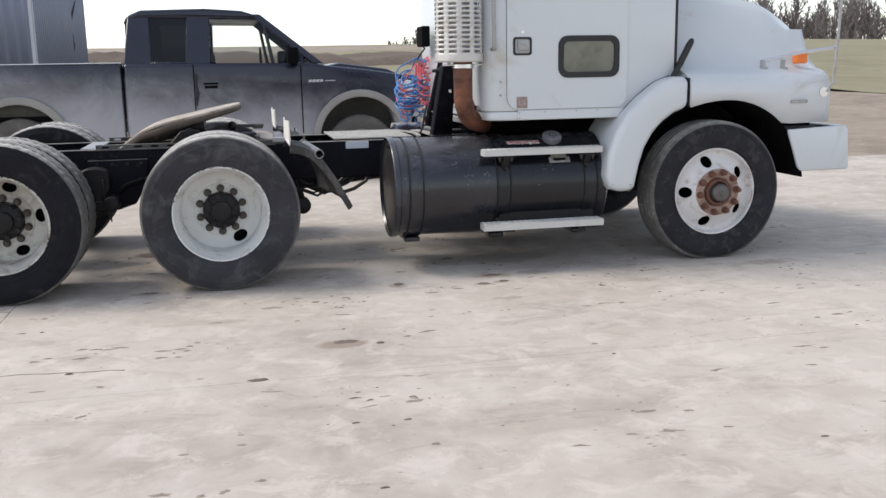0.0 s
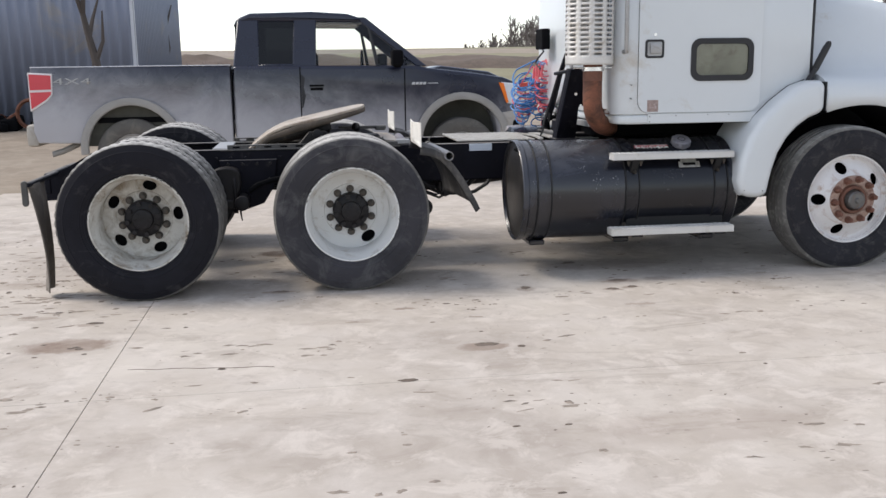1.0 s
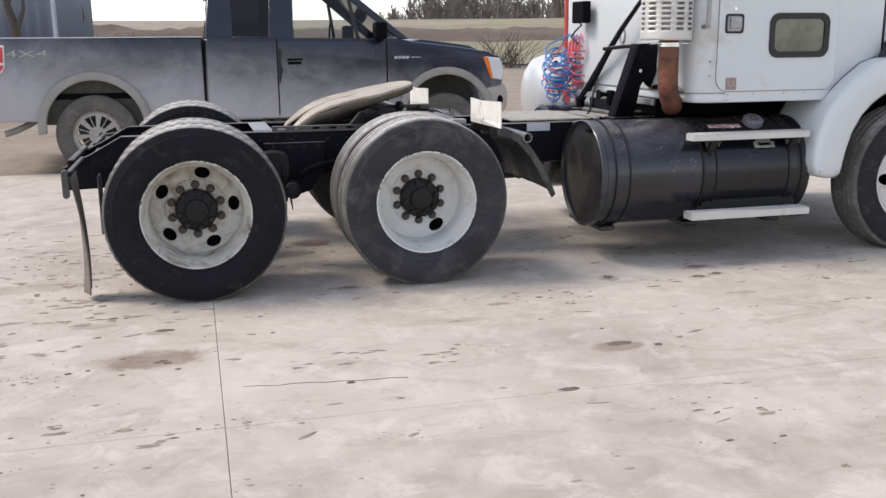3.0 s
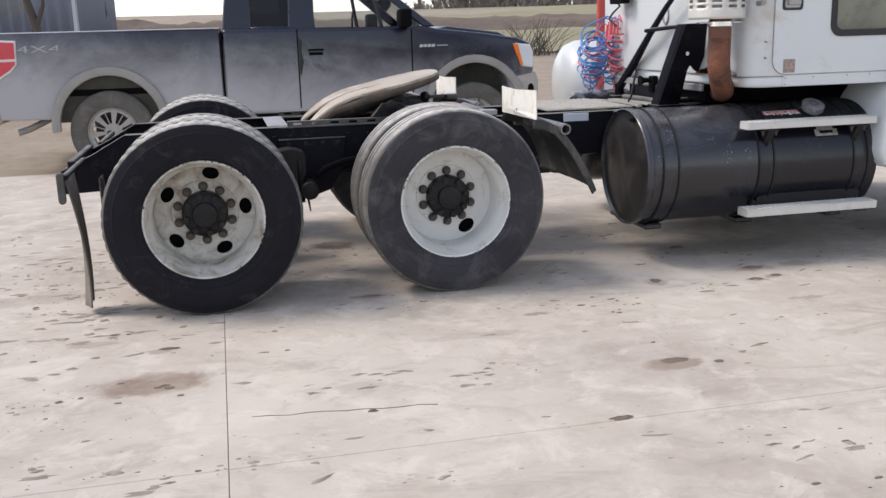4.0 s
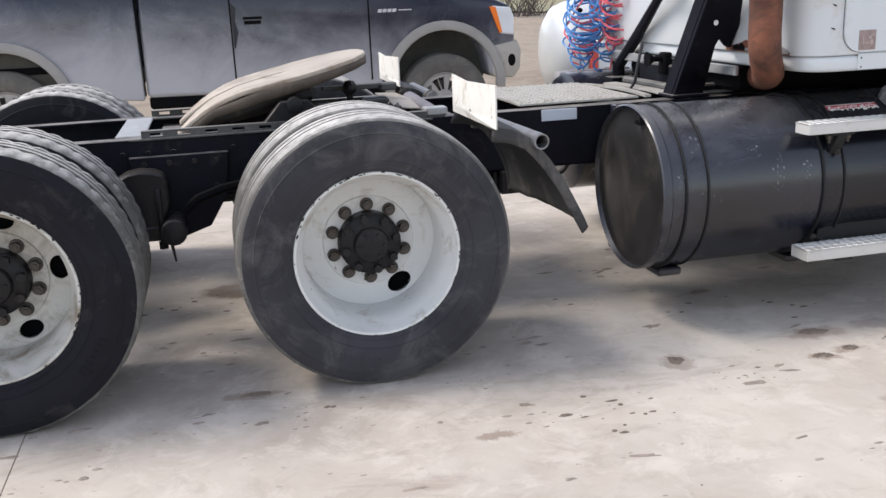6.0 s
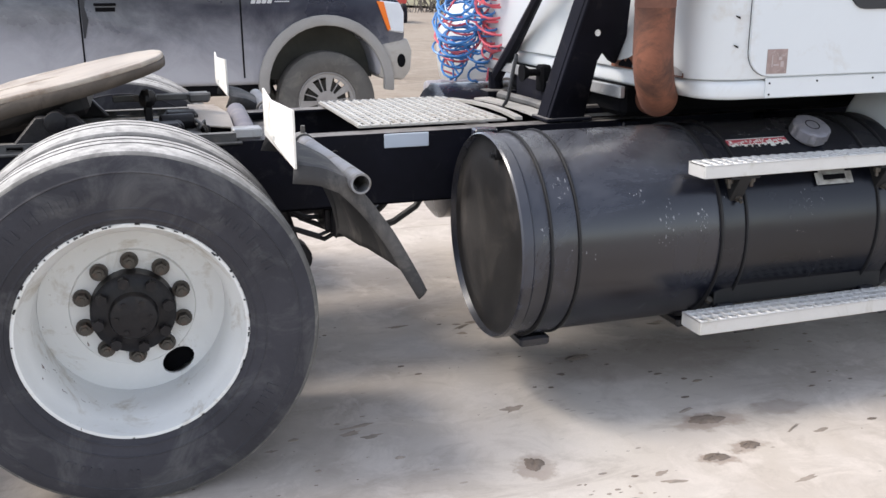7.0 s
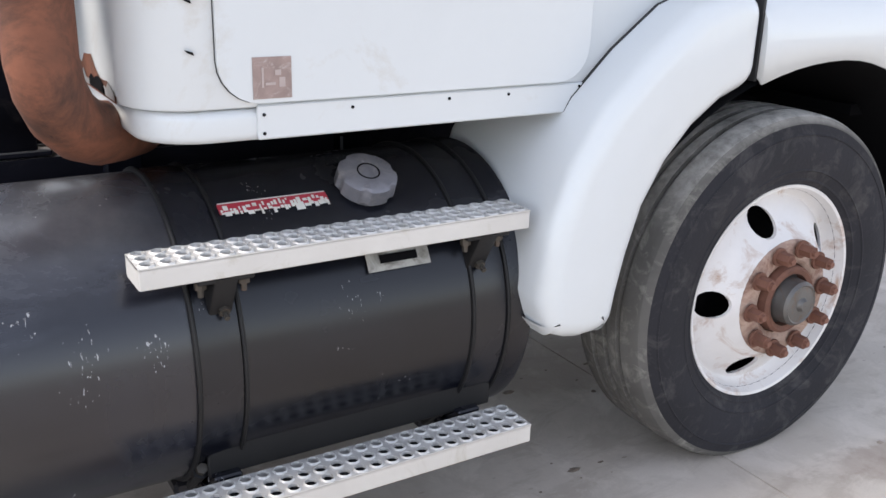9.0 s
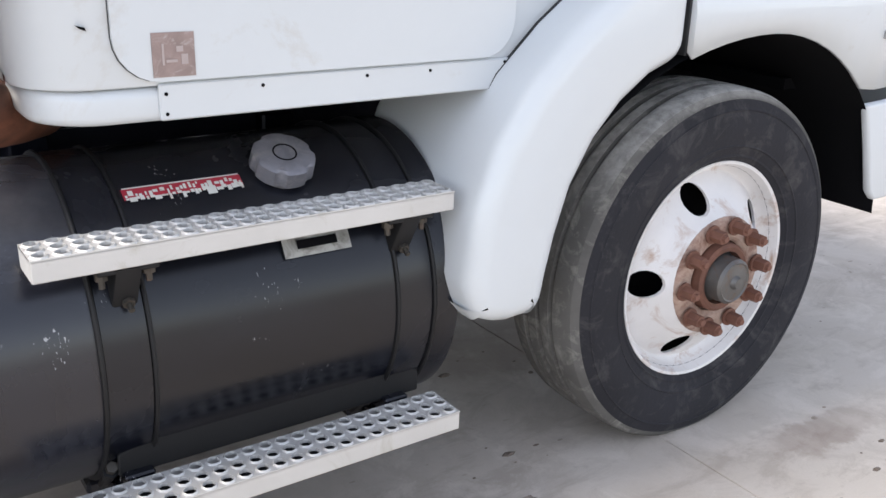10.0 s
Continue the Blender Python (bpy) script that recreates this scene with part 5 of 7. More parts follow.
# hood with front fenders
def hood_section(x):
    top = 1.97 - 0.13 * (x - 4.48) - (0.5 * max(0, x - 5.15) ** 1.8)
    nose = max(0.0, x - 5.30) * 0.35
    zb = 0.955
    dx = (x - ARCH) / (0.615 if x > ARCH else 0.77)
    if abs(dx) < 1:
        zb = max(zb, 0.50 + 0.631 * math.sqrt(1 - dx * dx))
    pts = [(-0.035 + nose * 0.5, zb), (-0.035 + nose * 0.5, max(1.19, zb + 0.05)), (-0.028 + nose * 0.5, 1.235), (-0.005 + nose * 0.5, 1.278), (0.045 + nose * 0.5, 1.312), (0.13 + nose * 0.6, 1.338), (0.22 + nose * 0.6, 1.39), (0.275 + nose * 0.7, 1.50), (0.32 + nose * 0.8, 1.62), (0.38 + nose, top - 0.12), (0.47 + nose, top - 0.045), (0.64 + nose, top - 0.01), (1.0, top)]
    if x < 4.512:
        pts = [(max(y, 0.20), max(z, 1.31)) for y, z in pts]
    return [(x, y, z) for y, z in pts] + [(x, 2 * CY - y, z) for y, z in reversed(pts)]


xs = [4.478, 4.49, 4.511, 4.5125] + [4.57 + 0.06 * k for k in range(10)] + [5.16, 5.22, 5.28, 5.34, 5.40, 5.46, 5.53, 5.59, 5.63]
hood_bm = loft([hood_section(x) for x in xs], False)
hood = part("hood", hood_bm, M_WHITE, truck, "white sloping hood with moulded front fenders")
hood.modifiers.new("thick", "SOLIDIFY").thickness = 0.012
part("grille", box((5.59, 0.55, 0.98), (5.635, 1.89, 1.62), 0.02), M_DARK, hood)
# near-black sheets close the inside of each wheel arch
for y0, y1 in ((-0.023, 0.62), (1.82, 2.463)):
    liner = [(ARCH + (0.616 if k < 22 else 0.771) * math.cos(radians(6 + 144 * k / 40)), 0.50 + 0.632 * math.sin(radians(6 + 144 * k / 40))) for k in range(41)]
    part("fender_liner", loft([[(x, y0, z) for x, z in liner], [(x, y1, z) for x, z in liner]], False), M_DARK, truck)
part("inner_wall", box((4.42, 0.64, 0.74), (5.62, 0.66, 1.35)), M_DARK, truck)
part("hood_gap", box((4.462, CS + 0.002, 1.31), (4.477, CF, 1.95)), M_RUBBER, truck)
part("hood_latch", merge(prism([(4.405, 1.275), (4.432, 1.265), (4.495, 1.365), (4.47, 1.382)], "y", 0.075, 0.110, 0.006), prism([(4.465, 1.375), (4.50, 1.355), (4.585, 1.52), (4.59, 1.55), (4.57, 1.56), (4.54, 1.52)], "y", 0.085, 0.125, 0.008)), M_RUBBER, truck, "black rubber hood latch")
part("fender_badge", box((5.28, -0.045, 1.095), (5.41, -0.020, 1.118), 0.002), M_STEEL, hood)
for mx in (5.16, 5.32):
    part("mirror_bracket", merge(cylinder((mx, 0.15, 1.335), (mx, 0.15, 1.40), 0.018, 8), cylinder((mx, 0.15, 1.330), (mx, 0.15, 1.346), 0.035, 12)), M_STEEL, hood)
part("mirror_arm", tube([(5.16, 0.15, 1.39), (5.42, 0.06, 1.45), (5.66, 0.0, 1.48)], 0.012, 8), M_CHROME, hood)
part("mirror_post", tube([(5.58, 0.01, 1.16), (5.63, -0.01, 1.24), (5.64, -0.02, 1.6), (5.65, -0.02, 1.85)], 0.010, 8), M_STEEL, hood)
part("mirror_foot", cylinder((5.565, 0.05, 1.17), (5.565, 0.0, 1.17), 0.035, 16), M_CHROME, hood)
part("turn_signal", box((5.42, 0.13, 1.37), (5.51, 0.20, 1.455), 0.01), M_AMBER, hood, "amber side turn signal")

# rear piece of the front fender, joined to the cab
skirt = [(4.504, 1.292), (4.42, 1.305), (4.30, 1.262), (4.17, 1.165), (4.06, 1.06), (3.975, 0.93), (3.925, 0.78), (3.905, 0.64), (3.912, 0.575), (3.945, 0.535), (4.02, 0.522), (4.095, 0.522)]
skirt += [(4.125, 0.555), (4.135, 0.62), (4.155, 0.71), (4.19, 0.82), (4.245, 0.915), (4.32, 0.995), (4.40, 1.05), (4.504, 1.088)]
part("fender_seam", prism([(u - 0.0015, w + 0.0015) for u, w in skirt[1:5]] + [(4.04, 1.03), (4.30, 1.03)], "y", CS - 0.0075, CS + 0.004), M_RUBBER, truck, "dark seam between cab and fender")
part("fender_skirt", prism(skirt, "y", -0.035, 0.52, 0.05, 5), M_WHITE, truck, "white rounded fender skirt behind the steer tyre", deg=50)
part("hood_joint", prism([(4.5045, 1.092), (4.512, 1.092), (4.512, 1.288), (4.5045, 1.288)], "y", -0.018, 0.3), M_RUBBER, truck)
# bumper
bump_poly = [(5.275, 0.910), (5.74, 0.93), (5.76, 0.90), (5.785, 0.63), (5.77, 0.612), (5.40, 0.610), (5.37, 0.64), (5.33, 0.76)]
bump_front = [(5.70, 0.925), (5.74, 0.93), (5.76, 0.90), (5.785, 0.63), (5.77, 0.612), (5.70, 0.612)]
part("bumper", merge(prism(bump_poly, "y", -0.030, -0.002, 0.010, 3), prism(bump_front, "y", -0.010, 2.45, 0.004), prism(bump_poly, "y", 2.442, 2.47, 0.010, 3)), M_WHITE, truck, "white front bumper")
part("bumper_bracket", box((5.30, 0.80, 0.66), (5.66, 0.90, 0.80), 0.006), M_DARK, truck)
part("bumper_bracket", box((5.30, 1.54, 0.66), (5.66, 1.64, 0.80), 0.006), M_DARK, truck)
# black slab put in the open gap for the shade above the bumper
part("bumper_gap_shade", box((5.2, 0.2, 0.92), (5.60, 2.24, 0.952)), M_DARK, truck)

# exhaust: rusty elbow and stack with a punched heat guard
EX, EY = 2.965, 0.235
elbow = [(EX, EY, 1.44), (EX, EY, 1.24), (EX, EY, 1.180), (EX + 0.009, EY + 0.008, 1.125), (EX + 0.030, EY + 0.030, 1.077), (EX + 0.064, EY + 0.070, 1.040), (EX + 0.108, EY + 0.13, 1.015), (EX + 0.16, EY + 0.22, 0.998), (EX + 0.23, EY + 0.34, 0.980), (EX + 0.34, EY + 0.75, 0.965)]
exh = part("exhaust_pipe", tube(elbow, 0.064, 24), M_RUST, truck, "rusty brown exhaust elbow")
part("clamp", merge(revolve([(0.065, 1.375), (0.074, 1.38), (0.074, 1.405), (0.065, 1.41)], 24, "z", (EX, EY, 0)), box((EX - 0.14, EY - 0.02, 1.395), (EX + 0.14, EY + 0.02, 1.405), 0.003)), M_CHROME, exh)
part("soot_band", revolve([(0.0642, 1.315), (0.0652, 1.318), (0.0652, 1.374), (0.0642, 1.376)], 24, "z", (EX, EY, 0)), M_LUG, exh, "darker rust collar")
part("muffler", cylinder((EX - 0.025, EY, 1.44), (EX - 0.025, EY, 2.75), 0.125, 32), M_STEEL, exh)
part("stack_pipe", cylinder((EX - 0.025, EY, 2.75), (EX - 0.025, EY, 3.4), 0.063, 20), M_CHROME, exh)


M_GUARD = material("pale_grey_heat_guard", (0.60, 0.58, 0.55), 0.5, metal=0.25, vary=0.08, scale=6, dirt=(0.38, 0.33, 0.27), dirt_amount=0.25, dirt_scale=6, bump=0.1)


def guard():
    """Half shell round the muffler with rows of slots through it."""
    r, n = 0.160, 40
    bm = bmesh.new()
    z0, z1, rows = 1.42, 2.70, 84
    dz = (z1 - z0) / rows
    grid = []
    for i in range(n + 1):
        t = radians(95) + radians(260) * i / n
        grid.append([bm.verts.new((EX - 0.025 + r * math.cos(t), EY + r * math.sin(t), z0 + dz * k)) for k in range(rows + 1)])
    for i in range(n):
        for k in range(rows):
            if k > 2 and k % 2 == 0 and (i % 5) in (1, 2, 3):
                continue
            bm.faces.new((grid[i][k], grid[i + 1][k], grid[i + 1][k + 1], grid[i][k + 1]))
    return bm


gd = part("heat_guard", guard(), M_GUARD, exh, "pale perforated heat guard")
gd.modifiers.new("thick", "SOLIDIFY").thickness = 0.003
def leaning(bm):
    """Leans the brace outwards from its foot on the rail."""
    for v in bm.verts:
        k = (v.co.z - 0.872) / 0.35
        v.co.x += 0.132 - 0.092 * k
        v.co.y += 0.22 - 0.20 * k
    return bm


part("stack_brace", leaning(merge(prism([(2.74, 0.872), (2.89, 0.872), (2.935, 1.115), (2.955, 1.150), (2.985, 1.115), (3.01, 1.10), (3.045, 1.20), (3.05, 1.40), (2.905, 1.40), (2.815, 1.12)], "y", 0.60, 0.63, 0.005), prism([(2.74, 0.872), (2.765, 0.872), (2.84, 1.12), (2.93, 1.40), (2.905, 1.40), (2.815, 1.12)], "y", 0.63, 0.72, 0.004))), M_CHASSIS, truck, "black slanted stack brace")
part("brace_foot", box((2.86, 0.80, 0.880), (3.05, 0.95, 0.894), 0.003), M_CHASSIS, truck)
part("brace_bolt", cylinder((2.962, 0.645, 1.219), (2.962, 0.612, 1.219), 0.012, 8), M_CHROME, truck)
part("brace_bar", tube([(2.99, 0.56, 1.385), (2.992, 0.9, 1.38), (2.985, 1.26, 1.36)], 0.014, 8), M_CHASSIS, truck, "thin cross bar")
part("frame_bar", merge(box((3.05, 0.885, 0.880), (3.225, 0.925, 0.902), 0.003), box((3.19, 0.90, 0.902), (3.20, 0.915, 0.925), 0.002), box((3.19, 0.90, 0.920), (3.235, 0.915, 0.928), 0.002)), M_STEEL, truck, "pale bar on the rail")

# hose pole, coils and fittings behind the cab
part("hose_pole", tube([(3.075, 1.895, 0.94), (3.055, 1.62, 1.11), (3.02, 1.27, 1.335), (3.005, 1.03, 1.49), (3.0, 0.72, 1.68)], [0.032, 0.030, 0.022, 0.018, 0.015], 8), M_CHASSIS, truck, "slanting black hose pole")
part("pole_foot", merge(box((3.0, 1.80, 0.862), (3.15, 1.98, 0.890), 0.004), cylinder((3.08, 1.90, 0.88), (3.07, 1.88, 0.98), 0.036, 10)), M_CHASSIS, truck)
part("wall_emblem", holed(circle(1.17, 1.46, 0.045, 20, 0.062), [circle(1.17, 1.46, 0.034, 20, 0.050)], "x", 3.080, 3.092), M_STEEL, cab, "oval grey pull ring")


def hose_coil(cx, cy, ztop, zbot, r, turns, wire, mat, label, seed, top):
    """A slack sprung hose: uneven loops that tilt, slip and cross."""
    rnd = random.Random(seed)
    pts = [top, (top[0] * 0.5 + cx * 0.5, top[1] * 0.5 + cy * 0.5, top[2] + 0.03)]
    loops = [(rnd.uniform(0.65, 1.35), rnd.uniform(0.3, 1.0), rnd.uniform(-0.035, 0.035), rnd.uniform(-0.035, 0.035), rnd.uniform(-0.012, 0.012)) for _ in range(turns + 2)]
    n = turns * 14
    for i in range(n + 1):
        u = i / 14
        k, f = int(u), u - int(u)
        w, tl, ox, oy, oz = (p + (q - p) * f for p, q in zip(loops[k], loops[k + 1]))
        t = 2 * math.pi * u + seed
        e = math.sin(math.pi * min(1.0, 0.12 + i / n * 0.92))
        rr = r * w * (0.55 + 0.55 * e)
        pts.append((cx + ox + rr * math.cos(t), cy + oy + rr * math.sin(t), ztop + (zbot - ztop) * i / n + oz + rr * tl * math.cos(t - 1.18)))
    pts += [(cx, cy, zbot - 0.04), (cx - 0.02, cy, 0.89)]
    part("air_hose", tube([(px + 0.08, py + 0.05, pz + 0.03) for px, py, pz in pts], wire, 6), mat, truck, label)


HT = (2.98, 1.86, 1.40)
hose_coil(2.84, 2.03, 1.28, 0.94, 0.100, 8, 0.0058, M_HOSE_B, "slack coiled blue air hose", 1, HT)
hose_coil(2.85, 1.98, 1.30, 0.96, 0.085, 8, 0.0058, M_HOSE_B, "slack coiled blue air hose", 2, (2.99, 1.84, 1.41))
hose_coil(2.86, 2.05, 1.20, 0.95, 0.090, 6, 0.0056, M_HOSE_R, "slack coiled red air hose", 3, (2.96, 1.90, 1.36))
hose_coil(3.00, 1.92, 1.38, 1.03, 0.066, 9, 0.0056, M_HOSE_R, "slack coiled red air hose", 4, (3.01, 1.85, 1.42))
hose_coil(2.95, 1.96, 1.30, 0.92, 0.062, 11, 0.0058, M_HOSE_B, "slack coiled blue air hose", 5, (2.97, 1.88, 1.38))
hose_coil(2.99, 1.90, 1.40, 1.06, 0.075, 6, 0.0056, M_HOSE_R, "slack coiled red air hose", 6, (3.0, 1.83, 1.40))
for k, (px, py, pz) in enumerate(((2.97, 1.90, 1.38), (2.985, 1.87, 1.40), (3.0, 1.84, 1.41), (3.015, 1.81, 1.40))):
    part("coupling", cylinder((px, py, pz - 0.06), (px + 0.004, py - 0.004, pz + 0.03), 0.012, 8, 0.009), M_HOSE_R, truck, "red hose coupling")
part("cable", tube([(3.02, 1.86, 1.66), (3.0, 1.84, 1.60), (3.03, 1.80, 1.54), (3.0, 1.86, 1.49), (2.98, 1.88, 1.45), (3.0, 1.83, 1.415), (3.0, 1.80, 1.40)], 0.008, 6), M_HOSE_K, truck)
part("socket_box", box((2.98, 1.66, 1.555), (3.048, 1.88, 1.72), 0.008), M_DARK, truck, "dark socket box on the cab wall")
part("thin_hose", tube([(2.93, 1.28, 1.10), (2.90, 1.26, 1.0), (2.89, 1.27, 0.92), (2.87, 1.30, 0.86)], 0.008, 6), M_HOSE_K, truck)
part("air_tank", merge(cylinder((2.785, 2.13, 0.868), (3.25, 2.13, 0.868), 0.048, 24, bev=0.012), *[cylinder((x, 2.13, 0.868), (x + 0.03, 2.13, 0.868), 0.052, 24) for x in (2.86, 3.10)], box((2.86, 1.63, 0.80), (2.90, 2.13, 0.82), 0.004), box((3.10, 1.63, 0.80), (3.14, 2.13, 0.82), 0.004)), material("dusty_grey_air_tank", (0.33, 0.31, 0.33), 0.5, metal=0.2, vary=0.15, scale=6, dirt=(0.34, 0.31, 0.28), dirt_amount=0.3, dirt_scale=7, bump=0.1), truck, "small grey air tank")
part("air_horn", merge(cylinder((2.92, 1.20, 1.03), (2.955, 1.20, 1.03), 0.038, 16, 0.015), cylinder((2.955, 1.20, 1.03), (3.01, 1.20, 1.03), 0.015, 12), box((3.0, 1.17, 0.95), (3.045, 1.24, 1.06), 0.008)), M_DARK, truck)
part("cab_mount", merge(box((3.02, 0.95, 0.90), (3.12, 1.5, 1.0), 0.01), cylinder((2.88, 0.86, 0.915), (3.2, 0.86, 0.915), 0.018, 10)), M_CHASSIS, truck)
part("rear_cab_skirt", box((3.055, 0.60, 0.985), (3.075, 2.0, 1.028), 0.003), M_STEEL, truck)


# ---- pickups ----
M_WHEELBACK = material("dusty_wheel_backing", (0.085, 0.078, 0.07), 0.9, vary=0.2, bump=0.1)
M_CARTYRE = material("mud_dusted_tyre", (0.11, 0.102, 0.092), 0.9, vary=0.2, scale=5, dirt=(0.17, 0.155, 0.135), dirt_amount=0.35, dirt_scale=6, bump=0.3)
M_WELL = material("dust_coated_wheel_well", (0.075, 0.074, 0.062), 0.95, vary=0.3, scale=4, bump=0.2)
M_WET = material("dark_wet_streak", (0.012, 0.012, 0.016), 0.4, vary=0.3, bump=0.0)
def pickup(m, paint, label, four=True, drop=0.0):
    """A full-size pickup: local x forward from the rear axle, near side at y = 0."""
    car = thing("pickup_truck", m, label, "pickup")
    WB, W = 3.68, 2.0
    def arch(cx, r, a0, a1, n=14):
        return [(cx + r * math.cos(radians(a0 + (a1 - a0) * k / n)), 0.42 + r * math.sin(radians(a0 + (a1 - a0) * k / n))) for k in range(n + 1)]
    # bed
    side = [(-1.28, 0.62), (-1.22, 0.50)] + arch(0, 0.48, 172, 8) + [(1.09, 0.44), (1.09, 1.30), (-1.24, 1.31), (-1.28, 1.20)]
    for y0, y1 in ((0.0, 0.09), (W - 0.09, W)):
        part("bed_side", prism(side, "y", y0, y1, 0.022, 2), paint, car)
        part("bed_cap", box((-1.26, y0 + 0.012, 1.303), (1.09, y1 - 0.012, 1.314), 0.004), M_BADGE if y0 == 0 else M_DARK, car)
    part("bed_floor", box((-1.2, 0.09, 0.70), (1.09, W - 0.09, 0.76)), M_DARK, car)
    part("bed_front_wall", box((1.03, 0.09, 0.76), (1.09, W - 0.09, 1.30)), paint, car)
    part("tailgate", box((-1.30, 0.10, 0.70), (-1.23, W - 0.10, 1.31), 0.02), paint, car)
    part("rear_bumper", merge(box((-1.42, 0.02, 0.46), (-1.22, W - 0.02, 0.70), 0.05, 2), box((-1.24, 0.01, 0.50), (-1.0, 0.06, 0.62), 0.01)), M_BUMPER, car, "dusty step bumper")
    # front body
    body = [(1.11, 0.46)] + [(3.15, 0.44)] + arch(WB, 0.48, 174, 6) + [(4.30, 0.50), (4.46, 0.62), (4.53, 0.80), (4.52, 0.98), (4.46, 1.08), (4.25, 1.135), (3.8, 1.19), (3.30, 1.25), (3.15, 1.28), (1.11, 1.30)]
    part("front_body", prism(body, "y", 0.0, W, 0.045, 3), paint, car)
    part("hood_bulge", prism([(3.3, 1.235), (3.5, 1.275), (4.1, 1.20), (4.40, 1.11), (4.40, 1.06), (3.3, 1.2)], "y", 0.42, W - 0.42, 0.03, 2), paint, car)
    part("wheel_well", box((-0.5, 0.10, 0.45), (0.5, 0.9, 0.98)), M_WELL, car)
    part("wheel_well", box((WB - 0.5, 0.30, 0.45), (WB + 0.5, 0.9, 0.97)), M_WELL, car)
    for cx in (0.0, WB):
        outer, inner = arch(cx, 0.555, -6, 186, 20), arch(cx, 0.472, 186, -6, 20)
        part("fender_flare", prism(outer + inner, "y", -0.035, 0.03, 0.012, 2), M_ARCH, car, "dusty grey wheel-arch flare")
        part("fender_flare", prism(outer + inner, "y", W - 0.03, W + 0.035, 0.012, 2), M_ARCH, car)
    # greenhouse
    part("roof", prism([(1.13, 1.72), (1.17, 1.81), (1.32, 1.87), (2.0, 1.885), (2.40, 1.86), (2.62, 1.79), (2.56, 1.76), (1.3, 1.78)], "y", 0.17, W - 0.17, 0.035, 3), paint, car)
    def pillar(name, poly, mat):
        for s in (0, 1):
            bm = prism(poly, "y", 0.035, 0.085, 0.01)
            for v in bm.verts:
                v.co.y += (v.co.z - 1.28) * 0.27
                if s:
                    v.co.y = W - v.co.y
            if s:
                bmesh.ops.reverse_faces(bm, faces=bm.faces[:])
            part(name, bm, mat, car)
    pillar("pillar", [(1.12, 1.28), (1.40, 1.28), (1.41, 1.80), (1.18, 1.80)], paint)
    pillar("pillar", [(1.77, 1.28), (2.03, 1.28), (2.05, 1.82), (1.80, 1.82)], paint)
    pillar("pillar", [(3.16, 1.27), (3.28, 1.27), (2.60, 1.82), (2.48, 1.82)], paint)
    pillar("pillar", [(2.70, 1.28), (2.74, 1.28), (2.66, 1.70), (2.62, 1.72)], M_RUBBER)
    def pane(name, poly, mat):
        for s in (0, 1):
            bm = sheet(poly, "y", 0.058)
            for v in bm.verts:
                v.co.y += (v.co.z - 1.28) * 0.27
                if s:
                    v.co.y = W - v.co.y
            part(name, bm, mat, car)
    pillar("window_sill_trim", [(1.39, 1.285), (1.79, 1.285), (1.79, 1.315), (1.39, 1.315)], paint)
    pane("rear_side_window", [(1.39, 1.29), (1.79, 1.29), (1.82, 1.78), (1.40, 1.78)], M_TINT)
    pane("front_side_window", [(2.02, 1.30), (3.16, 1.28), (2.52, 1.79), (2.05, 1.80)], M_GLASS)
    part("windscreen", loft([[(3.24, 0.10, 1.27), (2.58, 0.22, 1.81)], [(3.30, 0.6, 1.27), (2.63, 0.6, 1.82)], [(3.30, 1.4, 1.27), (2.63, 1.4, 1.82)], [(3.24, W - 0.10, 1.27), (2.58, W - 0.22, 1.81)]], False), M_GLASS, car)
    part("rear_window", sheet([(0.2, 1.32), (W - 0.2, 1.32), (W - 0.2, 1.74), (0.2, 1.74)], "x", 1.147), M_TINT, car)
    part("seat", merge(box((1.86, 0.25, 0.9), (2.06, 0.85, 1.45), 0.06, 2), box((1.92, 0.42, 1.46), (2.02, 0.68, 1.62), 0.03)), M_DARK, car)
    part("seat", merge(box((1.86, 1.15, 0.9), (2.06, 1.75, 1.45), 0.06, 2), box((1.92, 1.32, 1.46), (2.02, 1.58, 1.62), 0.03)), M_DARK, car)
    part("rear_seat", box((1.22, 0.2, 0.9), (1.42, 1.8, 1.45), 0.06, 2), M_DARK, car)
    part("dashboard", box((2.75, 0.12, 1.0), (3.15, W - 0.12, 1.27), 0.04), M_DARK, car)
    part("steering_wheel", revolve([(0.16, 0.0), (0.175, 0.012), (0.19, 0.0), (0.175, -0.012)], 20, "x", (2.62, 1.45, 1.30), close=True), M_DARK, car)
    # near and far details
    for s, yy in ((1, 0.0), (-1, W)):
        def near(a, b):
            return tuple(sorted((yy - s * a, yy - s * b)))
        y0, y1 = near(0.004, -0.006)
        for gx, z0, z1 in ((1.10, 0.48, 1.30), (1.85, 0.50, 1.28), (3.02, 0.50, 1.25)):
            part("panel_gap", box((gx - 0.006, y0, z0), (gx + 0.006, y1, z1)), M_DARK, car)
        h0, h1 = near(0.028, 0.0)
        part("door_handle", box((1.95, h0, 1.062), (2.11, h1, 1.082), 0.006), M_DARK, car)
        part("handle_cup", box((1.96, *near(0.003, -0.006)[:1], 1.02), (2.10, near(0.003, -0.006)[1], 1.050)), M_DARK, car)
        part("mud_streak", prism([(1.858, 1.20), (1.90, 1.16), (1.885, 1.05), (1.905, 0.96), (1.89, 0.90), (1.872, 0.83), (1.862, 0.83)], "y", *near(0.003, -0.004)), M_WET, car)
        m0, m1 = near(0.25, 0.03)
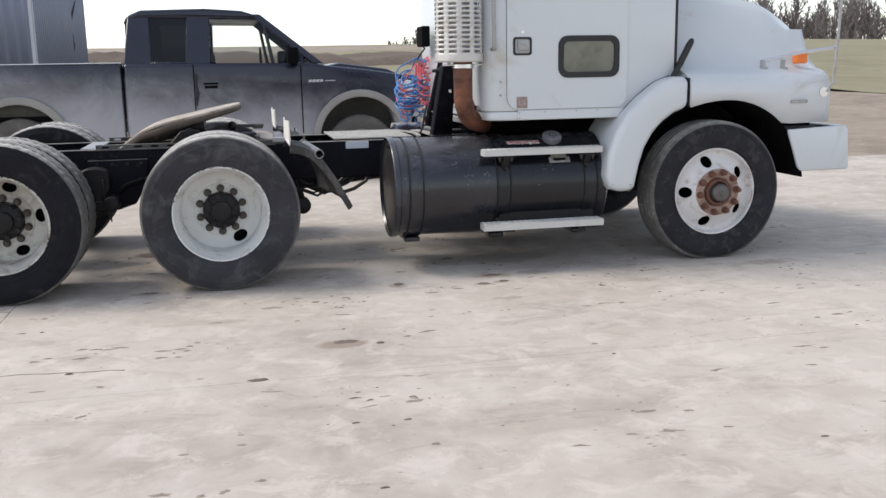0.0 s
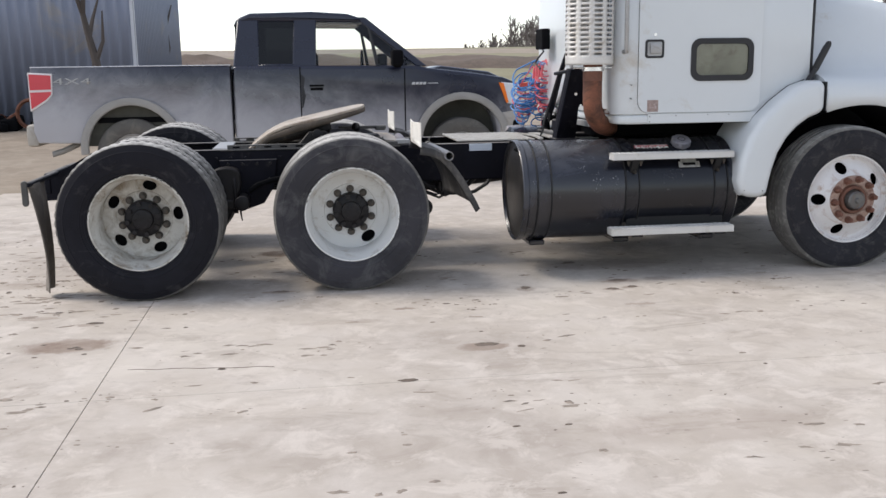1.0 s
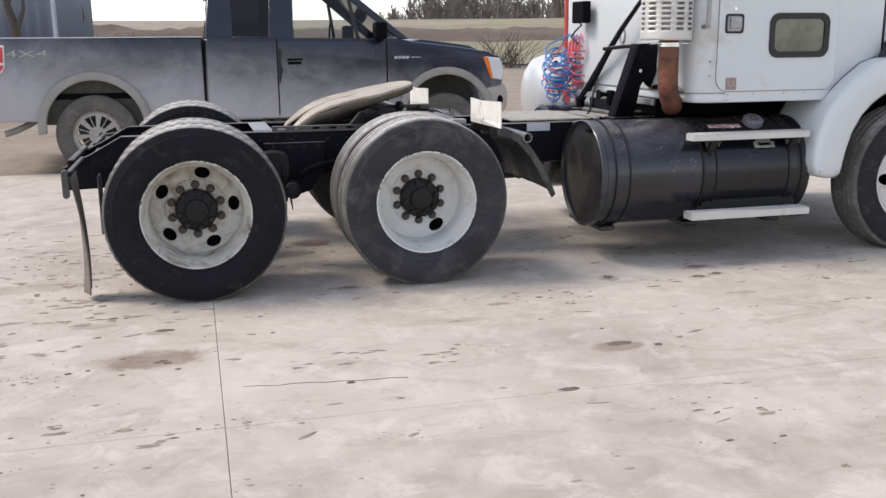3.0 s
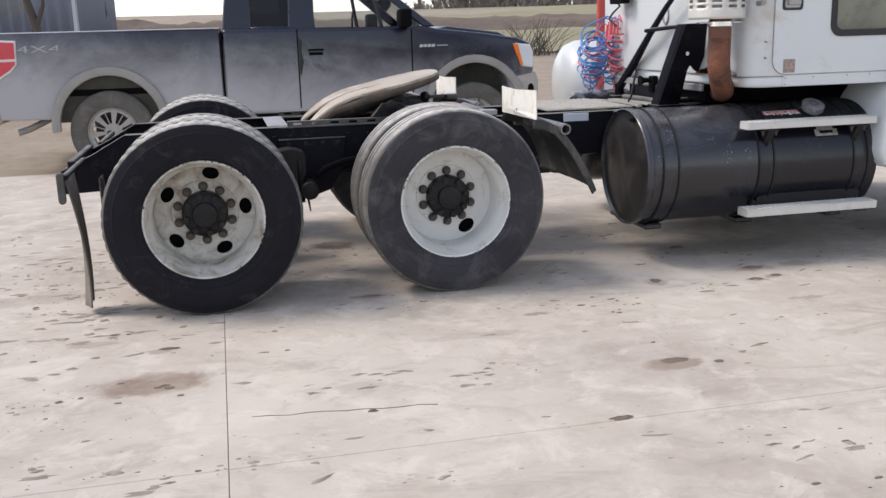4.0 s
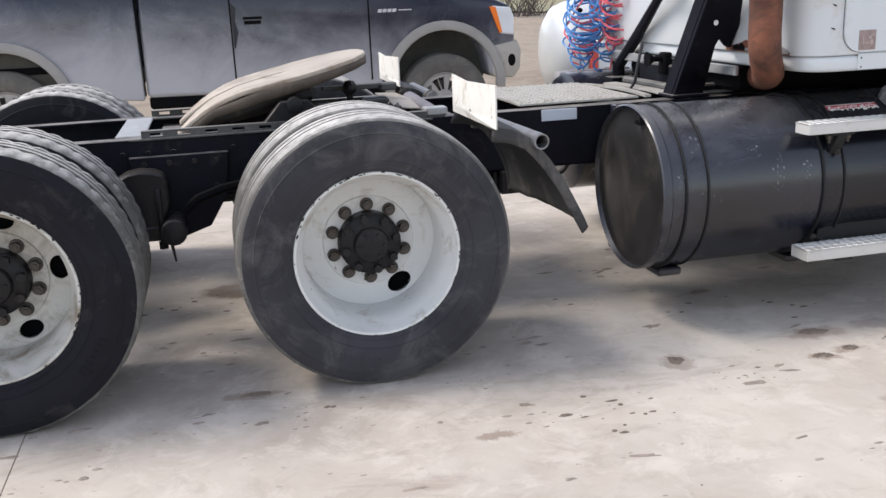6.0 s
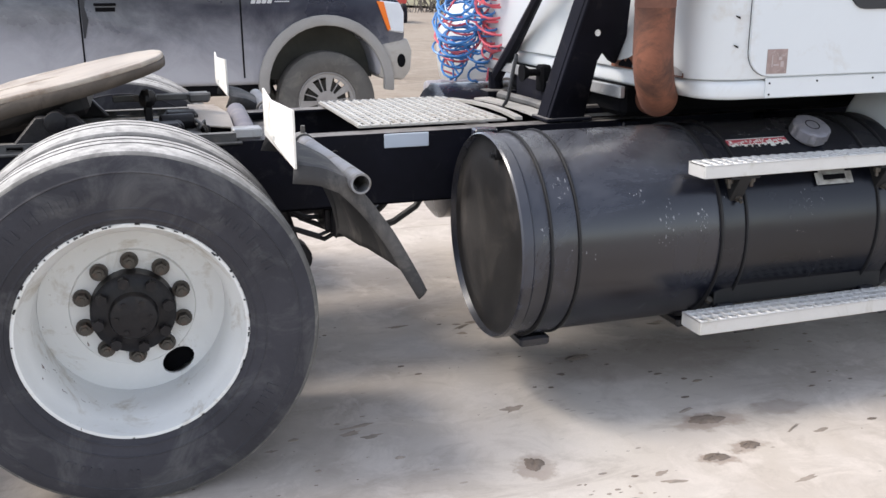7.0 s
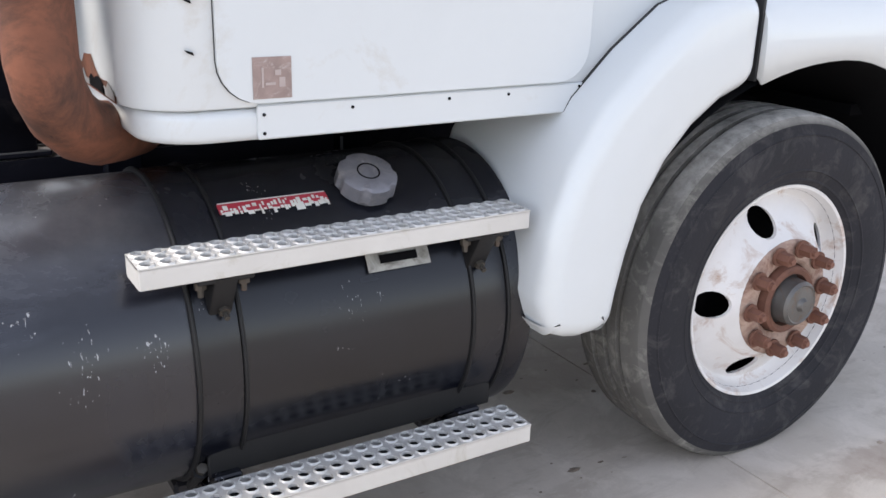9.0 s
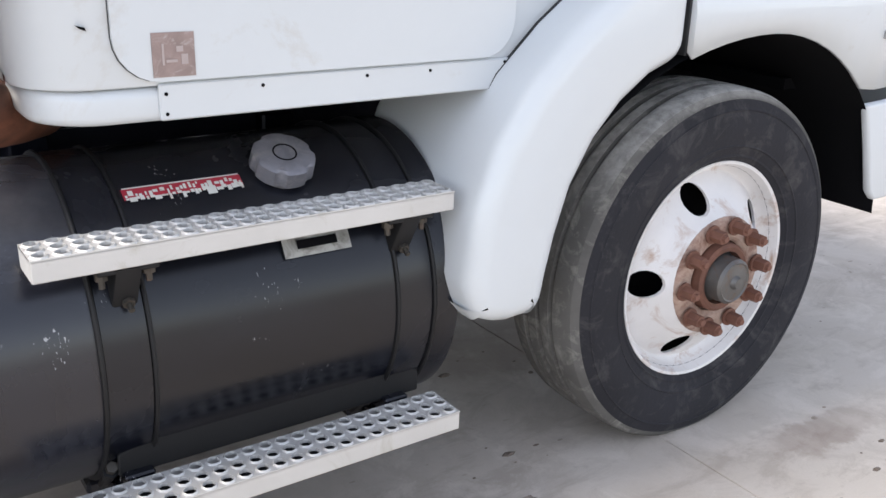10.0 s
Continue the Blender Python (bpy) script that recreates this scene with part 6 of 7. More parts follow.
        part("wing_mirror", merge(box((2.86, m0, 1.27), (2.99, m1, 1.45), 0.03, 2), box((2.90, *near(0.06, -0.05)[:1], 1.26), (2.98, near(0.06, -0.05)[1], 1.31), 0.01)), M_DARK, car)
        l0, l1 = near(0.012, -0.05)
        part("headlight", prism([(4.30, 0.84), (4.505, 0.82), (4.515, 0.98), (4.46, 1.06), (4.20, 1.08)], "y", l0, l1, 0.01), M_LENS, car)
        part("turn_signal", prism([(4.16, 1.075), (4.25, 1.07), (4.34, 0.85), (4.30, 0.84)], "y", *near(0.016, -0.04), 0.004), M_AMBER, car, "amber turn signal")
        tl = part("tail_light", prism([(-1.295, 0.84), (-1.02, 0.95), (-0.93, 1.02), (-0.91, 1.24), (-1.295, 1.255)], "y", *near(0.014, -0.10), 0.008), M_LAMPTRIM, car, "pale-trimmed red tail lamp")
        part("upper_lens", prism([(-1.275, 1.07), (-0.945, 1.075), (-0.935, 1.222), (-1.275, 1.237)], "y", *near(0.018, 0.008)), M_REDLENS, tl)
        part("lower_lens", prism([(-1.275, 0.87), (-1.04, 0.965), (-0.955, 1.02), (-0.945, 1.05), (-1.275, 1.045)], "y", *near(0.018, 0.008)), M_REDLENS, tl)
    part("front_bumper", prism([(4.18, 0.46), (4.50, 0.44), (4.60, 0.52), (4.62, 0.68), (4.56, 0.78), (4.20, 0.74)], "y", -0.01, W + 0.01, 0.03, 2), M_BUMPER, car, "dusty front bumper")
    part("fog_lamp", cylinder((4.47, -0.012, 0.60), (4.47, 0.02, 0.60), 0.055, 16), M_DARK, car)
    part("grille", box((4.50, 0.45, 0.80), (4.56, W - 0.45, 1.03), 0.02), M_BADGE, car)
    part("tail_pipe", tube([(-1.06, 0.12, 0.37), (-0.90, 0.15, 0.40), (-0.70, 0.22, 0.46), (-0.55, 0.34, 0.52), (0.0, 0.50, 0.60), (0.6, 0.60, 0.55)], 0.034, 12), M_ARCH, car, "dusty tail pipe")
    part("sill", box((1.12, 0.04, 0.36), (3.2, 0.20, 0.47), 0.02), M_DARK, car)
    part("model_badge", merge(*[moved(box((-0.017, -0.007, -0.014), (0.017, 0.002, 0.014), 0.002), Matrix.Translation((3.12 + k * 0.042, 0, 1.080)) @ Matrix(((1, 0, 0.3, 0), (0, 1, 0, 0), (0, 0, 1, 0), (0, 0, 0, 1)))) for k in range(4)], box((3.285, -0.006, 1.076), (3.40, 0.002, 1.084))), M_BADGE, car, "silver badge, plain bars")
    # wheels, on soft ground lower than the pad
    for cx, zc in ((0.0, 0.40 - drop * 0.5), (WB, 0.40 - drop)):
        for s in (1, -1):
            flip = Matrix.Identity(4) if s > 0 else Matrix.Translation((0, W, 0)) @ Matrix.Diagonal((1, -1, 1, 1))
            def put(bm):
                moved(bm, flip)
                if s < 0:
                    bmesh.ops.reverse_faces(bm, faces=bm.faces[:])
                return bm
            hub = part("wheel", put(merge(cylinder((cx, 0.05, zc), (cx, 0.12, zc), 0.05, 16), cylinder((cx, 0.10, zc), (cx, 0.22, zc), 0.17, 20))), M_WHEELBACK, car)
            tp = [(0.235, 0.035), (0.25, 0.015), (0.30, 0.0), (0.345, 0.003), (0.375, 0.016), (0.397, 0.035), (0.402, 0.06), (0.402, 0.095), (0.394, 0.098), (0.394, 0.108), (0.402, 0.111), (0.402, 0.16), (0.394, 0.163), (0.394, 0.173), (0.402, 0.176), (0.402, 0.21), (0.39, 0.245), (0.33, 0.27), (0.24, 0.24)]
            part("tyre", put(revolve(tp, 56, "y", (cx, 0, zc))), M_CARTYRE, hub)
            holes = []
            for k in range(7):
                for d in (-0.16, 0.16):
                    a = 2 * math.pi * k / 7 + d + 0.1
                    ca, sa = math.cos(a), math.sin(a)
                    holes.append([(cx + ca * r - sa * w, zc + sa * r + ca * w) for r, w in ((0.085, 0.010), (0.085, -0.010), (0.195, -0.027), (0.195, 0.027))])
            disc = holed(circle(cx, zc, 0.222, 40), holes, "y", 0.040, 0.060)
            part("rim", put(merge(disc, revolve([(0.238, 0.045), (0.240, 0.030), (0.232, 0.026), (0.222, 0.036), (0.218, 0.07), (0.212, 0.22)], 40, "y", (cx, 0, zc)))), M_ALLOY, hub)
    # the nose and tail are rounded in plan, so the sides end short of the full length
    for ob in car.children_recursive:
        if ob.type == "MESH" and ob.name.split(".")[0] not in ("tyre", "rim", "wheel", "fender_flare"):
            for v in ob.data.vertices:
                if v.co.x > 4.0:
                    v.co.x = 4.0 + (v.co.x - 4.0) * 0.64
                elif v.co.x < -0.55:
                    v.co.x = -0.55 + (v.co.x + 0.55) * 0.66
    if four:
        tx = bpy.data.curves.new("drive_badge", "FONT")
        tx.body, tx.size, tx.extrude = "4X4", 0.120, 0.003
        tmp = new("drive_badge_text", tx)
        me = bpy.data.meshes.new_from_object(tmp)
        bpy.data.objects.remove(tmp)
        me.materials.append(M_STEEL)
        b = new("drive_badge", me)
        b.parent = car
        b.matrix_basis = Matrix.Translation((-0.79, -0.004, 1.125)) @ pose(0, 0, 0, 90, 0, 0) @ Matrix.Diagonal((1.95, 0.8, 1, 1))
        b["label"] = "silver drive badge"
    return car


M_GREYPAINT = material("dusty_dark_grey_paint", (0.035, 0.04, 0.045), 0.3, vary=0.15, scale=1.5, bump=0.03, dirt=(0.28, 0.26, 0.24), dirt_amount=0.05, dirt_scale=2.2, low=(0.25, 0.9, 0.5, 0.0), coat=0.4)
pickup(pose(-1.05, 6.05, 0.03, 0, 0, -0.5) @ Matrix.Diagonal((1.115, 1.1, 1.12, 1)), M_NAVY, "dusty navy pickup with grey wheel-arch flares, parked on dirt", drop=0.115)
pickup(pose(-11.6, 6.3, -0.05, 0, 0, 58), M_GREYPAINT, "dark grey pickup parked before the barn doorway", False)


# ---- white tank trailer behind the cab ----
def tank_trailer(m):
    t = thing("tank_trailer", m, "white rounded tank trailer with a red upright and red tape", "trailer")
    part("tank", revolve([(0.001, 0.0), (0.25, 0.015), (0.45, 0.06), (0.58, 0.15), (0.64, 0.30), (0.65, 0.5), (0.65, 3.0), (0.58, 3.3), (0.001, 3.45)], 40, "x", (0, 0, 0.72)), M_WHITE, t)
    part("red_upright", box((0.40, -0.70, 0.05), (0.50, -0.62, 2.7), 0.01), M_REDPAINT, t, "red upright")
    part("side_panel", box((0.50, -0.69, 0.30), (0.95, -0.65, 2.7), 0.01), M_WHITE, t)
    part("side_panel", box((0.97, -0.69, 0.30), (2.6, -0.65, 2.7), 0.01), M_WHITE, t)
    part("marker_light", cylinder((0.28, -0.60, 1.25), (0.28, -0.64, 1.25), 0.03, 12), M_DARK, t)
    part("frame", box((0.2, -0.5, 0.10), (3.6, 0.5, 0.22), 0.01), M_DARK, t)
    for x in (1.0, 2.6):
        for y in (-0.62, 0.46):
            w = part("wheel", revolve([(0.001, y), (0.18, y + 0.02), (0.19, y - 0.01), (0.30, y), (0.34, y + 0.03), (0.34, y + 0.13), (0.28, y + 0.17), (0.001, y + 0.17)], 28, "y", (x, 0, 0.34)), M_TYRE, t)


tank_trailer(pose(4.66, 7.6, 0.0, 0, 0, -2) @ Matrix.Diagonal((0.9, 0.9, 0.9, 1)))


# ---- barn ----
M_BARN = material("blue_grey_barn_steel", (0.19, 0.21, 0.27), 0.5, metal=0.2, vary=0.12, scale=0.5, fine=20, dirt=(0.26, 0.24, 0.22), dirt_amount=0.15, dirt_scale=0.8, bump=0.03)
M_TRIM = material("pale_barn_trim", (0.55, 0.56, 0.60), 0.5, vary=0.08, bump=0.02)
M_INSIDE = material("dark_barn_boards", (0.06, 0.05, 0.045), 0.9, vary=0.3, scale=1.0, bump=0.1)


def ribbed(p0, p1, z0, z1):
    """Ribbed steel sheet between two plan points, its ribs standing proud to the right of the way."""
    p0, p1 = Vector((*p0, 0)), Vector((*p1, 0))
    d = (p1 - p0)
    L = d.length
    d.normalize()
    nrm = Vector((d.y, -d.x, 0))
    u, prof = 0.0, []
    while u < L - 0.001:
        for a, o in ((0.0, 0.0), (0.165, 0.0), (0.185, 0.022), (0.215, 0.022), (0.235, 0.0)):
            if u + a <= L:
                prof.append((u + a, o))
        u += 0.235
    prof.append((L, 0.0))
    rows = []
    for z in (z0, z1):
        rows.append([tuple(p0 + d * a + nrm * o + Vector((0, 0, z))) for a, o in prof])
    bm = loft(rows, False)
    bmesh.ops.remove_doubles(bm, verts=bm.verts[:], dist=1e-4)
    return bm


def build_barn():
    b = thing("barn", pose(0, 0, 0), "blue-grey ribbed steel barn with a wide dark doorway", "barn")
    x0, x1, y0, y1, H = -26.0, -2.7, 16.6, 24.6, 5.4
    dl, dr, dh = -18.5, -9.1, 4.4
    def wall(p0, p1, z0, z1):
        w = part("wall", ribbed(p0, p1, z0, z1), M_BARN, b)
        w.modifiers.new("thick", "SOLIDIFY").thickness = 0.03
    wall((dr, y0), (x1, y0), -0.1, H)
    wall((x0, y0), (dl, y0), -0.1, H)
    wall((dl, y0), (dr, y0), dh, H)
    wall((x1, y0), (x1, y1), -0.1, H)
    wall((x1, y1), (x0, y1), -0.1, H)
    wall((x0, y1), (x0, y0), -0.1, H)
    part("corner_trim", merge(box((x1 - 0.10, y0 - 0.035, -0.1), (x1 + 0.035, y0 - 0.027, H)), box((x1 + 0.027, y0 - 0.035, -0.1), (x1 + 0.035, y0 + 0.10, H))), M_TRIM, b)
    part("door_trim", box((dr - 0.06, y0 - 0.035, -0.1), (dr + 0.06, y0 + 0.15, dh + 0.06), 0.004), M_TRIM, b)
    part("door_trim", box((dl - 0.06, y0 - 0.035, -0.1), (dl + 0.06, y0 + 0.15, dh + 0.06), 0.004), M_TRIM, b)
    part("downspout", tube([(-6.2, y0 - 0.07, H), (-6.2, y0 - 0.07, 0.3), (-6.2, y0 - 0.2, 0.1)], 0.045, 8), M_TRIM, b)
    mid = (y0 + y1) / 2
    part("roof", prism([(y0 - 0.4, H - 0.05), (mid, H + 1.5), (y1 + 0.4, H - 0.05), (y1 + 0.4, H + 0.05), (mid, H + 1.6), (y0 - 0.4, H + 0.05)], "x", x0 - 0.3, x1 + 0.3), M_BARN, b)
    for gx in (x0, x1):
        part("gable", prism([(y0, H - 0.01), (y1, H - 0.01), (mid, H + 1.5)], "x", gx - 0.02, gx + 0.02), M_BARN, b)
    part("inner_lining", box((x0 + 0.1, y1 - 0.2, -0.1), (x1 - 0.1, y1 - 0.1, H)), M_INSIDE, b)
    for px in (-22.0, -18.3, -14.0, -9.3, -5.0):
        part("post", box((px - 0.08, y0 + 0.15, -0.1), (px + 0.08, y0 + 0.31, H), 0.01), M_INSIDE, b)


build_barn()


def gravity_wagon(m):
    w = thing("grain_wagon", m, "faded red gravity grain wagon inside the barn doorway", "wagon")
    front = [(-1.05, 1.75), (-1.0, 2.55), (1.0, 2.55), (1.05, 1.75), (0.55, 1.02), (-0.55, 1.02)]
    part("hopper", prism(front, "y", 0.0, 2.6, 0.02), M_REDPAINT, w)
    part("hopper_rib", box((-1.08, -0.02, 1.72), (1.08, 0.0, 1.80), 0.005), M_REDPAINT, w)
    part("chute", box((-0.85, -0.12, 0.82), (0.85, 0.02, 0.96), 0.01), M_REDPAINT, w)
    part("warning_triangle", prism([(-0.62, 1.30), (-0.38, 1.30), (-0.50, 1.54)], "y", -0.035, -0.015), M_AMBER, w, "orange slow-vehicle triangle")
    part("plate", box((0.05, -0.03, 2.42), (0.28, -0.01, 2.50)), M_TRIM, w)
    part("plate", box((0.0, -0.03, 1.95), (0.18, -0.01, 1.99)), M_TRIM, w)
    part("axle", box((-0.9, 0.6, 0.45), (0.9, 0.75, 0.85), 0.02), M_DARK, w)
    for x in (-0.95, 0.75):
        for y in (0.67, 2.2):
            part("wheel", revolve([(0.001, x), (0.22, x + 0.02), (0.24, x - 0.01), (0.36, x), (0.41, x + 0.04), (0.41, x + 0.16), (0.34, x + 0.2), (0.001, x + 0.2)], 28, "x", (0, y, 0.41)), M_TYRE, w)


gravity_wagon(pose(-11.6, 18.6, ground_height(-11.6, 19.5), 0, 0, 4))

# ---- far land ----
M_FIELD = ground_material("dry_tan_pasture", [(0.30, (0.17, 0.155, 0.09)), (0.55, (0.25, 0.225, 0.14)), (0.75, (0.31, 0.27, 0.17))], 0.08, 3, 0.95, 0.8,
                          [(0.24, 0.22, 0.12), (0.16, 0.12, 0.075), (0.09, 0.075, 0.05), (0.22, 0.19, 0.12)])
M_BANK = ground_material("bare_earth_bank", [(0.30, (0.085, 0.065, 0.05)), (0.55, (0.135, 0.10, 0.078)), (0.75, (0.19, 0.145, 0.11))], 0.5, 5, 0.95, 0.8,
                         [(0.14, 0.105, 0.08), (0.08, 0.06, 0.045), (0.06, 0.05, 0.04), (0.12, 0.095, 0.075)])
M_TWIG = material("bare_winter_twigs", (0.085, 0.07, 0.062), 0.9, vary=0.3, scale=0.6, bump=0.0)
M_WOODS = material("far_grey_brown_woods", (0.15, 0.13, 0.125), 0.95, vary=0.25, scale=0.05, fine=2, bump=0.0)


def field():
    bm = bmesh.new()
    n, rows = 60, [26, 32, 40, 55, 80, 120, 190, 300]
    grid = []
    for r in rows:
        ring = []
        for i in range(n + 1):
            a = radians(-8 + 176 * i / n)
            rr = r + (2.5 * noise.noise(Vector((i * 0.4, 3.1, 0))) if r == 26 else 0)
            x, y = 1 + rr * math.cos(a), rr * math.sin(a)
            ring.append(bm.verts.new((x, y, ground_height(x, y) + 0.05 + (0.12 * noise.noise(Vector((x * 0.3, y * 0.3, 0))) if r < 60 else 0.2))))
        grid.append(ring)
    for a, b in zip(grid, grid[1:]):
        for i in range(n):
            bm.faces.new((a[i], a[i + 1], b[i + 1], b[i]))
    bmesh.ops.recalc_face_normals(bm, faces=bm.faces[:])
    whole("pasture", bm, M_FIELD, "dry tan pasture beyond the yard", "field", kind="structure")


field()


def bank(cx, cy, lx, ly, h, label, seed):
    bm = bmesh.new()
    n, m = 36, 12
    g = []
    for i in range(n + 1):
        row = []
        for j in range(m + 1):
            u, v = i / n * 2 - 1, j / m * 2 - 1
            x, y = cx + u * lx, cy + v * ly
            k = max(0, 1 - u ** 8) * max(0, 1 - v * v)
            row.append(bm.verts.new((x, y, ground_height(x, y) - 0.1 + k * h * (0.85 + 0.3 * noise.noise(Vector((x * 0.35, y * 0.7, seed))) + 0.16 * noise.noise(Vector((x * 1.9, y * 1.9, seed)))))))
        g.append(row)
    for i in range(n):
        for j in range(m):
            bm.faces.new((g[i][j], g[i + 1][j], g[i + 1][j + 1], g[i][j + 1]))
    bmesh.ops.recalc_face_normals(bm, faces=bm.faces[:])
    whole("earth_bank", bm, M_BANK, label, "earth bank", kind="structure")


bank(0.8, 33, 6.5, 3.0, 1.10, "bare brown earth bank at the pasture edge", 2)
bank(14, 40, 9, 3.5, 0.7, "low bare earth bank at the pasture edge", 7)


def woods():
    """Bare winter woods on the skyline: trunks and twigs past counting."""
    rnd = random.Random(5)
    verts, faces = [], []
    def stick(p, q, r0, r1):
        d = (q - p).normalized()
        s = d.orthogonal().normalized()
        t = d.cross(s)
        b = len(verts)
        for c, r in ((p, r0), (q, r1)):
            for k in range(3):
                a = 2 * math.pi * k / 3
                verts.append(tuple(c + (s * math.cos(a) + t * math.sin(a)) * r))
        for k in range(3):
            faces.append((b + k, b + (k + 1) % 3, b + 3 + (k + 1) % 3, b + 3 + k))
    for i in range(1500):
        a = radians(rnd.uniform(-5, 80))
        D = rnd.uniform(130, 260)
        x, y = 1 + D * math.cos(a), D * math.sin(a)
        z = ground_height(x, y) - 0.3
        tall = rnd.uniform(6, 13) * min(1.0, max(0.12, (82 - math.degrees(a)) / 9)) * (0.8 + 0.4 * noise.noise(Vector((math.degrees(a) * 0.15, 0, 0))))
        p = Vector((x, y, z))
        q = p + Vector((rnd.uniform(-0.6, 0.6), rnd.uniform(-0.6, 0.6), tall))
        stick(p, q, 0.20, 0.04)
        for k in range(16):
            f = rnd.uniform(0.15, 0.9)
            s = p.lerp(q, f)
            w = tall * 0.42 * (1.1 - f)
            e = s + Vector((rnd.uniform(-0.8, 0.8) * w, rnd.uniform(-0.8, 0.8) * w, rnd.uniform(0.5, 1.2) * w))
            stick(s, e, 0.10, 0.03)
            for _ in range(4):
                s2 = s.lerp(e, rnd.uniform(0.3, 0.95))
                stick(s2, s2 + Vector((rnd.uniform(-0.7, 0.7), rnd.uniform(-0.7, 0.7), rnd.uniform(0.3, 1))) * w * 0.5, 0.06, 0.02)
    me = bpy.data.meshes.new("far_woods")
    me.from_pydata(verts, [], faces)
    me.materials.append(M_WOODS)
    tagged(new("far_woods", me), "bare grey-brown winter woods on the skyline", "woods", kind="stuff")


woods()


def bare_tree(m, h, seed, label):
    rnd = random.Random(seed)
    t = thing("dead_tree", m, label, "tree")
    pts = [(0, 0, -0.1)]
    x = 0
    for k in range(1, 7):
        x += rnd.uniform(-0.12, 0.05)
        pts.append((x, rnd.uniform(-0.05, 0.05), h * k / 6))
    part("trunk", tube(pts, [0.13 - 0.015 * k for k in range(7)], 8), M_TWIG, t)
    for k in (3, 4, 5, 5):
        a = Vector(pts[k])
        d = Vector((rnd.uniform(-0.5, 0.5), rnd.uniform(-0.4, 0.4), rnd.uniform(0.5, 1.0)))
        part("limb", tube([a, a + d * 0.5, a + d + Vector((rnd.uniform(-0.2, 0.2), 0, 0.2))], [0.06, 0.04, 0.015], 6), M_TWIG, t)


bare_tree(pose(-3.0, 14.6, ground_height(-3.0, 14.6)), 2.9, 3, "black dead tree trunk leaning by the barn corner")
bare_tree(pose(-2.5, 22.0, ground_height(-2.5, 22.0)), 2.2, 9, "thin bare sapling beside the earth bank")


def scrap_heap(cx, cy, seed, label):
    rnd = random.Random(seed)
    t = thing("scrap_heap", pose(cx, cy, ground_height(cx, cy)), label, "scrap")
    for k in range(26):
        a = Vector((rnd.uniform(-1.8, 1.8), rnd.uniform(-0.5, 0.5), rnd.uniform(0.02, 0.35)))
        d = Vector((rnd.uniform(-1, 1), rnd.uniform(-0.4, 0.4), rnd.uniform(-0.05, 0.7))) * rnd.uniform(0.3, 0.8)
        part("bar", tube([a, a + d * 0.5 + Vector((0, 0, 0.04)), a + d], rnd.uniform(0.012, 0.04), 5), M_STEEL if seed % 2 else M_RUST, t)
    for k in range(9):
        x, y, s = rnd.uniform(-1.8, 1.8), rnd.uniform(-0.5, 0.5), rnd.uniform(0.12, 0.32)
        part("block", moved(box((-s, -s * 0.6, 0), (s, s * 0.6, s), 0.03), pose(x, y, 0, rnd.uniform(-12, 12), rnd.uniform(-12, 12), rnd.uniform(0, 180))), M_DARK, t)
    part("wheel_rim", revolve([(0.30, -0.05), (0.34, -0.03), (0.34, 0.03), (0.30, 0.05), (0.26, 0.0)], 20, "y", (0.6, -0.3, 0.34), close=True), M_RUST, t)


scrap_heap(-7.6, 16.2, 1, "low heap of scrap iron and limbs by the barn wall")
scrap_heap(-5.3, 15.6, 4, "rusty heap of scrap iron by the barn wall")


def implement(m):
    t = thing("farm_implement", m, "faded red farm implement frame standing in the grass", "implement")
    part("beam", box((-1.3, -0.08, 0.72), (1.3, 0.08, 0.88), 0.02), M_REDPAINT, t)
    part("mast", merge(box((-1.15, -0.06, 0.85), (-1.0, 0.06, 1.1), 0.01), box((-1.25, -0.05, 1.0), (-0.6, 0.05, 1.08), 0.01)), M_REDPAINT, t)
    for k in range(5):
        part("tine", tube([(-1.1 + 0.55 * k, 0, 0.75), (-1.1 + 0.55 * k, 0.25, 0.6), (-1.1 + 0.55 * k, 0.2, 0.25), (-1.1 + 0.55 * k, 0.0, 0.05)], 0.03, 6), M_RUST, t)
    for x in (-1.3, 1.2):
        part("wheel", revolve([(0.001, x), (0.22, x + 0.02), (0.34, x), (0.36, x + 0.05), (0.36, x + 0.12), (0.001, x + 0.12)], 24, "x", (0, 0.3, 0.36)), M_TYRE, t)


implement(pose(6.7, 19.6, ground_height(6.7, 19.6) - 0.1, 0, 0, -6) @ Matrix.Diagonal((0.75, 0.75, 0.75, 1)))


def brush(cx, cy, seed, label, r=0.7):
    rnd = random.Random(seed)
    bits = []
    for k in range(70):
        a = Vector((rnd.gauss(0, 0.3) * r, rnd.gauss(0, 0.3) * r, 0.0))
        d = Vector((rnd.gauss(0, 0.5), rnd.gauss(0, 0.5), rnd.uniform(0.5, 1.2))) * r
        bits.append(tube([a, a + d * 0.6, a + d + Vector((rnd.gauss(0, 0.1), rnd.gauss(0, 0.1), -0.05))], [0.012, 0.009, 0.004], 4))
    whole("brush_clump", merge(*bits), M_TWIG, label, "brush", m=pose(cx, cy, ground_height(cx, cy)))


brush(9.3, 22.5, 1, "brown leafless brush clump in the pasture", 1.0)
brush(-2.2, 26, 2, "brown leafless brush beside the earth bank", 0.9)
brush(-1.4, 27.5, 3, "brown leafless brush beside the earth bank", 0.8)


# ---- mud, clods and grit on the concrete ----
M_MUD = material("dried_brown_mud", (0.19, 0.15, 0.12), 0.95, vary=0.3, scale=9, fine=80, bump=0.6)
M_CLOD = material("dark_earth_clod", (0.17, 0.135, 0.11), 0.95, vary=0.35, scale=20, fine=90, bump=0.6)


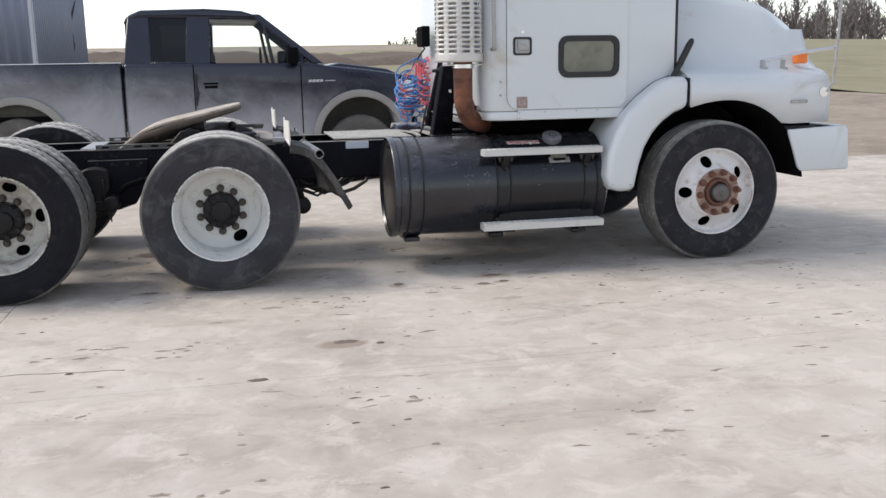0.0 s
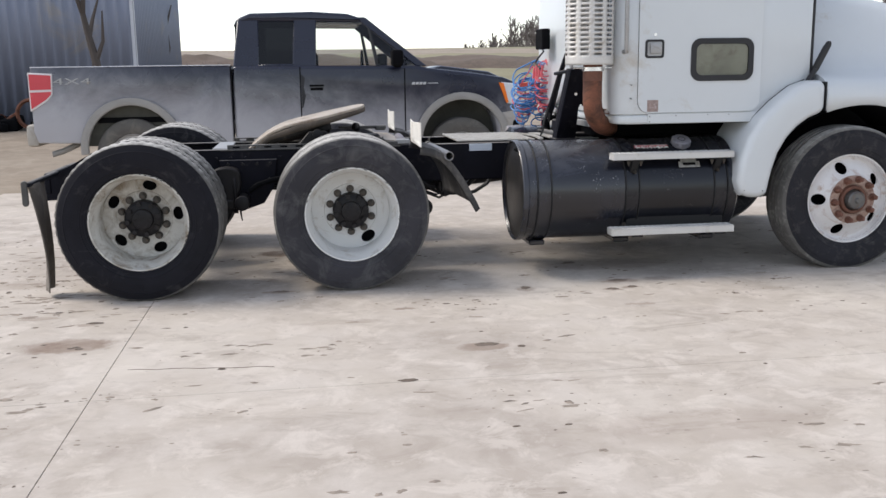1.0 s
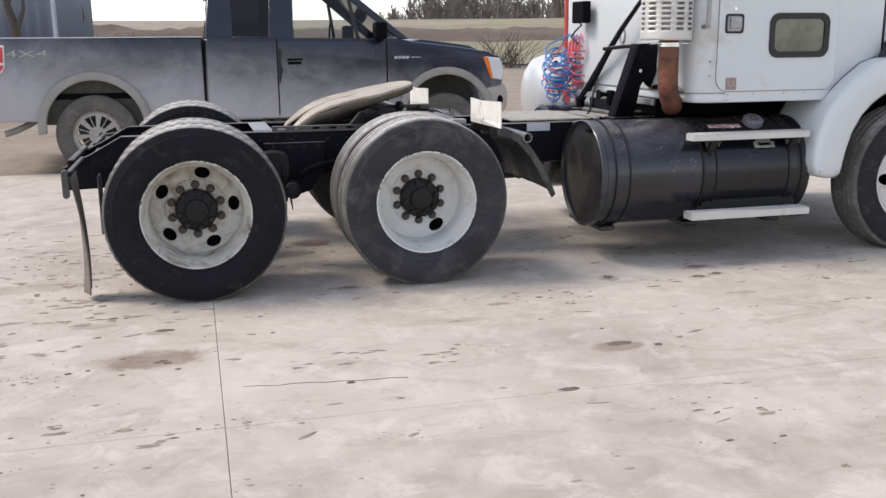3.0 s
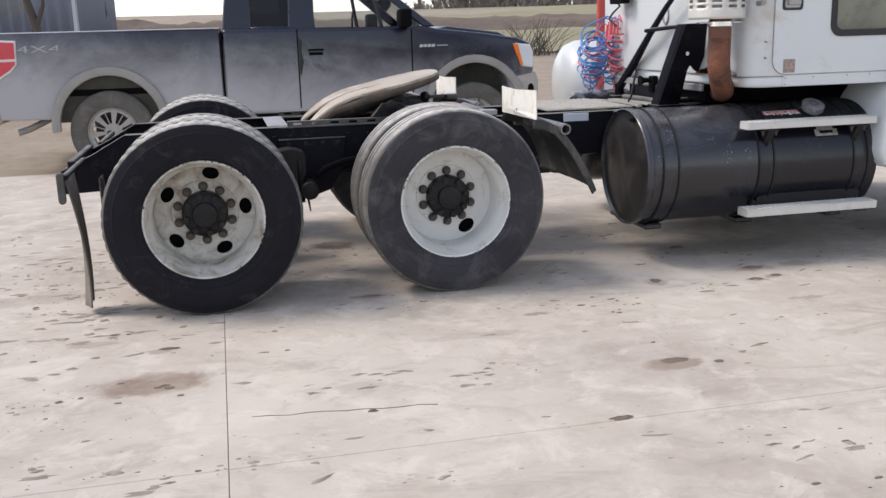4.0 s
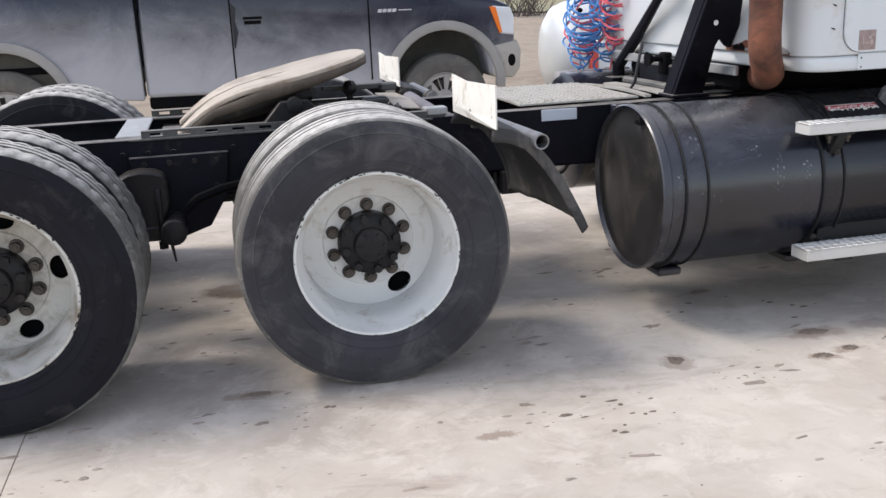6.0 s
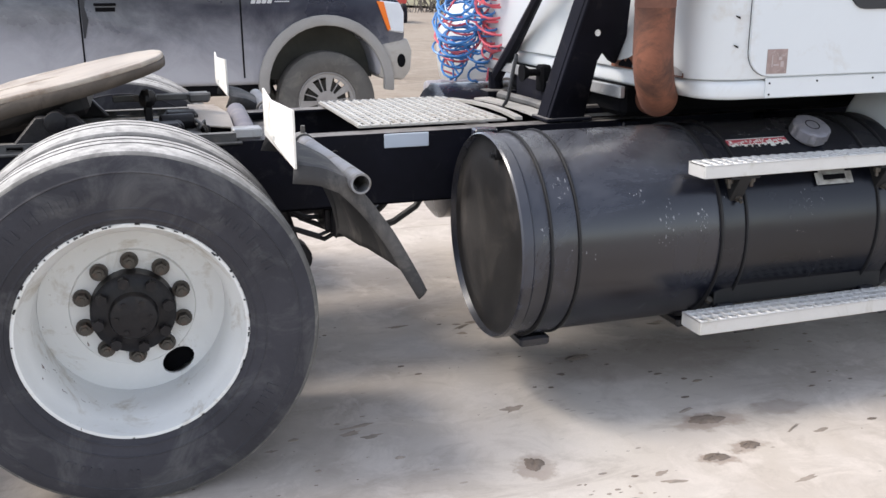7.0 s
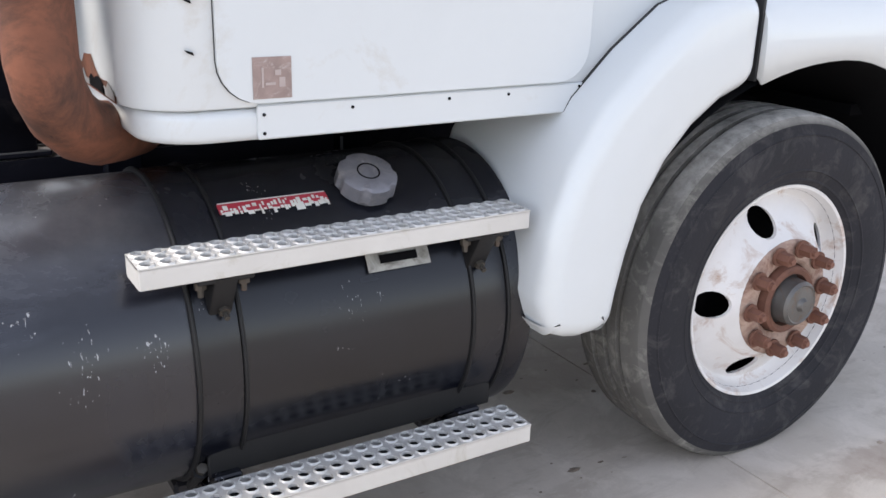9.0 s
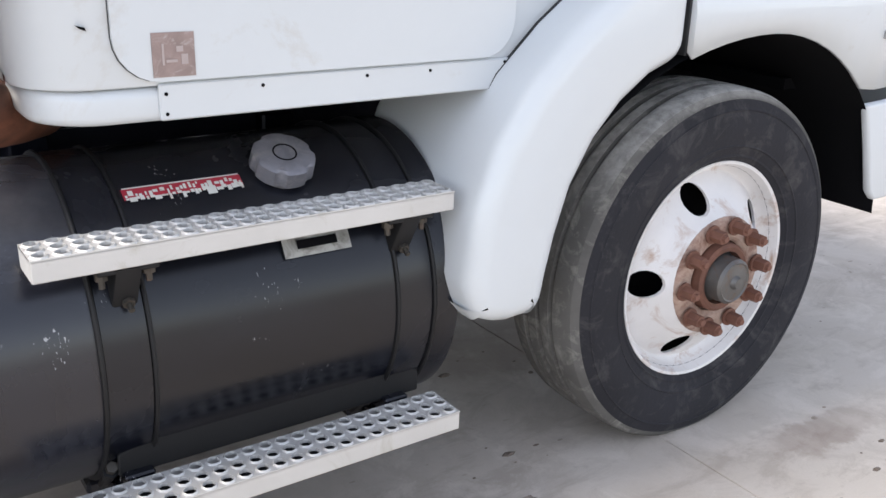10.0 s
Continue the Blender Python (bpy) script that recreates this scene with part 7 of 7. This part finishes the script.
def mud_patch(cx, cy, rx, ry, seed, label, mat=None, h=0.006):
    rnd = random.Random(seed)
    bm = bmesh.new()
    n = 40
    mid = bm.verts.new((0, 0, h * 0.6))
    rings = []
    for s, z in ((0.35, h), (0.7, h * 0.7), (0.9, h * 0.35), (1.0, 0.0005)):
        ring = []
        for i in range(n):
            a = 2 * math.pi * i / n
            w = 1 + 0.38 * noise.noise(Vector((math.cos(a) * 1.7, math.sin(a) * 1.7, seed * 3.1))) + 0.22 * noise.noise(Vector((math.cos(a) * 5, math.sin(a) * 5, seed * 1.7)))
            ring.append(bm.verts.new((rx * s * w * math.cos(a), ry * s * w * math.sin(a), z * (0.6 + 0.6 * rnd.random()))))
        rings.append(ring)
    for i in range(n):
        bm.faces.new((mid, rings[0][i], rings[0][(i + 1) % n]))
        for a, b in zip(rings, rings[1:]):
            bm.faces.new((a[i], b[i], b[(i + 1) % n], a[(i + 1) % n]))
    bmesh.ops.recalc_face_normals(bm, faces=bm.faces[:])
    whole("mud_patch", bm, mat or M_MUD, label, "mud patch", group="mud patches on the concrete", m=pose(cx, cy, 0.0005))


for i, (cx, cy, rx, ry) in enumerate(((2.10, -1.40, 0.022, 0.012), (1.47, -1.83, 0.05, 0.014), (-0.19, -0.50, 0.045, 0.014), (0.85, 0.08, 0.055, 0.018), (2.42, -0.13, 0.03, 0.04), (2.96, -0.27, 0.045, 0.02), (3.105, -0.235, 0.035, 0.02), (3.08, -0.04, 0.06, 0.03), (2.91, 0.58, 0.05, 0.02), (0.60, -1.50, 0.02, 0.010), (1.93, -1.33, 0.06, 0.028))):
    mud_patch(cx, cy, rx, ry, i + 1, "small cake of dried mud on the concrete", h=0.007)


def clods(name, count, seed, spread, size, label, mat):
    """Small crumbs past counting."""
    rnd = random.Random(seed)
    verts, faces = [], []
    for _ in range(count):
        x, y, dens = spread(rnd)
        s = size * (0.35 + rnd.random() ** 3 * 1.3)
        b = len(verts)
        a0 = rnd.random() * 6.28
        lx, ly = s * rnd.uniform(0.8, 1.9), s * rnd.uniform(0.5, 1.0)
        for ring, (f, z) in enumerate(((1.0, 0.0), (0.75, 0.20), (0.3, 0.28))):
            for k in range(6):
                a = a0 + k * math.pi / 3
                w = f * rnd.uniform(0.7, 1.2)
                verts.append((x + lx * w * math.cos(a), y + ly * w * math.sin(a), 0.0003 + s * z * rnd.uniform(0.5, 1.1)))
        for ring in (0, 1):
            for k in range(6):
                p = b + ring * 6
                faces.append((p + k, p + (k + 1) % 6, p + 6 + (k + 1) % 6, p + 6 + k))
        faces.append(tuple(b + 12 + k for k in range(6)))
    me = bpy.data.meshes.new(name)
    me.from_pydata(verts, [], faces)
    me.materials.append(mat)
    tagged(new(name, me), label, "crumbs", kind="stuff")


def clusters(seed, n, box_, sx, sy):
    r2 = random.Random(seed)
    cs = [(r2.uniform(box_[0], box_[1]), r2.uniform(box_[2], box_[3])) for _ in range(n)]
    def spread(rnd):
        c = cs[rnd.randrange(n)]
        return c[0] + rnd.gauss(0, sx), c[1] + rnd.gauss(0, sy), 1
    return spread


clods("mud_crumbs", 330, 1, clusters(1, 60, (-2.9, -0.1, -3.6, 2.5), 0.14, 0.05), 0.0105, "scattered dark mud crumbs on the concrete behind the truck", M_CLOD)
clods("mud_crumbs", 300, 2, clusters(2, 110, (-2.5, 8, -5.5, 0.8), 0.16, 0.06), 0.009, "scattered dark mud crumbs over the concrete", M_CLOD)
clods("mud_crumbs", 260, 3, clusters(3, 50, (0.4, 5.8, -0.6, 1.6), 0.12, 0.06), 0.010, "mud crumbs under the truck", M_MUD)
clods("gravel", 500, 4, clusters(4, 120, (-2.9, 9, -5.5, 1.5), 0.3, 0.3), 0.006, "pale grit over the concrete", M_CONCRETE)
M_LUMP = material("pale_dried_mud", (0.34, 0.285, 0.235), 0.95, vary=0.25, scale=12, fine=80, bump=0.6)
clods("mud_lumps", 700, 7, clusters(7, 90, (-3.0, -0.45, -2.2, 1.4), 0.16, 0.05), 0.013, "pale dried mud lumps on the concrete behind the truck", M_LUMP)
clods("mud_lumps", 260, 8, clusters(8, 60, (-0.4, 5.5, -2.6, 0.6), 0.12, 0.04), 0.009, "pale dried mud crumbs beside the truck", M_LUMP)


def smears(name, count, seed, spread, lx, label, mat):
    """Thin drawn-out films of mud, past counting."""
    rnd = random.Random(seed)
    verts, faces = [], []
    for _ in range(count):
        x, y, _d = spread(rnd)
        a = rnd.gauss(0.06, 0.22)
        L, W = lx * rnd.uniform(0.22, 0.80), lx * rnd.uniform(0.08, 0.24)
        ca, sa = math.cos(a), math.sin(a)
        b = len(verts)
        n = 12
        h = rnd.uniform(0.0015, 0.0065)
        verts.append((x, y, h))
        for k in range(n):
            t = 2 * math.pi * k / n
            w = rnd.uniform(0.40, 1.20)
            u, v = L * w * math.cos(t), W * w * math.sin(t)
            verts.append((x + ca * u - sa * v, y + sa * u + ca * v, 0.0004))
        faces += [(b, b + 1 + k, b + 1 + (k + 1) % n) for k in range(n)]
    me = bpy.data.meshes.new(name)
    me.from_pydata(verts, [], faces)
    me.materials.append(mat)
    tagged(new(name, me), label, "mud", kind="stuff")


M_SMEAR = material("pale_brown_mud_film", (0.30, 0.25, 0.205), 0.95, vary=0.3, scale=14, fine=90, bump=0.5)
smears("mud_smears", 260, 11, clusters(11, 60, (-2.5, -0.35, -1.9, 2.4), 0.22, 0.05), 0.11, "drawn-out mud smears on the concrete behind the truck", M_SMEAR)
smears("mud_smears", 150, 12, clusters(12, 70, (-0.3, 6.0, -3.0, 1.2), 0.15, 0.05), 0.075, "thin mud smears on the concrete beside the truck", M_SMEAR)
crack = [(0.15 + 0.07 * k, -1.42 - 0.0085 * k + 0.006 * math.sin(k * 2.3) + 0.004 * math.sin(k * 5.1), 0.0006) for k in range(11)]
whole("concrete_crack", tube(crack, [0.001 + 0.0015 * abs(math.sin(k * 1.7)) for k in range(11)], 4), M_MUD, "fine dirt-filled crack in the concrete", "crack", kind="structure")
